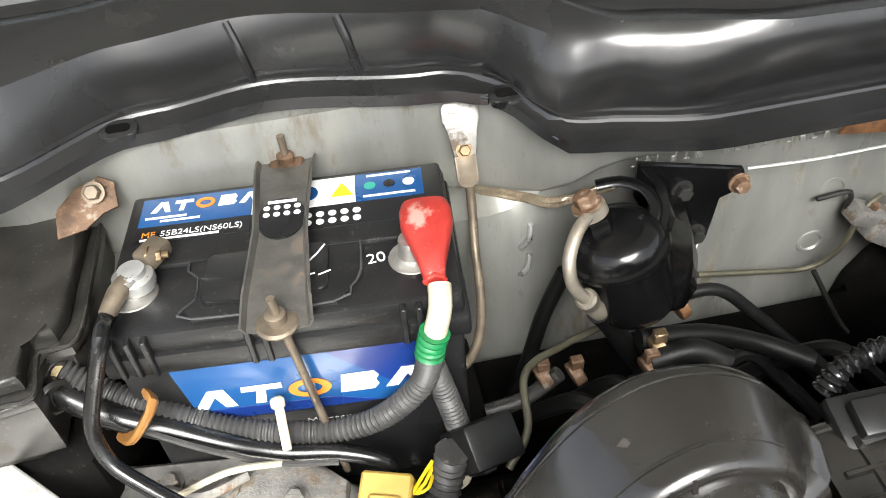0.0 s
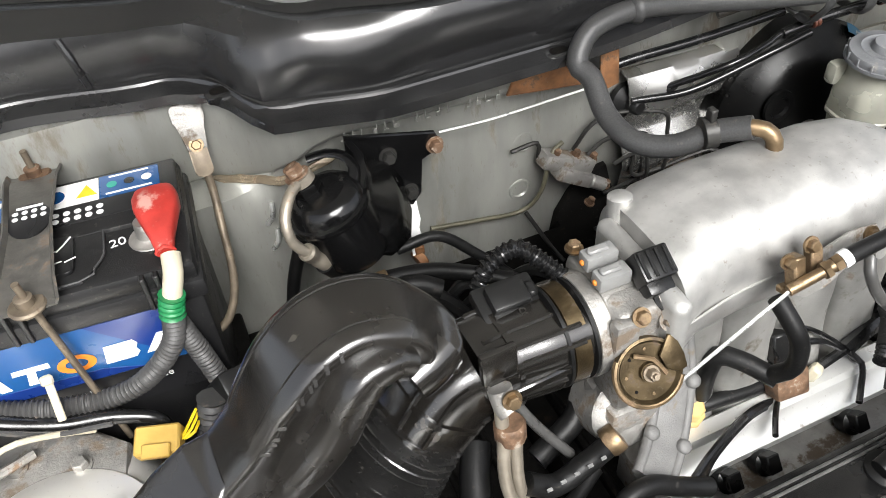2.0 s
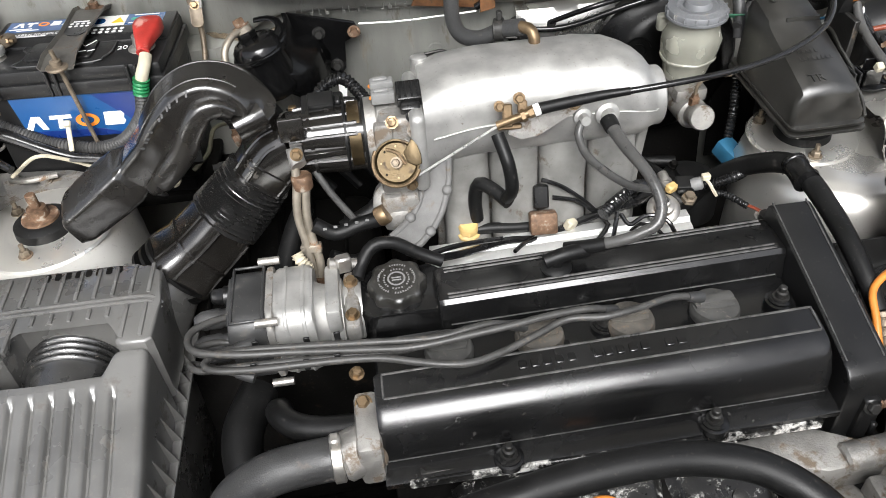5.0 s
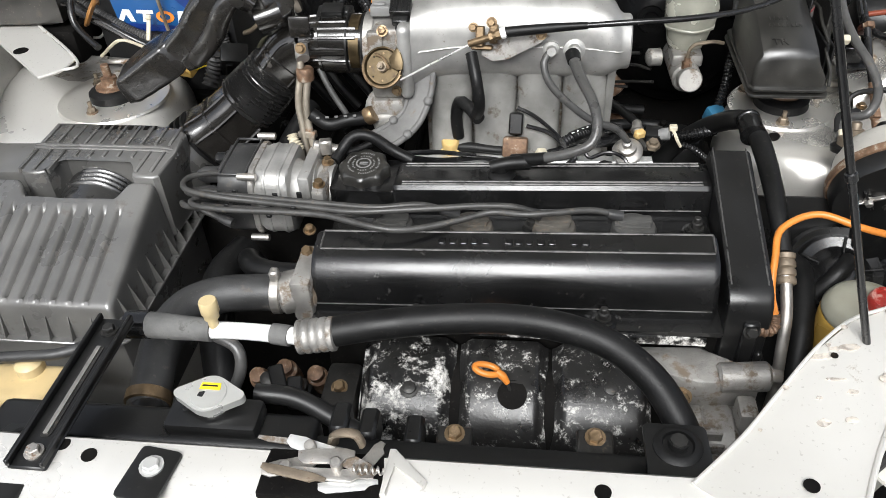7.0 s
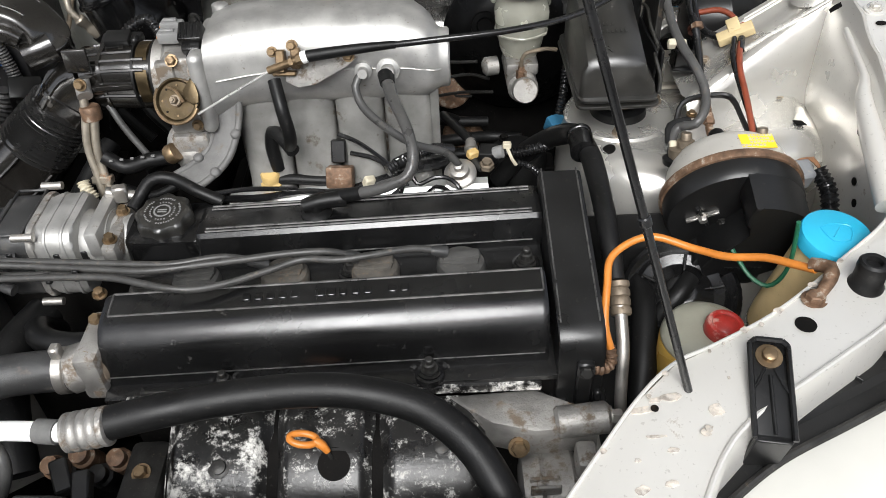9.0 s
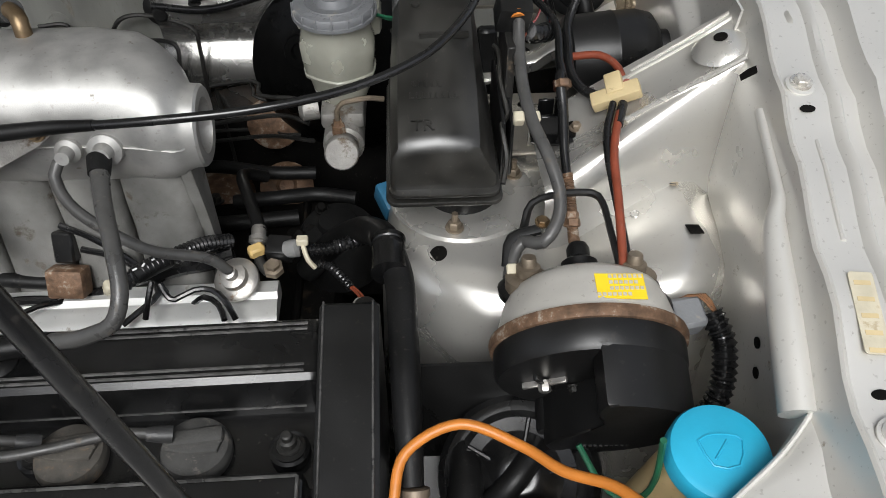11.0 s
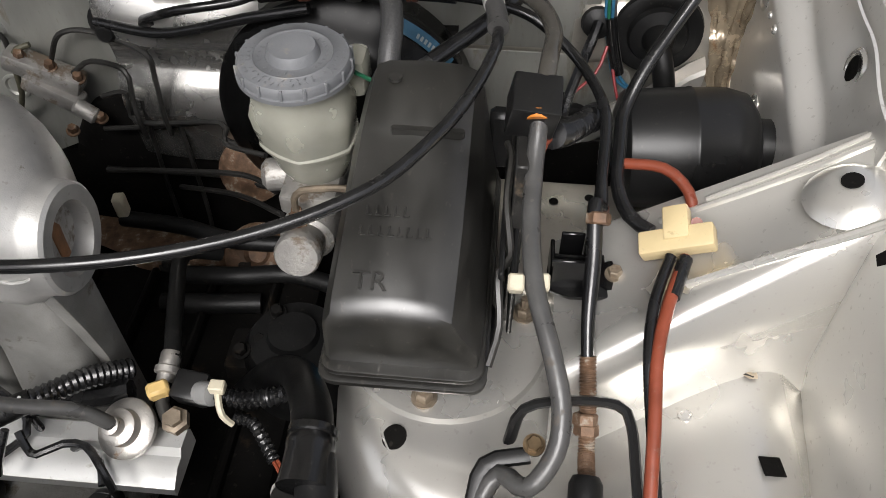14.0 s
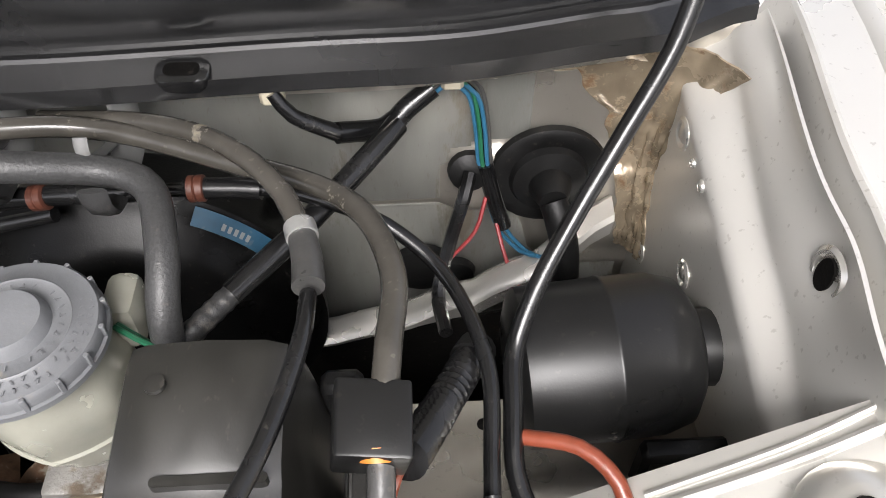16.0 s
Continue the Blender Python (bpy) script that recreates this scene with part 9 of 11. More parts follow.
tube(bm, [(0.166, 0.4165, 0.9960), (0.182, 0.4130, 0.9990), (0.195, 0.4020, 0.9990), (0.1985, 0.3880, 0.9950), (0.1900, 0.3720, 0.9890)], 0.0030, 10, flat=1.7)
part("strap", bm, CANGLOSS, ff)
bm = B()
FL = [(0.2060, 0.4160, 1.0000), (0.2090, 0.3980, 0.9985), (0.2060, 0.3800, 0.9920), (0.1930, 0.3620, 0.9810), (0.1745, 0.3500, 0.9700)]
LB = [(0.2520, 0.4350, 0.9300), (0.2500, 0.4100, 0.9120), (0.2380, 0.3830, 0.9060), (0.2180, 0.3620, 0.9140), (0.1960, 0.3520, 0.9340)]
grid = []
for a, b in zip(FL, LB):
    a, b = Vector(a), Vector(b)
    grid.append([a + Vector((-0.005, 0.004, -0.001)), a, a + Vector((0.002, -0.001, -0.004)), a.lerp(b, 0.25) + Vector((-0.006, 0.002, -0.006)), a.lerp(b, 0.6) + Vector((0.002, -0.003, 0.004)), b, b + Vector((-0.004, 0.006, -0.008))])
sheet(bm, grid, -0.0015)
part("clamp", bm, CANGLOSS, ff, "glossy black folded clamp plate", 60)
bm = B()
prism(bm, [(0.205, 0.992), (0.290, 0.970), (0.298, 0.952), (0.274, 0.945), (0.272, 0.905), (0.262, 0.893), (0.240, 0.905), (0.22, 0.93), (0.205, 0.96)], -0.441, -0.436, pose(0, 0, 0, 90, 0, 0), 0.0012, 1)
part("bracket", bm, CANGLOSS, ff)
for p, mt in (((0.2423, 0.436, 0.9600), DARKMETAL), ((0.2885, 0.436, 0.9570), RUST), ((0.2600, 0.436, 0.9120), DARKMETAL)):
    bolt(ff, p, (0, -1, 0.1), 0.0075, 0.009, mt)
tag = thing("paper_tag", (0.272, 0.43, 0.88), "crumpled white paper tag under the bracket", "tag")
bm = B()
sheet(bm, [[Vector((0.258, 0.437, 0.899)).lerp(Vector((0.256, 0.437, 0.826)), k / 6) + Vector((0.0, 0.002 * (k % 2), 0)), Vector((0.266, 0.437, 0.896)).lerp(Vector((0.267, 0.437, 0.824)), k / 6) + Vector((0.001 * (k % 3), 0.002 * (k % 2), 0))] for k in range(7)], 0.0008)
part("tag", bm, WHITE, tag)
for pts, r, mt, nm in (([(0.286, 0.460, 0.833), (0.337, 0.458, 0.825), (0.391, 0.455, 0.820), (0.412, 0.450, 0.844), (0.422, 0.450, 0.888), (0.438, 0.455, 0.896)], 0.0026, OLIVE, "olive steel fuel pipe along the bulkhead"),
                       ([(0.232, 0.410, 0.868), (0.275, 0.410, 0.868), (0.312, 0.400, 0.836), (0.350, 0.380, 0.800)], 0.0055, RUBBER, "black rubber hose leaving the fuel filter"),
                       ([(0.394, 0.450, 0.820), (0.418, 0.430, 0.773), (0.428, 0.420, 0.758)], 0.0025, DARKMETAL, "thin dark pipe on the bulkhead"),
                       ([(0.148, 0.420, 0.912), (0.131, 0.420, 0.864), (0.117, 0.420, 0.802), (0.101, 0.420, 0.749)], 0.0065, RUBBER, "black hose beside the fuel filter"),
                       ([(0.187, 0.360, 0.889), (0.242, 0.360, 0.879), (0.285, 0.350, 0.866), (0.316, 0.330, 0.860)], 0.008, RUBBER, "black hose behind the intake duct"),
                       ([(0.188, 0.340, 0.887), (0.222, 0.340, 0.890), (0.245, 0.330, 0.882)], 0.009, RUBBER, "short black hose behind the intake duct"),
                       ([(0.177, 0.400, 0.863), (0.137, 0.380, 0.874), (0.098, 0.350, 0.889), (0.089, 0.310, 0.878), (0.070, 0.290, 0.867)], 0.0030, OLIVE, "olive bent pipe beside the duct"),
                       ([(0.073, 0.380, 0.806), (0.106, 0.380, 0.814), (0.134, 0.380, 0.839)], 0.0065, CABLE_GREY, "grey hose low beside the battery")):
    hp = thing("pipe", pts[1], nm, "pipe", "bulkhead pipes")
    bm = B()
    tube(bm, pts, r, 10)
    part("tube", bm, mt, hp)
for p, mt in (((0.117, 0.370, 0.854), RUST), ((0.144, 0.370, 0.849), RUST), ((0.264, 0.440, 0.817), RUSTPAINT), ((0.198, 0.350, 0.888), GOLD), ((0.189, 0.340, 0.880), RUST)):
    cl = thing("hose_clamp", p, "rusty hose clamp behind the intake duct", "clamp", "bulkhead clamps")
    bm = B()
    lathe(bm, p, (0.9, 0.2, 0.3), [(0.009, -0.005), (0.0105, -0.004), (0.0105, 0.004), (0.009, 0.005)], 14)
    box(bm, (-0.005, -0.004, 0.006), (0.005, 0.004, 0.018), 0.001, 1, Matrix.Translation(p))
    part("band", bm, mt, cl)
for p in ((0.129, 0.465, 0.913), (0.128, 0.465, 0.881)):
    cp = thing("wire_clip", p, "small bare metal clip on the bulkhead", "clip", "bulkhead clips")
    bm = B()
    tube(bm, [Vector(p) + Vector((-0.004, 0, -0.012)), Vector(p) + Vector((0.002, -0.004, 0)), Vector(p) + Vector((0.004, 0, 0.012))], 0.0025, 8)
    part("clip", bm, FOAMGREY, cp)
hn = thing("engine_harness", (0.13, 0.33, 0.84), "tangled dark engine harness behind the intake duct", "cable")
random.seed(9)
for k in range(7):
    bm = B()
    x0 = 0.11 + 0.035 * k
    tube(bm, [(x0, 0.36 + 0.02 * random.random(), 0.80 + 0.02 * random.random()), (x0 + 0.03, 0.34 + 0.03 * random.random(), 0.83 + 0.02 * random.random()), (x0 + 0.06, 0.33 + 0.03 * random.random(), 0.82), (x0 + 0.09, 0.32, 0.79)], 0.006 + 0.003 * random.random(), 8)
    part("wire", bm, RUBBER, hn)
# casing colour holds the shade of the deep bay as well as grease
gbx = thing("gearbox", (0.15, 0.22, 0.6), "gearbox casing deep in the bay, coloured near-black for grease and shade", "gearbox")
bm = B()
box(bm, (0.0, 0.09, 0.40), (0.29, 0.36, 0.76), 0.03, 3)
part("casing", bm, GRIME_SHADE, gbx)
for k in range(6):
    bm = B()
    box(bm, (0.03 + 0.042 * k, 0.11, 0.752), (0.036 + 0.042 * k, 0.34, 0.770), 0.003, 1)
    part("casting_rib", bm, GRIME_SHADE, gbx)
for p in ((0.05, 0.20, 0.765), (0.12, 0.30, 0.765), (0.20, 0.15, 0.765), (0.25, 0.28, 0.765)):
    bolt(gbx, p, (0, 0, 1), 0.008, 0.008, DARKMETAL)
# near-black here too: grime plus shade under the manifold
rear = thing("engine_block", (0.5, 0.25, 0.6), "rear of the engine under the manifold, coloured near-black for grime and shade", "engine block")
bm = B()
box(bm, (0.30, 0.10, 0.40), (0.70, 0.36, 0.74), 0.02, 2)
part("casing", bm, GRIME_SHADE, rear)
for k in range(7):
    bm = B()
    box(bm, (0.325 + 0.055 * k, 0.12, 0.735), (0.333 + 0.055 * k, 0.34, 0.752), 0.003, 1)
    part("casting_rib", bm, GRIME_SHADE, rear)
for k in range(5):
    bolt(rear, (0.345 + 0.07 * k, 0.35, 0.74), (0, 0.2, 1), 0.008, 0.008, DARKMETAL)

servo = thing("brake_servo", (0.71, 0.43, 0.84), "large glossy black brake servo drum on the bulkhead", "brake servo")
bm = B()
lathe(bm, (0.716, 0.467, 0.862), (0, -1, 0.05), [(0.098, 0), (0.105, 0.010), (0.106, 0.032), (0.108, 0.036), (0.108, 0.042), (0.101, 0.048), (0.088, 0.054), (0.085, 0.060), (0.068, 0.068), (0.045, 0.072), (0.020, 0.074)], 64)
part("drum", bm, SERVO, servo)
bm = B()
lathe(bm, (0.668, 0.3985, 0.900), (0, -1, 0.1), [(0.020, 0), (0.019, 0.003), (0.012, 0.0035), (0.010, 0.0), (0.001, -0.001)], 24)
part("pressed_boss", bm, SERVO, servo)
bm = B()
sheet(bm, [[(0.716 + r * math.cos(radians(q)), y, 0.864 + r * math.sin(radians(q))) for r, y in ((0.1085, 0.4252), (0.1050, 0.4212), (0.1015, 0.4172))] for q in range(35, 65, 2)], 0.0006)
stk = part("sticker", bm, BLUESTICK, servo, "blue sticker on the drum")
bm = B()
for k in range(5):
    q = 45 + 2.0 * k
    sheet(bm, [[(0.716 + r * math.cos(radians(qq)), y - 0.0007, 0.864 + r * math.sin(radians(qq))) for r, y in ((0.1060, 0.4223), (0.1035, 0.4195))] for qq in (q, q + 1.1)], 0.0004)
part("print", bm, GREYCONN, stk, "pale unreadable print")
mc = thing("master_cylinder", (0.711, 0.33, 0.86), "cast brake master cylinder with rusty pipe unions", "master cylinder")
bm = B()
cyl(bm, (0.711, 0.40, 0.852), (0.711, 0.285, 0.862), 0.020, seg=22, bevel=0.003)
lathe(bm, (0.711, 0.292, 0.861), (0, -0.92, 0.35), [(0.013, 0), (0.0145, 0.002), (0.0155, 0.022), (0.0165, 0.024), (0.0165, 0.033), (0.015, 0.035), (0.003, 0.035)], 22)
box(bm, (0.690, 0.300, 0.872), (0.732, 0.345, 0.890), 0.004, 2)
part("casting", bm, ALU_DIRTY, mc)
bm = B()
lathe(bm, (0.708, 0.285, 0.882), (0, 0.05, 1), [(0.0068, -0.004), (0.0068, 0.006), (0.005, 0.007), (0.004, 0.012)], 6)
part("union", bm, RUST, mc)
bm = B()
tube(bm, [(0.708, 0.285, 0.892), (0.7082, 0.285, 0.904), (0.7139, 0.285, 0.9127), (0.726, 0.285, 0.9156), (0.738, 0.285, 0.9175), (0.752, 0.288, 0.914)], 0.0026, 8)
part("pipe", bm, BRASSROD, mc)
bm = B()
lathe(bm, (0.672, 0.352, 0.862), (-1, -0.2, 0), [(0.013, -0.01), (0.013, 0.006), (0.008, 0.010)], 14)
part("lug", bm, ALU_DIRTY, mc)
res = thing("brake_reservoir", (0.711, 0.328, 0.93), "milky brake fluid reservoir with a grey screw cap", "fluid reservoir")
bm = B()
loops = []
for z, r, facet in ((0.880, 0.016, 0), (0.886, 0.022, 0), (0.900, 0.0272, 0.2), (0.9190, 0.0310, 0.4), (0.9205, 0.0345, 0.45), (0.9235, 0.0350, 0.45), (0.9250, 0.0340, 0.55), (0.940, 0.0358, 0.6), (0.9525, 0.0365, 0.6), (0.959, 0.0335, 0.25), (0.966, 0.0308, 0), (0.980, 0.030, 0)):
    lp = []
    for j in range(36):
        a = 2 * math.pi * j / 36 - math.pi / 2
        k = 1 - facet + facet * math.cos(math.pi / 6) / math.cos((2 * math.pi * j / 36) % (math.pi / 3) - math.pi / 6)
        lp.append((0.711 + r * k * 1.04 * math.cos(a), 0.327 + r * k * math.sin(a) - (z - 0.98) * 0.12, z))
    loops.append(lp)
rings(bm, loops)
tank = part("tank", bm, TANK, res)
bm = B()
box(bm, (0.735, 0.345, 0.945), (0.752, 0.372, 0.975), 0.006, 2)
part("shoulder", bm, TANK, res)
bm = B()
box(bm, (0.672, 0.345, 0.952), (0.690, 0.36, 0.975), 0.005, 2)
part("shoulder", bm, TANK, res)
bm = B()
m_cap = frame_on((0.711, 0.327, 0.980), (0, -0.02, 1), (0, 1, 0))
lathe(bm, (0.711, 0.327, 0.976), (0, -0.02, 1), [(0.035, 0.0045), (0.0382, 0.0055), (0.0382, 0.0085), (0.0368, 0.009), (0.0368, 0.0140), (0.0355, 0.0158), (0.0262, 0.0168), (0.0255, 0.0175), (0.0245, 0.0168), (0.0175, 0.0170), (0.016, 0.0215), (0.0148, 0.0232), (0.010, 0.0234), (0.001, 0.0232)], 56)
capg = part("cap", bm, CAPGREY, res, "grey ribbed screw cap")
for k in range(16):
    a = 2 * math.pi * k / 16
    bm = B()
    box(bm, (-0.0011, -0.001, 0), (0.0011, 0.0012, 0.0105), 0.0004, 1, pose(0.711 + 0.0372 * math.cos(a), 0.327 + 0.0372 * math.sin(a), 0.9808, 0, 0, math.degrees(a) + 90))
    part("grip_rib", bm, CAPGREY, capg)
bm = B()
for r, n2 in ((0.0325, 46), (0.0285, 40), (0.0215, 28)):
    for k in range(n2):
        a = 2 * math.pi * k / n2 + 0.2 * r
        if k % 6 == 5:
            continue
        box(bm, (-0.0013, -0.0004, 0), (0.0013, 0.0004, 0.0002), 0, 1, pose(0.711 + r * math.cos(a), 0.327 + r * math.sin(a), 0.9920 + (0.034 - r) * 0.1, 0, 0, math.degrees(a) + 25 * (k % 3 - 1)))
        if k % 2:
            box(bm, (-0.0013, -0.0010, 0), (-0.0008, 0.0014, 0.0002), 0, 1, pose(0.711 + r * math.cos(a), 0.327 + r * math.sin(a), 0.9920 + (0.034 - r) * 0.1, 0, 0, math.degrees(a)))
part("raised_print", bm, CAPGREY, capg, "unreadable raised lettering")
bm = B()
tube(bm, [(0.745, 0.340, 0.972), (0.757, 0.332, 0.973), (0.772, 0.322, 0.976)], 0.0014, 6)
tube(bm, [(0.745, 0.343, 0.970), (0.758, 0.334, 0.970), (0.772, 0.325, 0.972)], 0.0014, 6)
part("wire", bm, GREENWIRE, res, "thin green sensor wires")

# proportioning valve and brake pipes
pv = thing("brake_valve", (0.45, 0.45, 0.87), "cast aluminium brake valve block on the bulkhead", "valve")
bm = B()
box(bm, (-0.034, -0.010, -0.010), (0.034, 0.012, 0.009), 0.005, 2, pose(0.443, 0.452, 0.872, 0, 24, 0))
box(bm, (-0.030, -0.010, -0.008), (0.022, 0.010, 0.008), 0.004, 2, pose(0.452, 0.446, 0.853, 0, 32, 0))
cyl(bm, (0.466, 0.440, 0.846), (0.484, 0.438, 0.834), 0.0075, seg=16, bevel=0.002)
part("block", bm, ALU_DIRTY, pv)
for p in ((0.4275, 0.450, 0.886), (0.4514, 0.450, 0.877), (0.4729, 0.450, 0.866), (0.486, 0.440, 0.831), (0.461, 0.430, 0.823)):
    bolt(pv, p, (0.25, -0.3, 0.9), 0.0052, 0.008, RUST)
for pts in ([(0.452, 0.455, 0.882), (0.471, 0.452, 0.910), (0.501, 0.450, 0.916), (0.549, 0.436, 0.909), (0.554, 0.432, 0.885), (0.554, 0.427, 0.853), (0.552, 0.432, 0.825)],
            [(0.469, 0.452, 0.871), (0.491, 0.450, 0.886), (0.528, 0.434, 0.890), (0.529, 0.429, 0.864), (0.530, 0.426, 0.843), (0.528, 0.432, 0.820)],
            [(0.412, 0.460, 0.879), (0.411, 0.460, 0.901), (0.381, 0.460, 0.900)],
            [(0.495, 0.440, 0.857), (0.519, 0.440, 0.862), (0.523, 0.435, 0.835), (0.606, 0.420, 0.852), (0.615, 0.400, 0.847), (0.656, 0.380, 0.855)],
            [(0.499, 0.400, 0.807), (0.557, 0.400, 0.811), (0.637, 0.370, 0.841), (0.671, 0.350, 0.844)],
            [(0.551, 0.420, 0.772), (0.623, 0.380, 0.807), (0.675, 0.340, 0.829)]):
    bp = thing("brake_pipe", pts[1], "thin dark brake pipe on the bulkhead", "pipe", "brake pipes")
    bm = B()
    tube(bm, pts, 0.0024, 8)
    part("tube", bm, DARKMETAL, bp)
for p, r in (((0.517, 0.462, 0.919), 0.020), ((0.556, 0.462, 0.929), 0.020)):
    gm = thing("grommet", p, "black rubber cable grommet in the bulkhead", "grommet", "bulkhead grommets")
    bm = B()
    lathe(bm, p, (0.1, -1, 0.1), [(r, -0.004), (r, 0.003), (r * 0.8, 0.006), (r * 0.45, 0.010), (r * 0.4, 0.022), (r * 0.3, 0.024)], 22)
    part("grommet", bm, RUBBER, gm)
for pts, r in (([(0.551, 0.445, 0.933), (0.598, 0.409, 0.9655), (0.6436, 0.4120, 0.9739), (0.6673, 0.4146, 0.9803), (0.7380, 0.4053, 0.9920), (0.8102, 0.4003, 0.9951), (0.8500, 0.3830, 0.9975), (0.8730, 0.3750, 0.9880), (0.8956, 0.3539, 0.9765), (0.9088, 0.3098, 0.9750), (0.9073, 0.2690, 0.9640), (0.906, 0.250, 0.958)], 0.0036),
               ([(0.512, 0.445, 0.929), (0.574, 0.430, 0.932), (0.650, 0.415, 0.959), (0.700, 0.412, 0.972)], 0.0042),
               ([(0.453, 0.440, 0.970), (0.483, 0.435, 0.986), (0.570, 0.425, 0.994), (0.663, 0.420, 1.002)], 0.0048)):
    cbl = thing("control_cable", pts[2], "black sheathed control cable across the bulkhead", "cable", "control cables")
    bm = B()
    tube(bm, pts, r, 10)
    sl = part("sheath", bm, CABLE, cbl)
for pts in ([(0.664, 0.4140, 0.9795), (0.6988, 0.4105, 0.9866), (0.738, 0.4053, 0.992), (0.756, 0.4048, 0.9930)], [(0.772, 0.4035, 0.9940), (0.7773, 0.4033, 0.9944), (0.795, 0.402, 0.9950), (0.8085, 0.4005, 0.9951)]):
    cs = thing("cable_sleeve", pts[0], "black sleeve over a control cable", "sleeve", "cable sleeves")
    bm = B()
    tube(bm, pts, 0.0054, 12)
    part("tube", bm, CABLE, cs)
for p, d in (((0.6988, 0.4096, 0.9866), (1, -0.1, 0.2)), ((0.7773, 0.4033, 0.9944), (1, 0, 0.05)), ((0.905, 0.2418, 0.955), (0, -1, -0.5))):
    cf = thing("cable_ferrule", p, "brown cable ferrule on a control cable", "ferrule", "cable ferrules")
    bm = B()
    lathe(bm, p, d, [(0.0055, -0.0042), (0.0066, -0.0036), (0.0066, -0.001), (0.0058, -0.0004), (0.0066, 0.0004), (0.0066, 0.0036), (0.0055, 0.0042)], 14)
    part("ring", bm, FERRULE, cf)

# servo vacuum hose
vh = thing("servo_hose", (0.5, 0.38, 1.04), "thick grey braided servo hose looping to the plenum", "hose")
bm = B()
tube(bm, [(0.484, 0.226, 1.012), (0.484, 0.229, 1.026), (0.480, 0.236, 1.033), (0.470, 0.246, 1.033)], 0.0066, 12)
part("elbow", bm, GOLD, vh, "yellow zinc elbow pipe")
bm = B()
tube(bm, [(0.474, 0.243, 1.033), (0.456, 0.262, 1.023), (0.433, 0.280, 1.006), (0.414, 0.305, 1.001), (0.409, 0.340, 1.007), (0.412, 0.372, 1.025), (0.407, 0.388, 1.033), (0.425, 0.398, 1.054), (0.469, 0.402, 1.060), (0.536, 0.402, 1.050), (0.600, 0.391, 1.041), (0.6578, 0.3880, 1.0310), (0.7055, 0.3930, 1.0215), (0.7388, 0.4000, 1.0110), (0.7610, 0.3900, 1.0080), (0.7700, 0.3590, 1.0000), (0.7700, 0.3372, 0.9819), (0.7706, 0.3220, 0.9460)], [0.0094] * 10 + [0.0085] + [0.0074] * 7, 18)
part("hose", bm, BRAID, vh)
bm = B()
lathe(bm, (0.452, 0.265, 1.022), (1, -0.3, 0.1), [(0.011, -0.006), (0.0128, -0.005), (0.0128, 0.005), (0.011, 0.006)], 18)
box(bm, (-0.003, -0.004, 0.010), (0.003, 0.004, 0.022), 0.001, 1, Matrix.Translation((0.452, 0.265, 1.022)))
part("spring_clip", bm, DARKMETAL, vh)
bm = B()
tube(bm, [(0.469, 0.402 + 0.0105 * math.cos(radians(q)), 1.060 + 0.0105 * math.sin(radians(q))) for q in range(0, 300, 30)], 0.0016, 8, flat=3.0)
part("clip", bm, BRAID, vh, "grey hose clip")
wb = thing("hose_bracket", (0.462, 0.42, 1.02), "rusty tab bracket behind the servo hose", "bracket")
bm = B()
prism(bm, [(-0.010, -0.04), (0.010, -0.036), (0.012, 0.02), (-0.008, 0.026)], 0, 0.003, frame_on((0.466, 0.430, 1.010), (0, -1, 0.2)), 0.0006)
part("tab", bm, RUSTPAINT, wb)

# ---- right side: fuse box ----
fz = thing("fuse_box", (0.80, 0.23, 0.93), "dusty black under-bonnet fuse box cover", "fuse box")
bm = B()
loops = []
for y, zt, x0, x1, e in ((0.146, 0.958, 0.766, 0.826, 0.004), (0.149, 0.966, 0.763, 0.830, 0.006), (0.156, 0.971, 0.762, 0.831, 0.008), (0.200, 0.984, 0.762, 0.832, 0.009), (0.245, 0.996, 0.763, 0.832, 0.009), (0.252, 0.999, 0.763, 0.832, 0.009), (0.258, 1.003, 0.764, 0.832, 0.009), (0.295, 1.010, 0.765, 0.832, 0.009), (0.304, 1.008, 0.767, 0.831, 0.006), (0.309, 0.998, 0.770, 0.829, 0.004)):
    drop = 0.0
    loops.append([(x0 - 0.004, y, 0.915), (x0 - 0.002, y, zt - e * 2.2), (x0 + e * 0.5, y, zt - e * 0.5), (x0 + e * 1.6, y, zt), ((x0 + x1) / 2, y, zt + 0.0015), (x1 - e * 1.6, y, zt), (x1 - e * 0.3, y, zt - e * 0.6), (x1 + 0.003, y, zt - e * 2.6), (x1 + 0.012, y, 0.935), (x1 + 0.013, y, 0.915)])
rings(bm, loops)
lidf = part("cover", bm, FUSE, fz)
for dz, dx in ((0.0, 0.0), (0.007, 0.002)):
    bm = B()
    prism(bm, rounded(0.757 - dx, 0.846 + dx, 0.139 - dx, 0.312, 0.010, 4), 0.921 - dz, 0.925 - dz, None, 0.001)
    part("rim", bm, FUSE, fz)
bm = B()
box(bm, (0.782, 0.160, 0.900), (0.838, 0.305, 0.918), 0.006, 2)
box(bm, (0.800, 0.285, 0.84), (0.835, 0.303, 0.905), 0.004, 2)
part("base", bm, BLACK, fz)
bm = B()
prism(bm, rounded(0.785, 0.826, 0.2485, 0.2525, 0.0018, 2), 0.998, 1.0025)
part("step_ridge", bm, FUSE, fz)
bm = B()
lathe(bm, (0.783, 0.285, 1.009), (0, 0, 1), [(0.004, 0), (0.004, 0.002), (0.001, 0.0022)], 12)
part("pip", bm, FUSE, fz)
m_f = frame_on((0.772, 0.158, 0.9735), (0, -0.27, 1), (0, 1, 0))
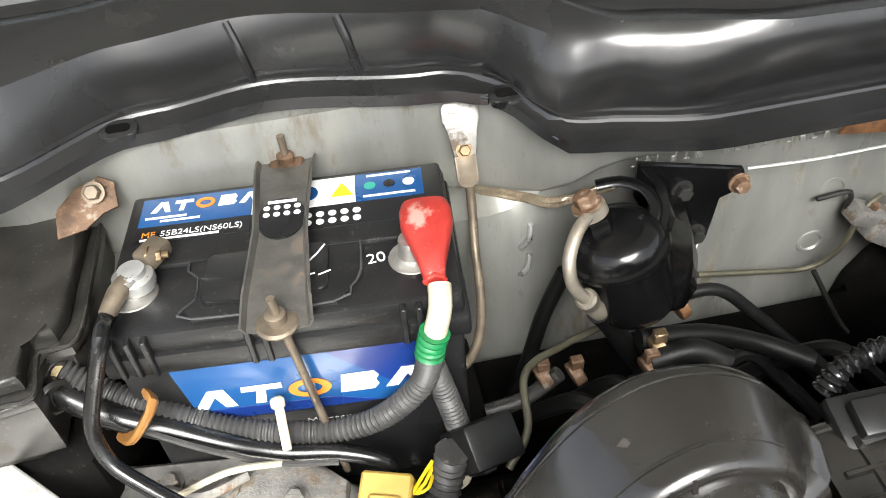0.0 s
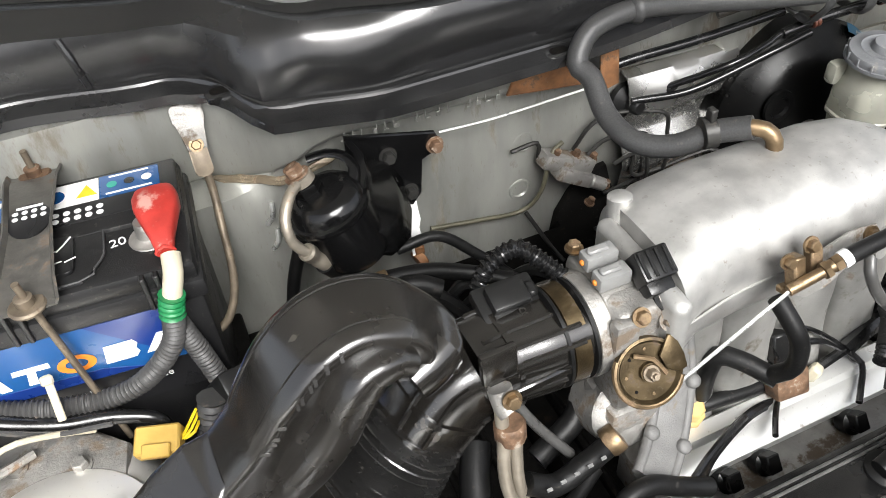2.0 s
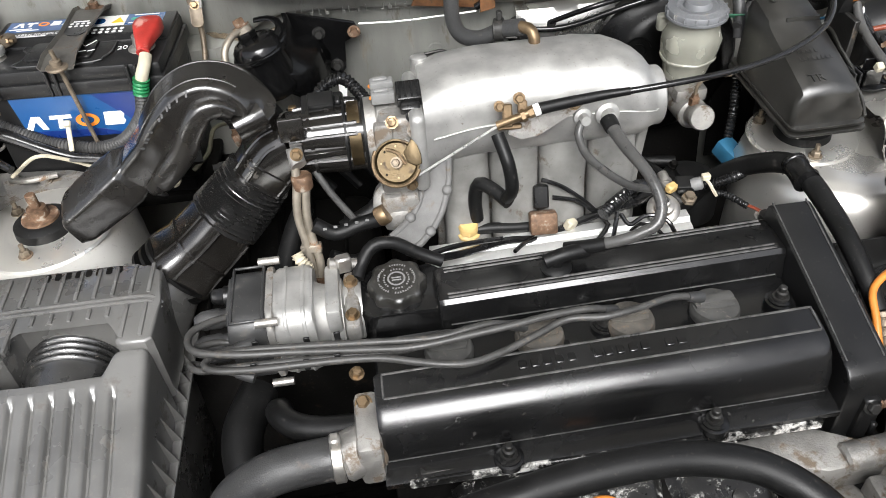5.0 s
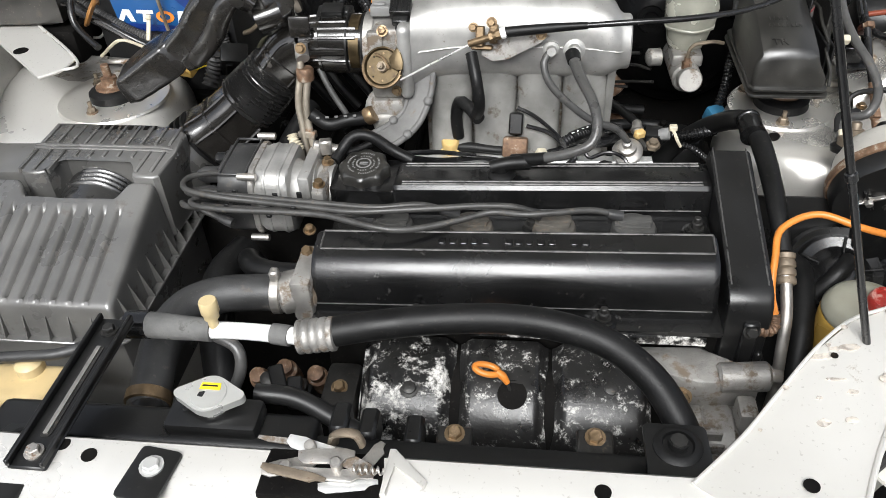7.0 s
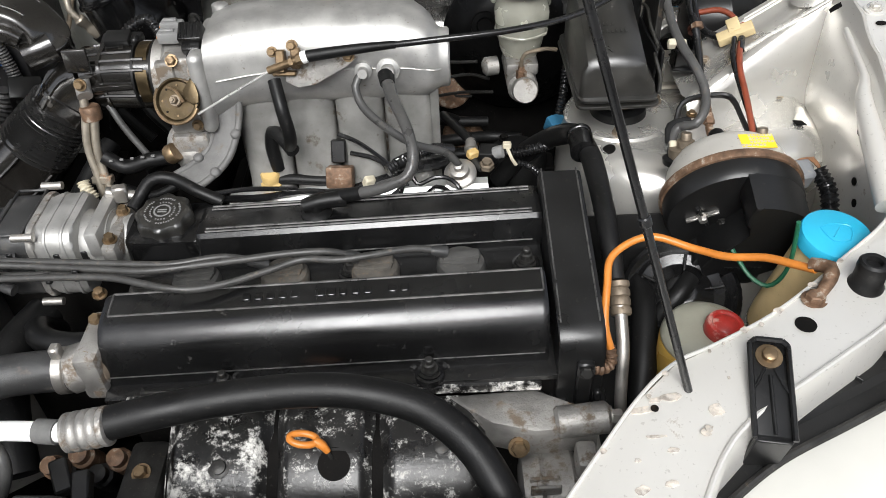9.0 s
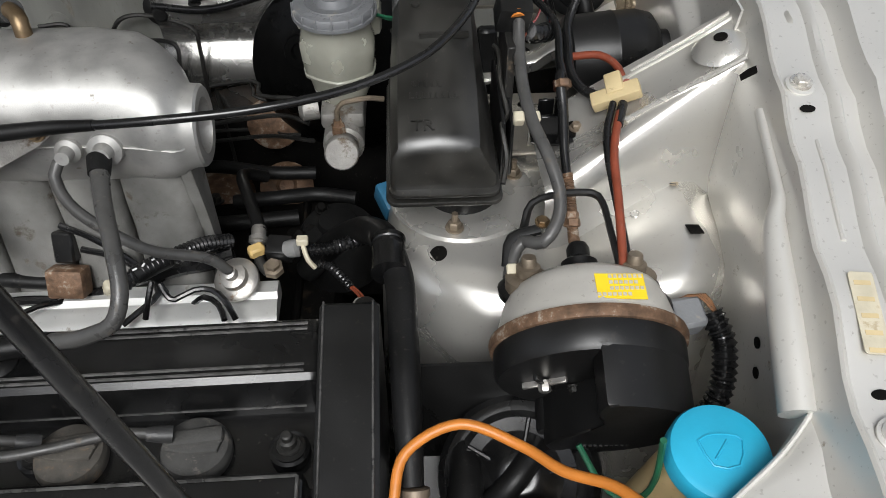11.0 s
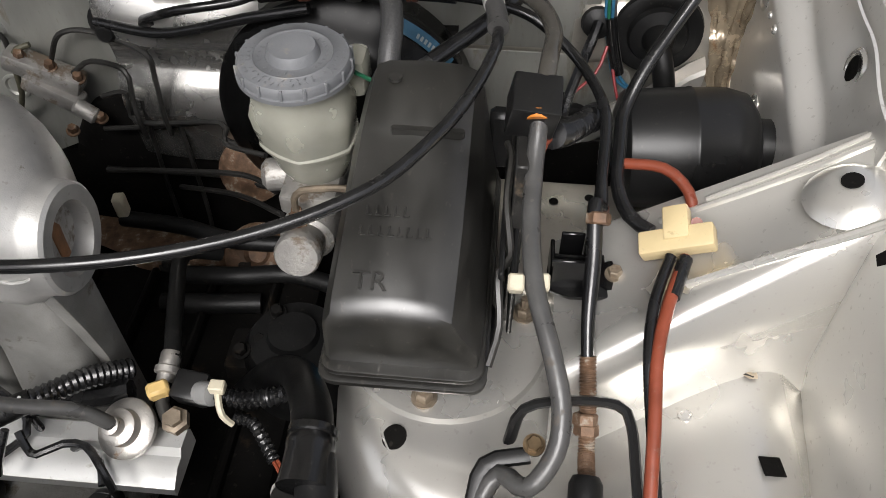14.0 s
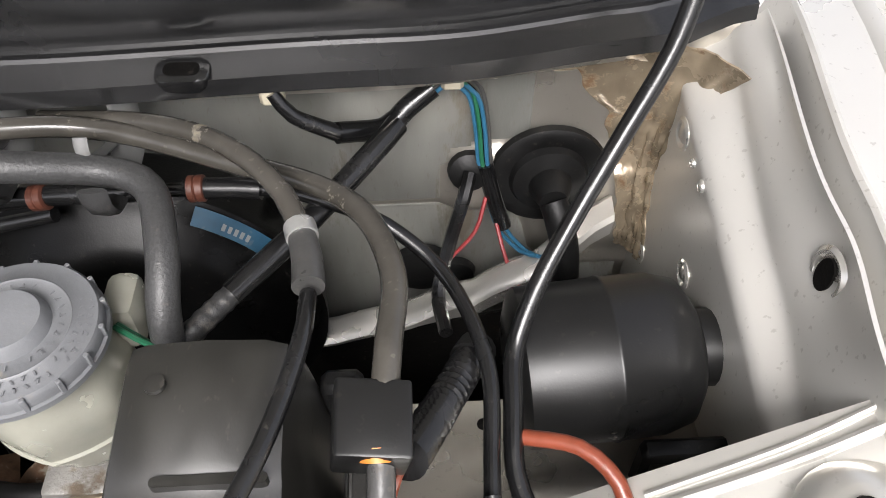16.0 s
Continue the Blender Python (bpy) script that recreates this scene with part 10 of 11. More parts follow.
words("embossed_text", "TR", 0.015, m_f @ pose(0.004, 0.0, 0.0), FUSE, fz, 0.0006)
for x0, x1, y in ((0.004, 0.040, 0.030), (0.006, 0.030, 0.042)):
    k = x0
    while k < x1:
        bm = B()
        box(bm, (k, y, 0.001), (k + 0.0012, y + 0.0062, 0.0015), 0.0002, 1, m_f)
        box(bm, (k, y, 0.001), (k + 0.0034, y + 0.0012, 0.0015), 0.0002, 1, m_f)
        part("embossed_bar", bm, FUSE, fz)
        k += 0.005
bm = B()
tube(bm, [(0.848, 0.150, 0.925), (0.8525, 0.170, 0.935), (0.850, 0.195, 0.950), (0.856, 0.205, 0.952), (0.852, 0.235, 0.966), (0.853, 0.262, 0.975), (0.850, 0.275, 0.975)], 0.0022, 6)
part("side_edge", bm, FUSE, fz)
for x in (0.850, 0.857):
    bm = B()
    box(bm, (x, 0.190, 0.90), (x + 0.003, 0.285, 0.955), 0.001, 1)
    part("side_rib", bm, BLACK, fz)
bm = B()
box(bm, (0.838, 0.300, 0.93), (0.856, 0.312, 0.975), 0.003, 1)
part("hinge", bm, BLACK, fz)
rl = thing("relay", (0.862, 0.262, 1.0), "square matt black relay on a bracket", "relay")
bm = B()
m_r = Matrix(((0.98, 0.02, 0.16, 0.8625), (-0.10, 0.98, -0.20, 0.2605), (0, 0.24, 0.97, 1.016), (0, 0, 0, 1)))
box(bm, (-0.0135, -0.0135, -0.012), (0.0135, 0.0135, 0.010), 0.0015, 2, m_r)
part("housing", bm, BLACK, rl)
bm = B()
box(bm, (0.855, 0.225, 0.86), (0.862, 0.285, 1.002), 0.001, 1)
part("bracket", bm, DARKMETAL, rl)

hv = thing("vacuum_hose", (0.87, 0.25, 0.97), "smoky grey vacuum hose to the cruise actuator", "hose", "vacuum hoses")
bm = B()
tube(bm, [(0.5800, 0.4200, 1.0200), (0.6200, 0.4080, 1.0310), (0.6546, 0.4086, 1.0290), (0.6826, 0.4150, 1.0250), (0.7182, 0.4230, 1.0190), (0.7524, 0.4184, 1.0152), (0.7937, 0.4037, 1.0116), (0.8355, 0.3812, 1.0158), (0.8598, 0.3541, 1.0230), (0.8715, 0.3186, 1.0265), (0.8695, 0.2850, 1.0290), (0.8680, 0.2720, 1.0240)], 0.0052, 14)
part("hose", bm, CLEARHOSE, hv)
bm = B()
tube(bm, [(0.866, 0.252, 1.015), (0.865, 0.230, 0.997), (0.865, 0.197, 0.985), (0.869, 0.165, 0.975), (0.879, 0.135, 0.962), (0.885, 0.113, 0.948), (0.883, 0.096, 0.936), (0.871, 0.083, 0.925), (0.858, 0.094, 0.915), (0.850, 0.085, 0.908), (0.846, 0.071, 0.900)], 0.0050, 12)
part("hose", bm, CABLE_GREY, hv)
bm = B()
lathe(bm, (0.865, 0.250, 1.017), (0, -0.8, -0.5), [(0.0064, -0.002), (0.0064, 0.003)], 14)
part("mark", bm, ORANGEWIRE, hv, "orange paint ring")
for p in ((0.859, 0.168, 0.975), (0.872, 0.172, 0.972), (0.848, 0.074, 0.905)):
    bm = B()
    box(bm, (-0.0042, -0.0045, -0.0045), (0.0042, 0.0045, 0.0045), 0.0012, 1, pose(*p, 25, 0, 0))
    part("clip", bm, CREAM, hv, "cream plastic clip")
ca = thing("control_cable", (0.92, 0.2, 0.95), "black cruise control cable with brown sleeve", "cable", "control cables")
bm = B()
tube(bm, [(0.906, 0.255, 0.967), (0.906, 0.240, 0.961), (0.901, 0.232, 0.972), (0.902, 0.210, 0.954), (0.901, 0.182, 0.934), (0.902, 0.162, 0.920)], [0.0036, 0.0042, 0.0045, 0.0046, 0.0038, 0.0036], 12)
part("sheath", bm, CABLE, ca)
bm = B()
tube(bm, [(0.902, 0.164, 0.922), (0.904, 0.143, 0.904), (0.905, 0.125, 0.887), (0.904, 0.105, 0.893)], 0.0045, 12, rib=0.0008, pitch=0.002)
part("threaded_sleeve", bm, RUST, ca, "rusty brown threaded sleeve")
for p in ((0.903, 0.225, 0.968), (0.903, 0.138, 0.900), (0.904, 0.134, 0.896)):
    bm = B()
    lathe(bm, p, (0, -0.75, -0.6), [(0.006, -0.003), (0.007, -0.002), (0.007, 0.003), (0.006, 0.004)], 6)
    part("nut", bm, RUST, ca)
bk = thing("loom_bracket", (0.905, 0.22, 0.93), "black steel bracket bolted beside the fuse box", "bracket")
bm = B()
prism(bm, [(0.878, 0.210), (0.892, 0.205), (0.932, 0.207), (0.936, 0.222), (0.932, 0.239), (0.905, 0.240), (0.902, 0.232), (0.880, 0.236)], 0.918, 0.9215, None, 0.0008)
plate_b = part("plate", bm, CANGLOSS, bk)
for a, b in (((0.8795, 0.212, 0.920), (0.9015, 0.2145, 0.944)), ((0.8795, 0.212, 0.920), (0.8820, 0.233, 0.940)), ((0.8990, 0.214, 0.920), (0.9015, 0.231, 0.952)), ((0.8850, 0.228, 0.920), (0.8985, 0.2305, 0.950))):
    bm = B()
    box(bm, a, b, 0.0007, 1)
    part("tab", bm, CANGLOSS, plate_b)
bm = B()
tube(bm, [(0.8805, 0.222, 0.937), (0.891, 0.220, 0.939), (0.9010, 0.221, 0.939)], 0.0016, 8)
part("crossbar", bm, CANGLOSS, plate_b)
bm = B()
lathe(bm, (0.919, 0.222, 0.9215), (-0.1, -0.05, 1), [(0.0115, 0), (0.0110, 0.0022), (0.0070, 0.0026)], 22)
part("flange_washer", bm, CANGLOSS, bk)
bolt(bk, (0.9188, 0.222, 0.924), (-0.1, -0.05, 1), 0.0052, 0.005, BRASSROD)
yt = thing("connector", (0.95, 0.23, 0.95), "tan yellow T-shaped wire junction connector", "connector", "loom connectors")
m_y = frame_on((0.9475, 0.223, 0.959), (-0.45, -0.25, 0.85), (0, 1, 0.1)) @ pose(0, 0, 0, 0, 0, -4) @ Matrix.Scale(0.8, 4)
bm = B()
box(bm, (-0.026, -0.012, -0.008), (0.026, 0.006, 0.006), 0.002, 2, m_y)
box(bm, (-0.008, -0.004, -0.006), (0.010, 0.022, 0.008), 0.002, 2, m_y)
part("housing", bm, TAN, yt)
rw = thing("wire_pair", (0.955, 0.2, 0.94), "red-brown and black wires leaving the junction", "cable")
bm = B()
tube(bm, [(0.920, 0.285, 0.956), (0.944, 0.275, 0.963), (0.958, 0.260, 0.959), (0.961, 0.243, 0.950), (0.958, 0.230, 0.964)], 0.0035, 10)
tube(bm, [(0.951, 0.209, 0.958), (0.940, 0.178, 0.956), (0.933, 0.149, 0.950), (0.931, 0.114, 0.938), (0.929, 0.082, 0.925), (0.927, 0.057, 0.915)], 0.0035, 10)
part("red_wire", bm, REDWIRE, rw, "red-brown wire")
bm = B()
tube(bm, [(0.943, 0.209, 0.958), (0.933, 0.179, 0.954), (0.929, 0.150, 0.948), (0.931, 0.117, 0.933), (0.933, 0.085, 0.920), (0.933, 0.059, 0.910)], 0.0031, 10)
part("black_wire", bm, CABLE, rw)
bm = B()
tube(bm, [(0.951, 0.208, 0.958), (0.942, 0.182, 0.956)], 0.0041, 10)
part("shrink_sleeve", bm, CABLE, rw)
lc = thing("control_cable", (0.95, 0.36, 0.98), "thick glossy black cable looping into the junction", "cable", "control cables")
bm = B()
tube(bm, [(1.002, 0.415, 1.095), (0.991, 0.400, 1.066), (0.971, 0.382, 1.035), (0.951, 0.362, 1.009), (0.933, 0.340, 0.987), (0.922, 0.320, 0.968), (0.919, 0.295, 0.962), (0.918, 0.270, 0.952), (0.925, 0.250, 0.946), (0.937, 0.238, 0.946)], 0.0044, 12)
part("cable", bm, CABLE, lc)

# ---- corner pocket ----
cn = thing("vacuum_canister", (0.97, 0.34, 0.87), "satin black vacuum canister lying in the wing pocket", "canister")
bm = B()
lathe(bm, (0.920, 0.342, 0.918), (1, 0.04, 0.06), [(0.026, 0.004), (0.038, 0.008), (0.041, 0.011), (0.0415, 0.052), (0.0422, 0.053), (0.0422, 0.0545), (0.0415, 0.0555), (0.041, 0.078), (0.037, 0.091), (0.028, 0.097), (0.010, 0.100)], 56)
part("body", bm, BLACK, cn)
bm = B()
lathe(bm, (1.020, 0.346, 0.924), (1, 0, 0), [(0.020, -0.006), (0.020, 0.008)], 18)
part("stud", bm, BLACK, cn)
bm = B()
box(bm, (0.985, 0.292, 0.858), (1.030, 0.305, 0.91), 0.003, 1)
part("foot", bm, BLACK, cn)
gm = thing("grommet", (0.962, 0.475, 0.93), "large black rubber grommet with a taped loom", "grommet", "bulkhead grommets")
bm = B()
lathe(bm, (0.962, 0.472, 0.930), (0, -1, 0.05), [(0.036, 0), (0.035, 0.004), (0.031, 0.006), (0.024, 0.005), (0.022, 0.009), (0.013, 0.012), (0.010, 0.022), (0.008, 0.026)], 36)
part("disc", bm, RUBBER, gm)
bm = B()
tube(bm, [(0.962, 0.447, 0.930), (0.965, 0.440, 0.922), (0.970, 0.432, 0.900), (0.970, 0.420, 0.87)], 0.0085, 12)
part("neck", bm, RUBBER, gm)
wl = thing("wiring_loom", (0.87, 0.46, 0.99), "blue and green wires taped along the corner panel", "cable")
loom_path = [(0.8150, 0.436, 1.0240), (0.8235, 0.433, 1.0120), (0.8433, 0.4370, 0.9970), (0.8670, 0.4505, 0.9880), (0.8790, 0.4580, 0.9945), (0.8930, 0.464, 1.003), (0.903, 0.464, 1.009), (0.915, 0.465, 0.999), (0.920, 0.466, 0.975), (0.923, 0.466, 0.945), (0.929, 0.464, 0.919), (0.936, 0.460, 0.897)]
bm = B()
tube(bm, loom_path[:3], [0.0034, 0.0040, 0.0046], 10)
tube(bm, loom_path[2:6], 0.0058, 10)
part("tape", bm, CABLE, wl, "black tape wrap")
bm = B()
tube(bm, loom_path[9:], 0.0050, 10)
part("tape", bm, CABLE, wl, "black tape wrap")
for k, mt in enumerate((BLUEWIRE, GREENWIRE, CABLE, BLUEWIRE, CABLE_GREY)):
    bm = B()
    o = Vector((0.0017 * (k - 2), -0.0016 * (k % 2), 0.0020 * ((k * 2) % 3 - 1)))
    tube(bm, [Vector(p) + o for p in loom_path[3:]] + ([Vector((0.947, 0.440, 0.898)) + o, Vector((0.956, 0.430, 0.904)) + o] if k in (0, 3) else []), 0.0013, 8)
    part("wire", bm, mt, wl)
for pts in ([(0.924, 0.462, 0.921), (0.917, 0.450, 0.904), (0.899, 0.440, 0.888)], [(0.931, 0.458, 0.902), (0.936, 0.440, 0.888), (0.944, 0.420, 0.879)]):
    bm = B()
    tube(bm, pts, 0.0013, 8)
    part("wire", bm, REDWIRE2, wl, "red wire")
bm = B()
tube(bm, [(0.914, 0.462, 0.942), (0.910, 0.452, 0.932), (0.901, 0.440, 0.906), (0.893, 0.420, 0.883), (0.896, 0.390, 0.884)], 0.0042, 8)
part("wire", bm, CABLE, wl)
for p in ((0.814, 0.440, 1.022), (0.903, 0.459, 1.013), (0.923, 0.467, 1.013)):
    bm = B()
    box(bm, (-0.006, -0.004, -0.007), (0.006, 0.005, 0.007), 0.002, 1, Matrix.Translation(p))
    part("clip", bm, CREAM, wl, "cream loom clip")
bm = B()
lathe(bm, (0.914, 0.470, 0.937), (0, -1, 0.3), [(0.013, 0), (0.012, 0.005), (0.006, 0.008)], 18)
part("plug", bm, RUBBER, wl)
for p, r in (((0.884, 0.472, 0.848), 0.022), ((0.905, 0.472, 0.840), 0.016)):
    bm = B()
    lathe(bm, p, (0, -1, 0), [(r, 0), (r * 0.9, 0.005), (r * 0.5, 0.008)], 22)
    part("grommet", bm, RUBBER, wl)
ck = thing("control_cable", (0.83, 0.40, 0.98), "straight black sheathed clutch cable rising to the bulkhead", "cable", "control cables")
bm = B()
tube(bm, [(0.764, 0.322, 0.962), (0.780, 0.340, 0.968), (0.7955, 0.3565, 0.972)], [0.0050, 0.0056, 0.0054], 10, rib=0.0006, pitch=0.006)
part("taped_end", bm, HOSE, ck)
bm = B()
tube(bm, [(0.7945, 0.3555, 0.972), (0.827, 0.388, 0.981), (0.8622, 0.4258, 0.9945), (0.874, 0.440, 0.999)], 0.0060, 12)
part("sheath", bm, CABLE, ck)
rc = thing("ribbed_conduit", (0.90, 0.30, 0.95), "black ribbed conduit dropping into the pocket", "conduit")
bm = B()
tube(bm, [(0.874, 0.255, 1.000), (0.882, 0.275, 0.985), (0.893, 0.300, 0.971), (0.904, 0.325, 0.958)], 0.0074, 16, step=0.0015, rib=0.0016, pitch=0.0045)
part("conduit", bm, CABLE, rc)
bm = B()
tube(bm, [(0.902, 0.321, 0.960), (0.907, 0.331, 0.955)], 0.0092, 14)
part("end_collar", bm, RUBBER, rc)
bm = B()
tube(bm, [(0.8765, 0.261, 0.996), (0.871, 0.250, 0.998), (0.868, 0.243, 0.992)], 0.0016, 8)
part("wire", bm, REDWIRE, rc, "red wire leaving the conduit")

# ---- strut mounts ----
for (x, y, z), nm in (((0.820, 0.213, 0.863), "right"), ((-0.102, 0.230, 0.850), "left")):
    sm = thing("strut_mount", (x, y, z), "weathered strut top mount with studs and nut", "strut mount", "strut mounts")
    bm = B()
    big = 0.080 if nm == "left" else 0.066
    lathe(bm, (x, y, z), (0, 0, 1), [(big, 0), (big - 0.002, 0.003), (0.048, 0.0045), (0.044, 0.003), (0.030, 0.003)], 48)
    part("plate", bm, PAINT, sm)
    bm = B()
    lathe(bm, (x, y, z + 0.003), (0, 0, 1), [(0.034, 0), (0.033, 0.010), (0.027, 0.014), (0.024, 0.015)], 30)
    part("rubber", bm, RUBBER, sm)
    bm = B()
    lathe(bm, (x, y, z + 0.017), (0, 0, 1), [(0.022, 0), (0.021, 0.004), (0.012, 0.005), (0.011, 0.016), (0.006, 0.017), (0.006, 0.034), (0.005, 0.035)], 18)
    part("nut", bm, RUST, sm)
    for a in (20, 140, 260):
        bolt(sm, (x + 0.052 * math.cos(radians(a)), y + 0.052 * math.sin(radians(a)), z + 0.004), (0, 0, 1), 0.007, 0.008, BRASSROD, stud=0.010)

# ---- cruise actuator ----
AX = Vector((0.033, 1.0, 0.339)).normalized()
AC = Vector((0.9002, 0.0263, 0.8739))
av = thing("cruise_actuator", AC, "rusty-rimmed grey and black cruise control actuator drum", "actuator")
bm = B()
lathe(bm, AC, AX, [(0.066, 0.002), (0.0665, 0.008), (0.064, 0.016), (0.060, 0.030), (0.056, 0.038), (0.048, 0.044), (0.020, 0.046)], 48)
shell = part("rear_shell", bm, SHELL, av, "pale grey painted rear shell with rust specks")
bm = B()
lathe(bm, AC, AX, [(0.064, -0.006), (0.0715, -0.005), (0.0725, 0.0), (0.0715, 0.004), (0.066, 0.005)], 48)
part("rim", bm, RUST, av, "rusty crimped rim")
bm = B()
lathe(bm, AC, -AX, [(0.069, 0.004), (0.0695, 0.010), (0.0690, 0.022), (0.0665, 0.026), (0.045, 0.0275), (0.020, 0.028), (0.002, 0.028)], 48)
front = part("front_cover", bm, BLACK, av, "black plastic front cover")
m_a = frame_on(AC - AX * 0.028, -AX)
bm = B()
arc = [(0.0680 * math.cos(radians(q)), 0.0680 * math.sin(radians(q))) for q in range(94, -116, -6)]
prism(bm, arc + [(-0.030, -0.046), (-0.024, -0.020), (-0.004, 0.004), (0.006, 0.020), (-0.004, 0.034), (-0.007, 0.050)], -0.006, 0.036, m_a, 0.003, 2)
part("motor_housing", bm, BLACK, front, "", 30)
bm = B()
prism(bm, rounded(-0.034, 0.046, -0.104, -0.040, 0.012, 4), -0.010, 0.024, m_a, 0.004, 2)
part("lower_housing", bm, BLACK, front)
for a in range(4):
    bm = B()
    box(bm, (-0.0016, 0.004, -0.001), (0.0016, 0.017, 0.004), 0.0006, 1, m_a @ pose(-0.034, 0.004, 0, 0, 0, a * 90 + 30))
    part("spoke", bm, STEEL if a % 2 else BLACK, front)
bolt(front, m_a @ Vector((-0.034, 0.004, 0.001)), -AX, 0.0055, 0.007, STEEL)
bolt(front, m_a @ Vector((-0.012, -0.006, 0.001)), -AX, 0.004, 0.004, DARKMETAL)
bm = B()
for k in range(10):
    box(bm, (-0.006 + k * 0.004, -0.048, 0.0355), (-0.0035 + k * 0.004, -0.042, 0.037), 0, 1, m_a)
part("embossed_bar", bm, BLACK, front)
up_n = (Vector((0, 0, 1)) - AX * AX.z).normalized()
m_l = frame_on(AC + AX * 0.020 + up_n * 0.0637, (up_n + AX * 0.25).normalized(), AX)
bm = B()
prism(bm, [(-0.003, -0.0105), (0.030, -0.012), (0.030, 0.0095), (-0.003, 0.010)], 0.0002, 0.0008, m_l @ pose(0.0, 0, -0.0012, 0, 0, 0))
lab = part("label", bm, YELLOW, av, "yellow type label")
bm = B()
for y, x0, x1 in ((0.006, 0.006, 0.027), (0.001, 0.006, 0.026), (-0.004, 0.006, 0.027), (-0.009, -0.003, 0.020)):
    k = x0
    while k < x1:
        slab(bm, k, k + 0.0024, y, y + 0.0028, -0.0003, m_l, 0.0003)
        k += 0.0034
part("print", bm, CREAM, lab)
bm = B()
prof = [(0.020, -0.012)]
for k in range(4):
    r = 0.020 - 0.002 * k
    prof += [(r, -0.004 + 0.008 * k), (r - 0.005, 0.0 + 0.008 * k)]
prof += [(0.009, 0.032), (0.007, 0.036)]
lathe(bm, AC + AX * 0.046, AX, prof, 28)
part("bellows", bm, RUBBER, av, "black rubber bellows")
for p in ((0.859, 0.066, 0.906), (0.935, 0.060, 0.912)):
    bm = B()
    lathe(bm, p, (0, 0.3, 1), [(0.017, -0.010), (0.017, 0.0), (0.014, 0.002), (0.009, 0.002), (0.009, 0.009), (0.006, 0.010), (0.0055, 0.016), (0.005, 0.017)], 18)
    part("stud_nut", bm, BRASSROD, av)
    bm = B()
    lathe(bm, Vector(p) + Vector((0, 0, -0.012)), (0, 0.3, 1), [(0.021, -0.006), (0.022, 0.0), (0.018, 0.003)], 20)
    part("rubber_mount", bm, RUBBER, av)
acb = thing("actuator_bracket", (0.92, 0.1, 0.9), "black steel bracket frame round the actuator cable", "bracket")
bm = B()
tube(bm, [(0.862, 0.118, 0.905), (0.868, 0.126, 0.925), (0.890, 0.130, 0.930), (0.915, 0.130, 0.930), (0.922, 0.120, 0.928), (0.924, 0.095, 0.922), (0.926, 0.066, 0.915)], 0.0028, 8, flat=1.6)
tube(bm, [(0.845, 0.078, 0.905), (0.850, 0.098, 0.915), (0.872, 0.104, 0.918)], 0.0028, 8, flat=1.6)
tube(bm, [(0.935, 0.050, 0.905), (0.955, 0.046, 0.900), (0.966, 0.030, 0.88), (0.966, 0.010, 0.83)], 0.004, 8, flat=1.6)
part("frame", bm, BLACK, acb)
bolt(acb, (0.874, 0.108, 0.921), (0, -0.2, 1), 0.005, 0.004, GOLD)
ap = thing("loom_connector", (0.98, 0.03, 0.87), "grey plug with copper wires beside the actuator", "connector")
bm = B()
box(bm, (-0.012, -0.012, -0.012), (0.014, 0.012, 0.012), 0.003, 1, pose(0.972, 0.040, 0.885, 20, 0, 10))
part("housing", bm, CAPGREY, ap)
bm = B()
for k in range(4):
    tube(bm, [(0.970 + 0.003 * k, 0.050, 0.893), (0.982 + 0.002 * k, 0.048, 0.900), (0.996, 0.036 + 0.002 * k, 0.890)], 0.0012, 5)
part("wire", bm, RUSTPAINT, ap, "copper-brown wires")
bm = B()
tube(bm, [(0.992, 0.040, 0.890), (1.000, 0.020, 0.875), (0.995, -0.005, 0.850), (0.975, -0.02, 0.82)], 0.0085, 12, rib=0.0025, pitch=0.005)
part("conduit", bm, CABLE, ap)

# ---- washer, steering fluid, earth wire, prop rod ----
ws = thing("washer_filler", (0.957, -0.085, 0.88), "cream washer bottle neck with a bright blue cap", "washer bottle")
bm = B()
lathe(bm, (0.935, -0.072, 0.78), (0.16, -0.10, 1), [(0.028, 0), (0.029, 0.02), (0.027, 0.08), (0.026, 0.115)], 28)
part("neck", bm, WASHER, ws, "yellowed plastic neck")
bm = B()
lathe(bm, (0.957, -0.083, 0.893), (0.05, -0.12, 1), [(0.030, 0), (0.0325, 0.002), (0.0325, 0.012), (0.031, 0.0155), (0.027, 0.017), (0.001, 0.0175)], 40)
wc2 = part("cap", bm, BLUECAP, ws, "bright blue cap")
m_w = frame_on((0.958, -0.085, 0.9105), (0.05, -0.12, 1), (0, 1, 0))
bm = B()
tube(bm, [m_w @ Vector(p) for p in ((-0.014, 0.006, 0.0), (-0.006, 0.010, 0), (0.006, 0.010, 0), (0.014, 0.006, 0), (0.008, -0.010, 0), (-0.008, -0.010, 0), (-0.014, 0.006, 0))], 0.0008, 6)
tube(bm, [m_w @ Vector(p) for p in ((-0.006, -0.006, 0), (0.004, 0.006, 0))], 0.0008, 6)
part("embossed_sign", bm, BLUECAP, wc2)
bm = B()
tube(bm, [(0.962, -0.058, 0.905), (0.972, -0.050, 0.895), (0.968, -0.04, 0.87)], 0.003, 6)
part("strap", bm, BLUECAP, ws)
ps = thing("steering_fluid_tank", (0.862, -0.10, 0.78), "grey translucent fluid tank with a red cap", "fluid reservoir")
bm = B()
lathe(bm, (0.855, -0.098, 0.72), (0, 0, 1), [(0.038, 0), (0.041, 0.01), (0.042, 0.070), (0.043, 0.072), (0.043, 0.076), (0.041, 0.079), (0.039, 0.084), (0.034, 0.088), (0.024, 0.091), (0.018, 0.092)], 48)
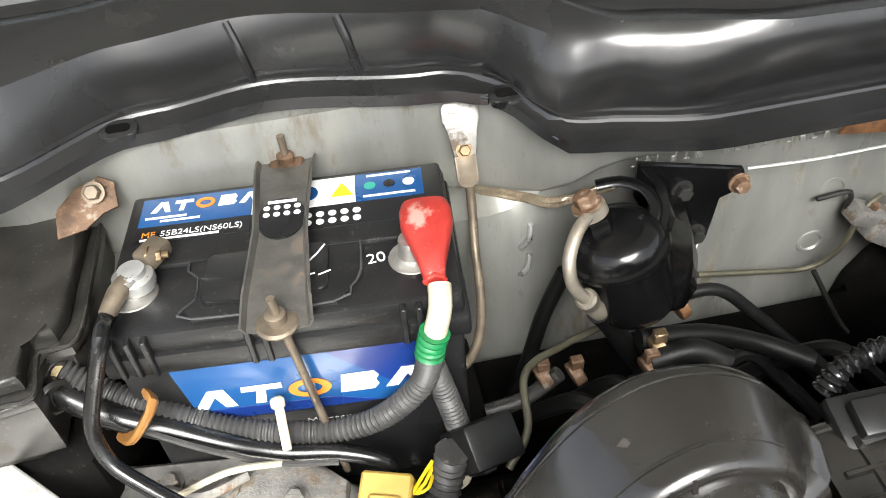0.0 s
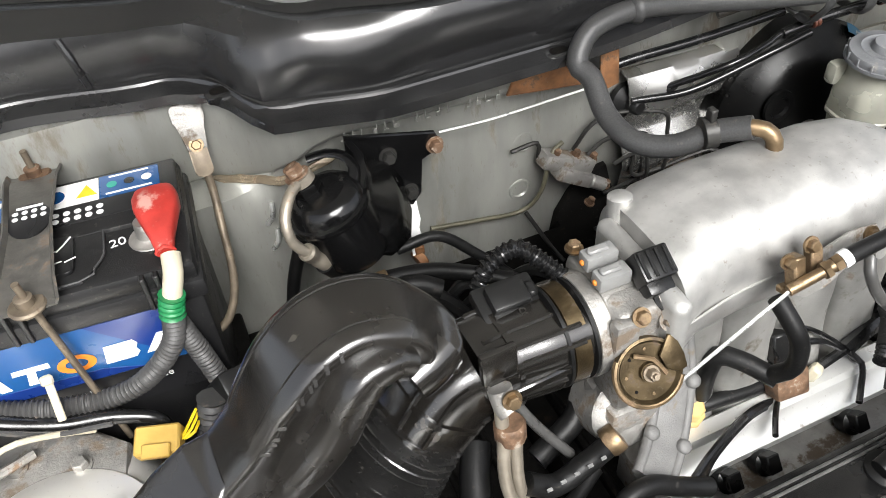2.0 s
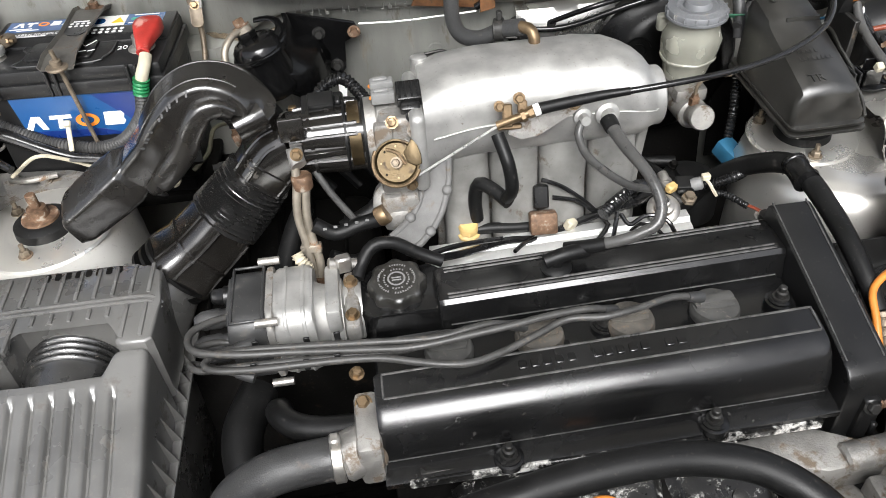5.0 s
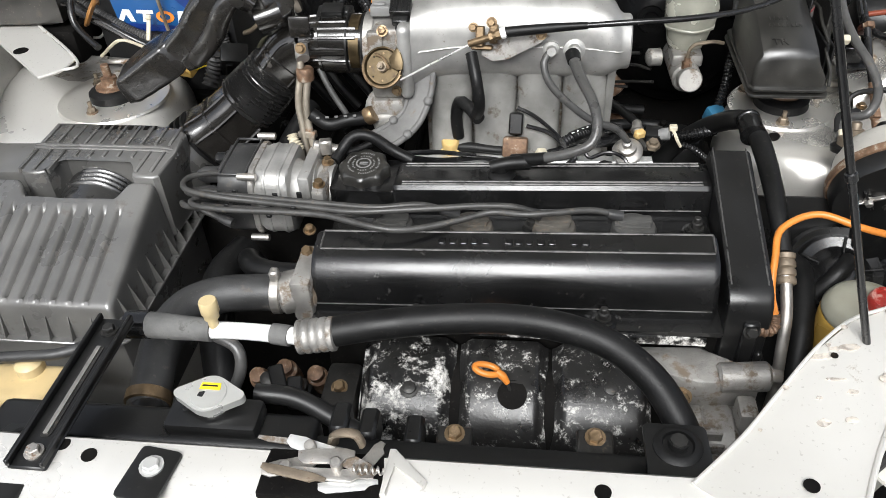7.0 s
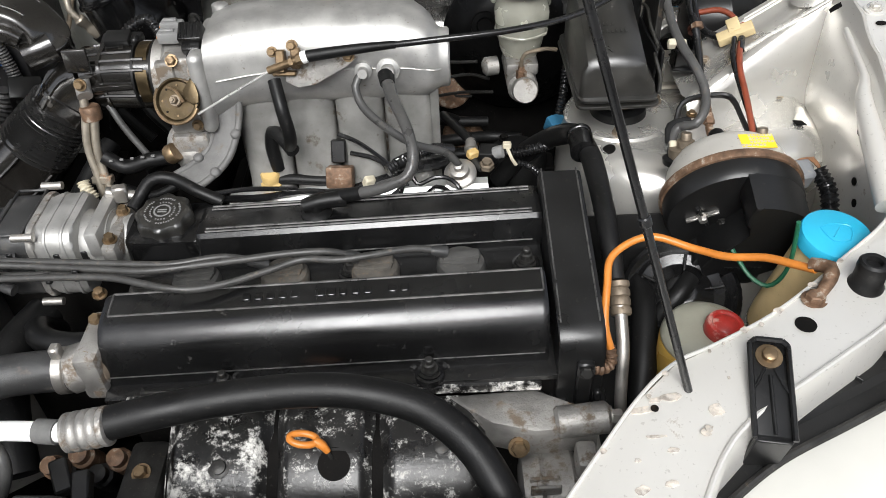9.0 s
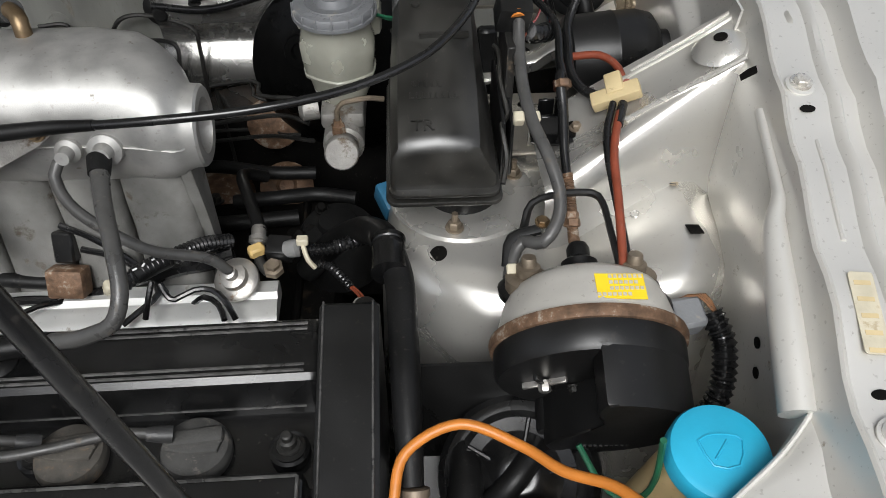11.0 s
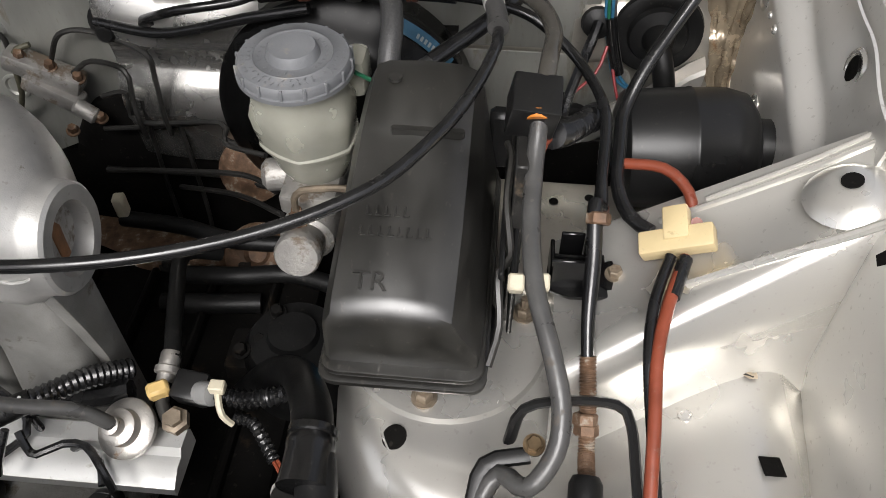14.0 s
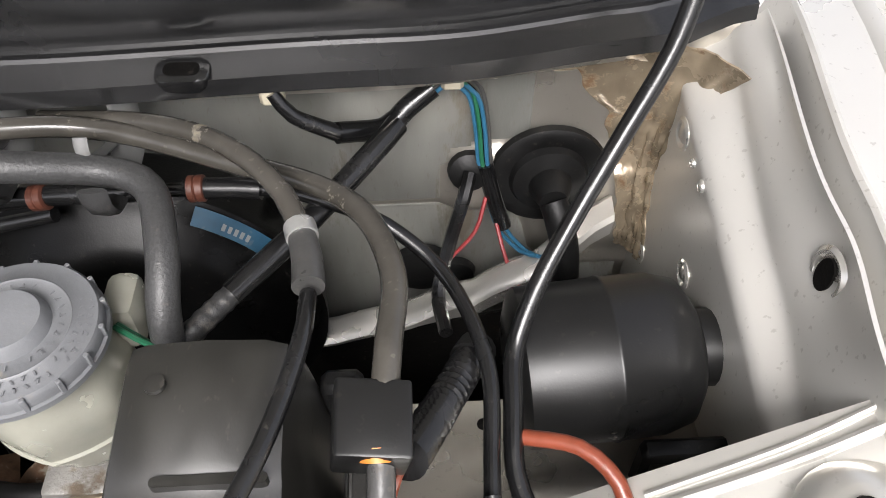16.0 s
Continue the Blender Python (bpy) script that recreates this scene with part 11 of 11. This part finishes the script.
part("tank", bm, TANKGREY, ps)
bm = B()
lathe(bm, (0.855, -0.098, 0.715), (0, 0, 1), [(0.0395, 0), (0.0425, 0.006), (0.0438, 0.072), (0.0425, 0.075)], 36)
part("fluid_band", bm, FLUID, ps, "amber stained lower half")
bm = B()
lathe(bm, (0.866, -0.108, 0.808), (0.05, -0.08, 1), [(0.0175, 0), (0.0185, 0.002), (0.0185, 0.012), (0.0165, 0.016), (0.0135, 0.0165), (0.012, 0.0145), (0.008, 0.017), (0.001, 0.018)], 36)
part("cap", bm, REDCAP, ps, "red rounded cap")
ow = thing("earth_wire", (0.85, -0.08, 0.88), "bright orange earth wire bolted to the body", "cable")
bm = B()
tube(bm, [(0.757, -0.120, 0.806), (0.752, -0.107, 0.826), (0.757, -0.078, 0.848), (0.766, -0.050, 0.863), (0.803, -0.036, 0.873), (0.843, -0.053, 0.870), (0.866, -0.078, 0.880), (0.892, -0.097, 0.894), (0.908, -0.120, 0.905), (0.918, -0.136, 0.913)], 0.0038, 12)
part("wire", bm, ORANGEWIRE, ow)
bm = B()
tube(bm, [(0.916, -0.130, 0.914), (0.925, -0.143, 0.921), (0.920, -0.156, 0.920), (0.908, -0.168, 0.914)], [0.006, 0.0065, 0.0055, 0.005], 10)
part("taped_end", bm, RUST, ow, "brown taped end")
bm = B()
tube(bm, [(0.757, -0.116, 0.806), (0.757, -0.128, 0.797), (0.748, -0.136, 0.796), (0.735, -0.138, 0.800)], 0.0055, 10, rib=0.0015, pitch=0.005)
part("lug", bm, RUST, ow, "brown corroded lug")
bolt(ow, (0.904, -0.170, 0.9105), (0, 0, 1), 0.009, 0.007, RUST)
pr = thing("prop_rod", (0.783, -0.249, 0.899), "black bonnet prop rod rising from the front panel", "prop rod")
bm = B()
p0, p1 = Vector((0.7830, -0.2490, 0.8990)), Vector((0.6826, -0.2104, 1.2146))
d = (p1 - p0).normalized()
cyl(bm, p0, p0 + d * 1.18, 0.0032, seg=12)
part("rod", bm, CABLE, pr)
bm = B()
lathe(bm, p0 + d * 0.16, d, [(0.0036, -0.004), (0.0046, -0.003), (0.0046, 0.003), (0.0036, 0.004)], 12)
part("collar", bm, CABLE, pr)
sh = thing("steering_hose", (0.77, 0.0, 0.86), "black steering hose with clamp beside the timing cover", "hose")
bm = B()
tube(bm, [(0.672, 0.205, 0.775), (0.700, 0.200, 0.815), (0.728, 0.178, 0.852), (0.746, 0.145, 0.880), (0.754, 0.121, 0.893), (0.757, 0.108, 0.895)], 0.0122, 16)
part("hose", bm, RUBBER, sh)
bm = B()
tube(bm, [(0.759, 0.104, 0.894), (0.764, 0.080, 0.889), (0.766, 0.040, 0.882), (0.767, 0.000, 0.872), (0.768, -0.035, 0.858), (0.769, -0.064, 0.842)], [0.0115, 0.0115, 0.0112, 0.0108, 0.0100, 0.0085], 16)
part("hose", bm, RUBBER, sh)
bm = B()
lathe(bm, (0.756, 0.112, 0.896), (0.02, -0.98, -0.1), [(0.0122, -0.008), (0.0138, -0.007), (0.0138, -0.003), (0.0128, -0.002), (0.0138, 0.001), (0.0138, 0.004), (0.0132, 0.006), (0.0138, 0.018), (0.0146, 0.026), (0.012, 0.0265)], 24)
part("clamp", bm, COVER, sh, "glossy black flared sleeve")
ph = thing("pressure_pipe", (0.768, -0.10, 0.78), "bent steel pressure pipe with tan crimped fitting", "pipe")
bm = B()
tube(bm, [(0.770, -0.070, 0.838), (0.770, -0.095, 0.822), (0.770, -0.118, 0.800), (0.768, -0.135, 0.770), (0.768, -0.15, 0.72), (0.766, -0.155, 0.66)], 0.0062, 12)
part("pipe", bm, STEEL, ph)
bm = B()
prof = [(0.008, 0)]
for k in range(4):
    prof += [(0.0105, 0.001 + k * 0.009), (0.0105, 0.006 + k * 0.009), (0.009, 0.0075 + k * 0.009)]
lathe(bm, (0.771, -0.064, 0.842), (0, -0.76, -0.62), prof, 18)
part("crimp", bm, BRASSROD, ph)
for pts, r in (([(0.80, 0.05, 0.76), (0.81, -0.02, 0.78), (0.80, -0.09, 0.76), (0.79, -0.14, 0.72)], 0.014), ([(0.86, -0.02, 0.80), (0.84, -0.04, 0.79), (0.81, -0.05, 0.75)], 0.010)):
    hh = thing("hose", pts[1], "black hose low in the bay beside the tower", "hose", "coolant hoses")
    bm = B()
    tube(bm, pts, r, 12)
    part("hose", bm, RUBBER, hh)
rs = thing("drive_pulley", (0.852, -0.023, 0.780), "ribbed black drive pulley low behind the fluid tank", "pulley")
bm = B()
lathe(bm, (0.850, -0.028, 0.785), (-0.15, -0.45, 0.88), [(0.064, -0.05), (0.064, -0.012), (0.062, 0), (0.057, 0.003), (0.050, -0.002), (0.044, 0.004), (0.034, 0.0), (0.024, 0.004), (0.017, 0.010), (0.010, 0.011), (0.003, 0.009)], 48)
part("disc", bm, COVER, rs)
for k in range(5):
    bm = B()
    c = Vector((0.850, -0.028, 0.785))
    box(bm, (0.024, -0.0018, 0.0), (0.045, 0.0018, 0.005), 0.001, 1, frame_on(c, (-0.15, -0.45, 0.88)) @ pose(0, 0, 0, 0, 0, 72 * k + 20))
    part("spoke", bm, COVER, rs)
ls = thing("splash_shield", (0.81, 0.03, 0.7), "black plastic splash shield below the actuator", "splash shield")
bm = B()
sheet(bm, [[(x, 0.036 - 0.02 * (x > 0.87), 0.845 - 0.05 * (x > 0.87)), (x, 0.028, 0.80), (x, 0.020, 0.74), (x, -0.03, 0.70), (x, -0.16, 0.68)] for x in (0.755, 0.79, 0.83, 0.87, 0.905)], 0.003)
part("shield", bm, BLACK, ls)
gw = thing("green_lead", (0.934, -0.060, 0.832), "green wire looping down beside the washer neck", "cable")
bm = B()
tube(bm, [(0.919, -0.085, 0.924), (0.923, -0.085, 0.881), (0.920, -0.085, 0.858), (0.911, -0.080, 0.842), (0.896, -0.070, 0.847), (0.882, -0.050, 0.864)], 0.0022, 8)
part("wire", bm, GREENWIRE, gw)
bq = thing("connector", (0.755, 0.259, 0.816), "blue plastic wire connector low below the reservoir", "connector", "loom connectors")
bm = B()
box(bm, (-0.012, -0.016, -0.012), (0.012, 0.016, 0.012), 0.003, 2, pose(0.755, 0.259, 0.816, 20, 0, 25))
box(bm, (-0.008, -0.026, -0.008), (0.008, -0.012, 0.008), 0.002, 1, pose(0.755, 0.259, 0.816, 20, 0, 25))
part("housing", bm, BLUEWIRE, bq)
bm = B()
tube(bm, [(0.757, 0.272, 0.826), (0.764, 0.285, 0.86), (0.768, 0.30, 0.90)], 0.006, 10, rib=0.0015, pitch=0.005)
part("conduit", bm, CABLE, bq)
bs = thing("bump_stop", (0.945, -0.165, 0.912), "black rubber bonnet bump stop on the panel", "bump stop")
bm = B()
lathe(bm, (0.950, -0.158, 0.9125), (0, 0, 1), [(0.0145, 0), (0.0145, 0.003), (0.0125, 0.006), (0.0120, 0.018), (0.0125, 0.020), (0.0120, 0.026), (0.010, 0.028), (0.007, 0.027), (0.006, 0.023)], 24)
part("rubber", bm, RUBBER, bs)
for (x, y, z), rz in (((0.845, -0.234, 0.914), -11), ((0.980, -0.165, 0.932), 9)):
    hb = thing("headlamp_bracket", (x, y, z), "black ribbed plastic headlamp bracket with a bolt", "bracket", "headlamp brackets")
    m_h = pose(x, y, z, 16, 0, rz)
    bm = B()
    prism(bm, rounded(-0.014, 0.014, -0.066, 0.015, 0.004, 3), -0.004, 0.0, m_h, 0.001)
    pl = part("plate", bm, BLACK, hb)
    bm = B()
    pts = [(-0.014, -0.064, 0.002), (-0.014, 0.011, 0.003), (-0.010, 0.015, 0.003), (0.010, 0.015, 0.003), (0.014, 0.011, 0.003), (0.014, -0.064, 0.002)]
    for a, b in zip(pts, pts[1:]):
        tube(bm, [m_h @ Vector(a), m_h @ Vector(b)], 0.0022, 6)
    part("raised_edge", bm, BLACK, pl)
    bm = B()
    tube(bm, [m_h @ Vector((0, -0.014, 0.001)), m_h @ Vector((0.001, -0.060, 0.001))], 0.0014, 6)
    part("rib", bm, BLACK, pl)
    bm = B()
    lathe(bm, m_h @ Vector((0, 0.002, 0)), m_h.to_3x3() @ Vector((0, 0, 1)), [(0.010, 0), (0.010, 0.0015), (0.006, 0.002), (0.0055, 0.002), (0.0055, 0.006), (0.004, 0.007)], 20)
    part("bolt", bm, GOLD, pl)
    for q in (-0.009, 0.009):
        bm = B()
        tube(bm, [m_h @ Vector((q * 0.4, -0.008, 0.001)), m_h @ Vector((q, -0.020, 0.001)), m_h @ Vector((q * 1.4, -0.026, 0.001))], 0.0011, 6)
        part("rib", bm, BLACK, pl)
    bm = B()
    box(bm, (-0.013, -0.066, -0.05), (0.013, -0.060, 0.0), 0.001, 1, m_h)
    part("drop_tab", bm, BLACK, pl)
hl = thing("headlamp", (0.92, -0.33, 0.80), "black-backed headlamp unit with a pale lens", "headlamp")
SEAL = curve_points([(0.779, -0.335, 0.842), (0.812, -0.308, 0.846), (0.854, -0.282, 0.852), (0.917, -0.254, 0.856), (0.990, -0.221, 0.860), (1.057, -0.193, 0.866)], 0.012)


def off(p, a, b, c):
    return tuple(p + Vector((a, b, c)))


bm = B()
sheet(bm, [[off(p, -0.045, 0.055, -0.16), off(p, -0.038, 0.046, -0.004), off(p, -0.030, 0.038, 0.0), off(p, -0.016, 0.020, 0.001), off(p, -0.013, 0.016, -0.005), off(p, 0, 0, -0.004)] for p in SEAL], 0.003)
body = part("housing", bm, BLACK, hl)
for k in range(5):
    bm = B()
    box(bm, (-0.001, -0.014, -0.006), (0.001, 0.014, 0.006), 0.0005, 1, pose(*off(SEAL[int(len(SEAL) * (0.3 + 0.15 * k))], -0.024, 0.030, 0.002), 0, 0, 38))
    part("fin", bm, BLACK, body)
bm = B()
sheet(bm, [[off(p, 0, 0, 0), off(p, 0.012, -0.018, 0.001), off(p, 0.035, -0.055, -0.012), off(p, 0.055, -0.085, -0.05), off(p, 0.065, -0.10, -0.14)] for p in SEAL], -0.004)
part("lens", bm, LENS, hl, "pale clear lens")
bm = B()
tube(bm, [off(p, 0, 0, 0.002) for p in SEAL], 0.0035, 8)
part("seal", bm, DARKMETAL, hl, "grey rubber lens seal")

# ---- clutter between the engine and the right tower, and on the lower bulkhead ----
for pts, r, lb in (([(0.485, 0.440, 0.820), (0.543, 0.440, 0.827), (0.599, 0.435, 0.840), (0.601, 0.430, 0.827), (0.620, 0.425, 0.822), (0.641, 0.420, 0.819)], 0.0022, "thin black brake pipe across the bulkhead"),
                   ([(0.475, 0.435, 0.775), (0.531, 0.435, 0.775), (0.589, 0.430, 0.780), (0.619, 0.425, 0.783), (0.626, 0.420, 0.780), (0.649, 0.420, 0.778)], 0.0022, "thin black brake pipe across the bulkhead"),
                   ([(0.531, 0.440, 0.856), (0.530, 0.438, 0.812), (0.529, 0.436, 0.756), (0.534, 0.430, 0.699)], 0.0022, "thin dark brake pipe down the bulkhead"),
                   ([(0.557, 0.440, 0.852), (0.561, 0.436, 0.796), (0.565, 0.430, 0.742), (0.565, 0.425, 0.699)], 0.0022, "thin dark brake pipe down the bulkhead")):
    bp = thing("brake_pipe", pts[1], lb, "pipe", "bulkhead pipes")
    bm = B()
    tube(bm, pts, r, 8)
    part("tube", bm, DARKMETAL, bp)
fp = thing("fuel_pipe", (0.615, 0.248, 0.820), "black fuel hose with steel banjo fittings at the rail", "pipe")
bm = B()
tube(bm, [(0.624, 0.319, 0.800), (0.608, 0.306, 0.815), (0.607, 0.287, 0.825), (0.620, 0.247, 0.835), (0.632, 0.211, 0.842), (0.640, 0.187, 0.845)], 0.006, 12)
part("hose", bm, RUBBER, fp)
bm = B()
lathe(bm, (0.638, 0.193, 0.846), (0, -0.9, -0.3), [(0.006, 0), (0.0068, 0.002), (0.0068, 0.010), (0.0085, 0.011), (0.0085, 0.015), (0.006, 0.016), (0.006, 0.024)], 14)
part("fitting", bm, STEEL, fp, "zinc steel end fitting")
bm = B()
lathe(bm, (0.655, 0.146, 0.838), (0, -0.2, 1), [(0.009, 0), (0.009, 0.006), (0.006, 0.007), (0.006, 0.011)], 6)
part("union_bolt", bm, BRASSROD, fp)
bm = B()
tube(bm, [(0.640, 0.171, 0.842), (0.641, 0.158, 0.838), (0.649, 0.147, 0.835)], 0.0045, 10)
part("pipe", bm, DARKMETAL, fp)
bm = B()
box(bm, (-0.007, -0.005, -0.005), (0.007, 0.005, 0.006), 0.002, 1, pose(*(0.639, 0.163, 0.846), 10, 0, 30))
part("cap", bm, AMBERCAP, fp, "amber plastic cap")
cb = thing("connector", (0.659, 0.167, 0.840), "black plug connector beside the fuel rail", "connector", "loom connectors")
bm = B()
box(bm, (-0.013, -0.010, -0.010), (0.010, 0.010, 0.008), 0.003, 2, pose(*(0.660, 0.169, 0.842), 15, 0, -8))
part("housing", bm, BLACK, cb)
bm = B()
lathe(bm, (0.668, 0.164, 0.846), (0.9, -0.2, 0.3), [(0.007, -0.004), (0.008, 0.0), (0.008, 0.008), (0.005, 0.010)], 14)
part("seal", bm, GREYCONN, cb)
lm = thing("wiring_loom", (0.702, 0.168, 0.845), "black conduit with silver ribs and a cream tie", "cable")
bm = B()
tube(bm, [(0.671, 0.166, 0.845), (0.687, 0.162, 0.846), (0.704, 0.162, 0.848), (0.721, 0.166, 0.850), (0.735, 0.178, 0.845)], 0.0058, 10, rib=0.002, pitch=0.0042)
part("conduit", bm, CABLE, lm)
bm = B()
tube(bm, [(0.679, 0.165, 0.854), (0.682, 0.155, 0.852), (0.685, 0.149, 0.846), (0.690, 0.148, 0.838)], 0.0022, 6)
part("tie", bm, CREAM, lm, "cream cable tie")
bm = B()
box(bm, (-0.005, -0.004, -0.003), (0.005, 0.004, 0.004), 0.001, 1, pose(*(0.680, 0.163, 0.856)))
part("tie_head", bm, CREAM, lm)
bm = B()
tube(bm, [(0.690, 0.153, 0.838), (0.702, 0.151, 0.836), (0.713, 0.139, 0.834), (0.721, 0.128, 0.832)], 0.004, 8, rib=0.0012, pitch=0.004)
part("branch", bm, CABLE, lm)
for dx in (0.0, 0.003):
    bm = B()
    tube(bm, [Vector((0.719, 0.130, 0.833)) + Vector((dx, 0, 0)), Vector((0.727, 0.120, 0.833)) + Vector((dx, 0, 0)), Vector((0.731, 0.113, 0.832)) + Vector((dx, 0, 0))], 0.0012, 6)
    part("wire", bm, REDWIRE, lm, "red-brown wire")
bolt(lm, (0.731, 0.111, 0.828), (0, -0.25, 1), 0.0075, 0.006, STEEL)
mt_ = thing("engine_mount", (0.700, 0.239, 0.800), "dark cast engine mount beside the timing cover", "engine mount")
bm = B()
c0 = Vector((0.701, 0.246, 0.790))
lathe(bm, c0 - Vector((0, 0, 0.05)), (0, 0, 1), [(0.040, 0), (0.040, 0.045), (0.034, 0.055), (0.020, 0.058), (0.018, 0.064), (0.004, 0.066)], 28)
part("bush", bm, RUBBER, mt_)
bm = B()
box(bm, (-0.055, -0.020, -0.08), (0.050, 0.020, -0.012), 0.006, 2, Matrix.Translation(c0))
part("arm", bm, GRIME_SHADE, mt_)
for p in ((0.675, 0.244, 0.790), (0.665, 0.231, 0.795), (0.685, 0.265, 0.800)):
    bolt(mt_, p, (0, -0.3, 1), 0.006, 0.007, GRIME_SHADE)
hs_ = thing("rear_shield", (0.520, 0.374, 0.740), "rusty tan heat shield low behind the engine", "heat shield")
bm = B()
sheet(bm, [[(0.454, 0.409, 0.735), (0.476, 0.372, 0.738), (0.521, 0.356, 0.740), (0.523, 0.342, 0.720)], [(0.506, 0.399, 0.742), (0.528, 0.370, 0.745), (0.544, 0.353, 0.745), (0.543, 0.332, 0.725)], [(0.559, 0.399, 0.740), (0.562, 0.380, 0.742), (0.572, 0.357, 0.740), (0.569, 0.342, 0.720)], [(0.581, 0.414, 0.720), (0.589, 0.394, 0.725), (0.596, 0.370, 0.720), (0.593, 0.358, 0.700)]], 0.002)
part("plate", bm, RUST, hs_)
bm = B()
lathe(bm, (0.634, 0.364, 0.750), (0.1, -0.5, 0.85), [(0.030, -0.03), (0.030, -0.004), (0.026, 0.0), (0.012, 0.002), (0.008, -0.002), (0.002, -0.002)], 28)
part("cup", bm, RUST, hs_, "rusty brown pressed cup")
bm = B()
lathe(bm, (0.618, 0.430, 0.788), (0.0, -0.9, 0.4), [(0.032, -0.01), (0.030, 0.002), (0.024, 0.006), (0.004, 0.007)], 28)
part("disc", bm, RUST, hs_)
for pts, r in (([(0.511, 0.377, 0.770), (0.569, 0.368, 0.775), (0.619, 0.356, 0.775), (0.669, 0.360, 0.770)], 0.0075), ([(0.583, 0.326, 0.760), (0.630, 0.325, 0.765), (0.673, 0.335, 0.760), (0.715, 0.326, 0.760)], 0.008), ([(0.568, 0.301, 0.750), (0.619, 0.304, 0.752), (0.652, 0.309, 0.750)], 0.009)):
    hh = thing("hose", pts[1], "black hose low behind the engine", "hose", "coolant hoses")
    bm = B()
    tube(bm, pts, r, 12)
    part("hose", bm, RUBBER, hh)
cc = thing("connector", (0.522, 0.366, 0.800), "cream plug connector low behind the plenum", "connector", "loom connectors")
bm = B()
box(bm, (-0.005, -0.006, -0.012), (0.005, 0.006, 0.010), 0.002, 1, pose(*(0.522, 0.366, 0.800), 0, 0, 10))
part("housing", bm, CREAM, cc)

# pressed folds, slots and overlaps on the wing brace and tower
for pts, r, mt, nm in (([(0.943, 0.249, 0.9442), (0.987, 0.249, 0.9728), (1.020, 0.251, 0.9941), (1.050, 0.255, 1.0140)], 0.0022, PAINT, "fold"),
                       ([(0.952, 0.197, 0.9501), (0.988, 0.198, 0.9736), (1.018, 0.198, 0.9929), (1.038, 0.199, 1.0058)], 0.0026, PAINT, "fold"),
                       ([(0.967, 0.254, 0.9602), (1.015, 0.257, 0.9912), (1.050, 0.263, 1.0135)], 0.0016, PAINT, "fold")):
    bm = B()
    tube(bm, pts, r, 8)
    part(nm, bm, mt, brace)
bm = B()
prism(bm, [(-0.010, -0.004), (0.008, -0.0045), (0.010, 0.003), (-0.002, 0.004), (-0.009, 0.002)], 0, 0.001, frame_on((1.036, 0.179, 1.0046), (-0.54, 0, 0.84), (0, 1, 0)))
part("slot", bm, GRIME_SHADE, brace)
for p in ((0.929, 0.193, 0.8731), (0.964, 0.193, 0.8846), (0.962, 0.155, 0.8839), (0.900, 0.230, 0.8637)):
    bm = B()
    lathe(bm, p, (0, 0, 1), [(0.0042, -0.001), (0.0042, 0.0006), (0.003, 0.0008), (0.0026, 0.0002), (0.0004, 0.0002)], 14)
    part("spot_weld", bm, PAINT, tower_r)
bm = B()
tube(bm, [(0.917, 0.186, 0.8691), (0.940, 0.181, 0.8768), (0.966, 0.180, 0.8855), (0.972, 0.187, 0.8873), (0.980, 0.190, 0.8900)], 0.0011, 6)
part("panel_edge", bm, PAINT, tower_r)

# faded paper label and slot on the wing flange
bm = B()
prism(bm, rounded(-0.0075, 0.0075, -0.027, 0.027, 0.002, 2), 0, 0.0006, pose(1.0425, -0.037, flange_z(-0.037) + 0.0006, 14.5, 0, -6))
sticker = part("paper_label", bm, CREAM, wing, "faded cream paper label")
for k in range(5):
    bm = B()
    box(bm, (-0.005, -0.026 + k * 0.011, 0.0006), (0.005, -0.023 + k * 0.011, 0.0009), 0, 1, pose(1.0425, -0.037, flange_z(-0.037) + 0.0006, 14.5, 0, -6))
    part("print_bar", bm, TAN, sticker)
# crumbs of flaked paint and rust along the front panel's edge
random.seed(12)
for k in range(16):
    f = random.random()
    i = min(int(f * 9), 8)
    a, b = Vector((*inner[i], zz[i])), Vector((*inner[i + 1], zz[i + 1]))
    o = Vector((*outer[i], zz[i]))
    p = a.lerp(b, random.random()).lerp(o, random.choice((0.06, 0.1, 0.5, 0.75)))
    bm = B()
    r = random.uniform(0.0012, 0.0045)
    prism(bm, [(r * random.uniform(0.5, 1.2) * math.cos(q), r * random.uniform(0.4, 1.1) * math.sin(q)) for q in [j * 0.7 for j in range(9)]], 0, 0.0006, pose(p.x, p.y, p.z + 0.0026))
    part("chipped_spot", bm, CHIP, lamp_panel)

# cream overflow tank and loose tubes beside the stay bar
ot = thing("coolant_overflow_tank", (0.005, -0.248, 0.790), "yellowed translucent coolant overflow tank beside the radiator", "tank")
bm = B()
box(bm, (-0.055, -0.030, -0.20), (0.030, 0.024, 0.0), 0.010, 3, pose(*(0.010, -0.251, 0.795), 0, 0, 0))
part("tank", bm, WASHER, ot)
bm = B()
lathe(bm, (-0.000, -0.239, 0.795), (0, 0, 1), [(0.014, -0.002), (0.014, 0.010), (0.010, 0.014), (0.003, 0.015)], 20)
part("cap", bm, TAN, ot, "cream cap")
ov = thing("overflow_hose", (0.037, -0.237, 0.820), "thin grey rubber overflow hose under the stay bar", "hose", "coolant hoses")
bm = B()
tube(bm, [(-0.039, -0.245, 0.815), (0.000, -0.242, 0.818), (0.037, -0.238, 0.820), (0.061, -0.223, 0.820), (0.064, -0.187, 0.810)], 0.006, 10)
part("hose", bm, HOSE, ov)
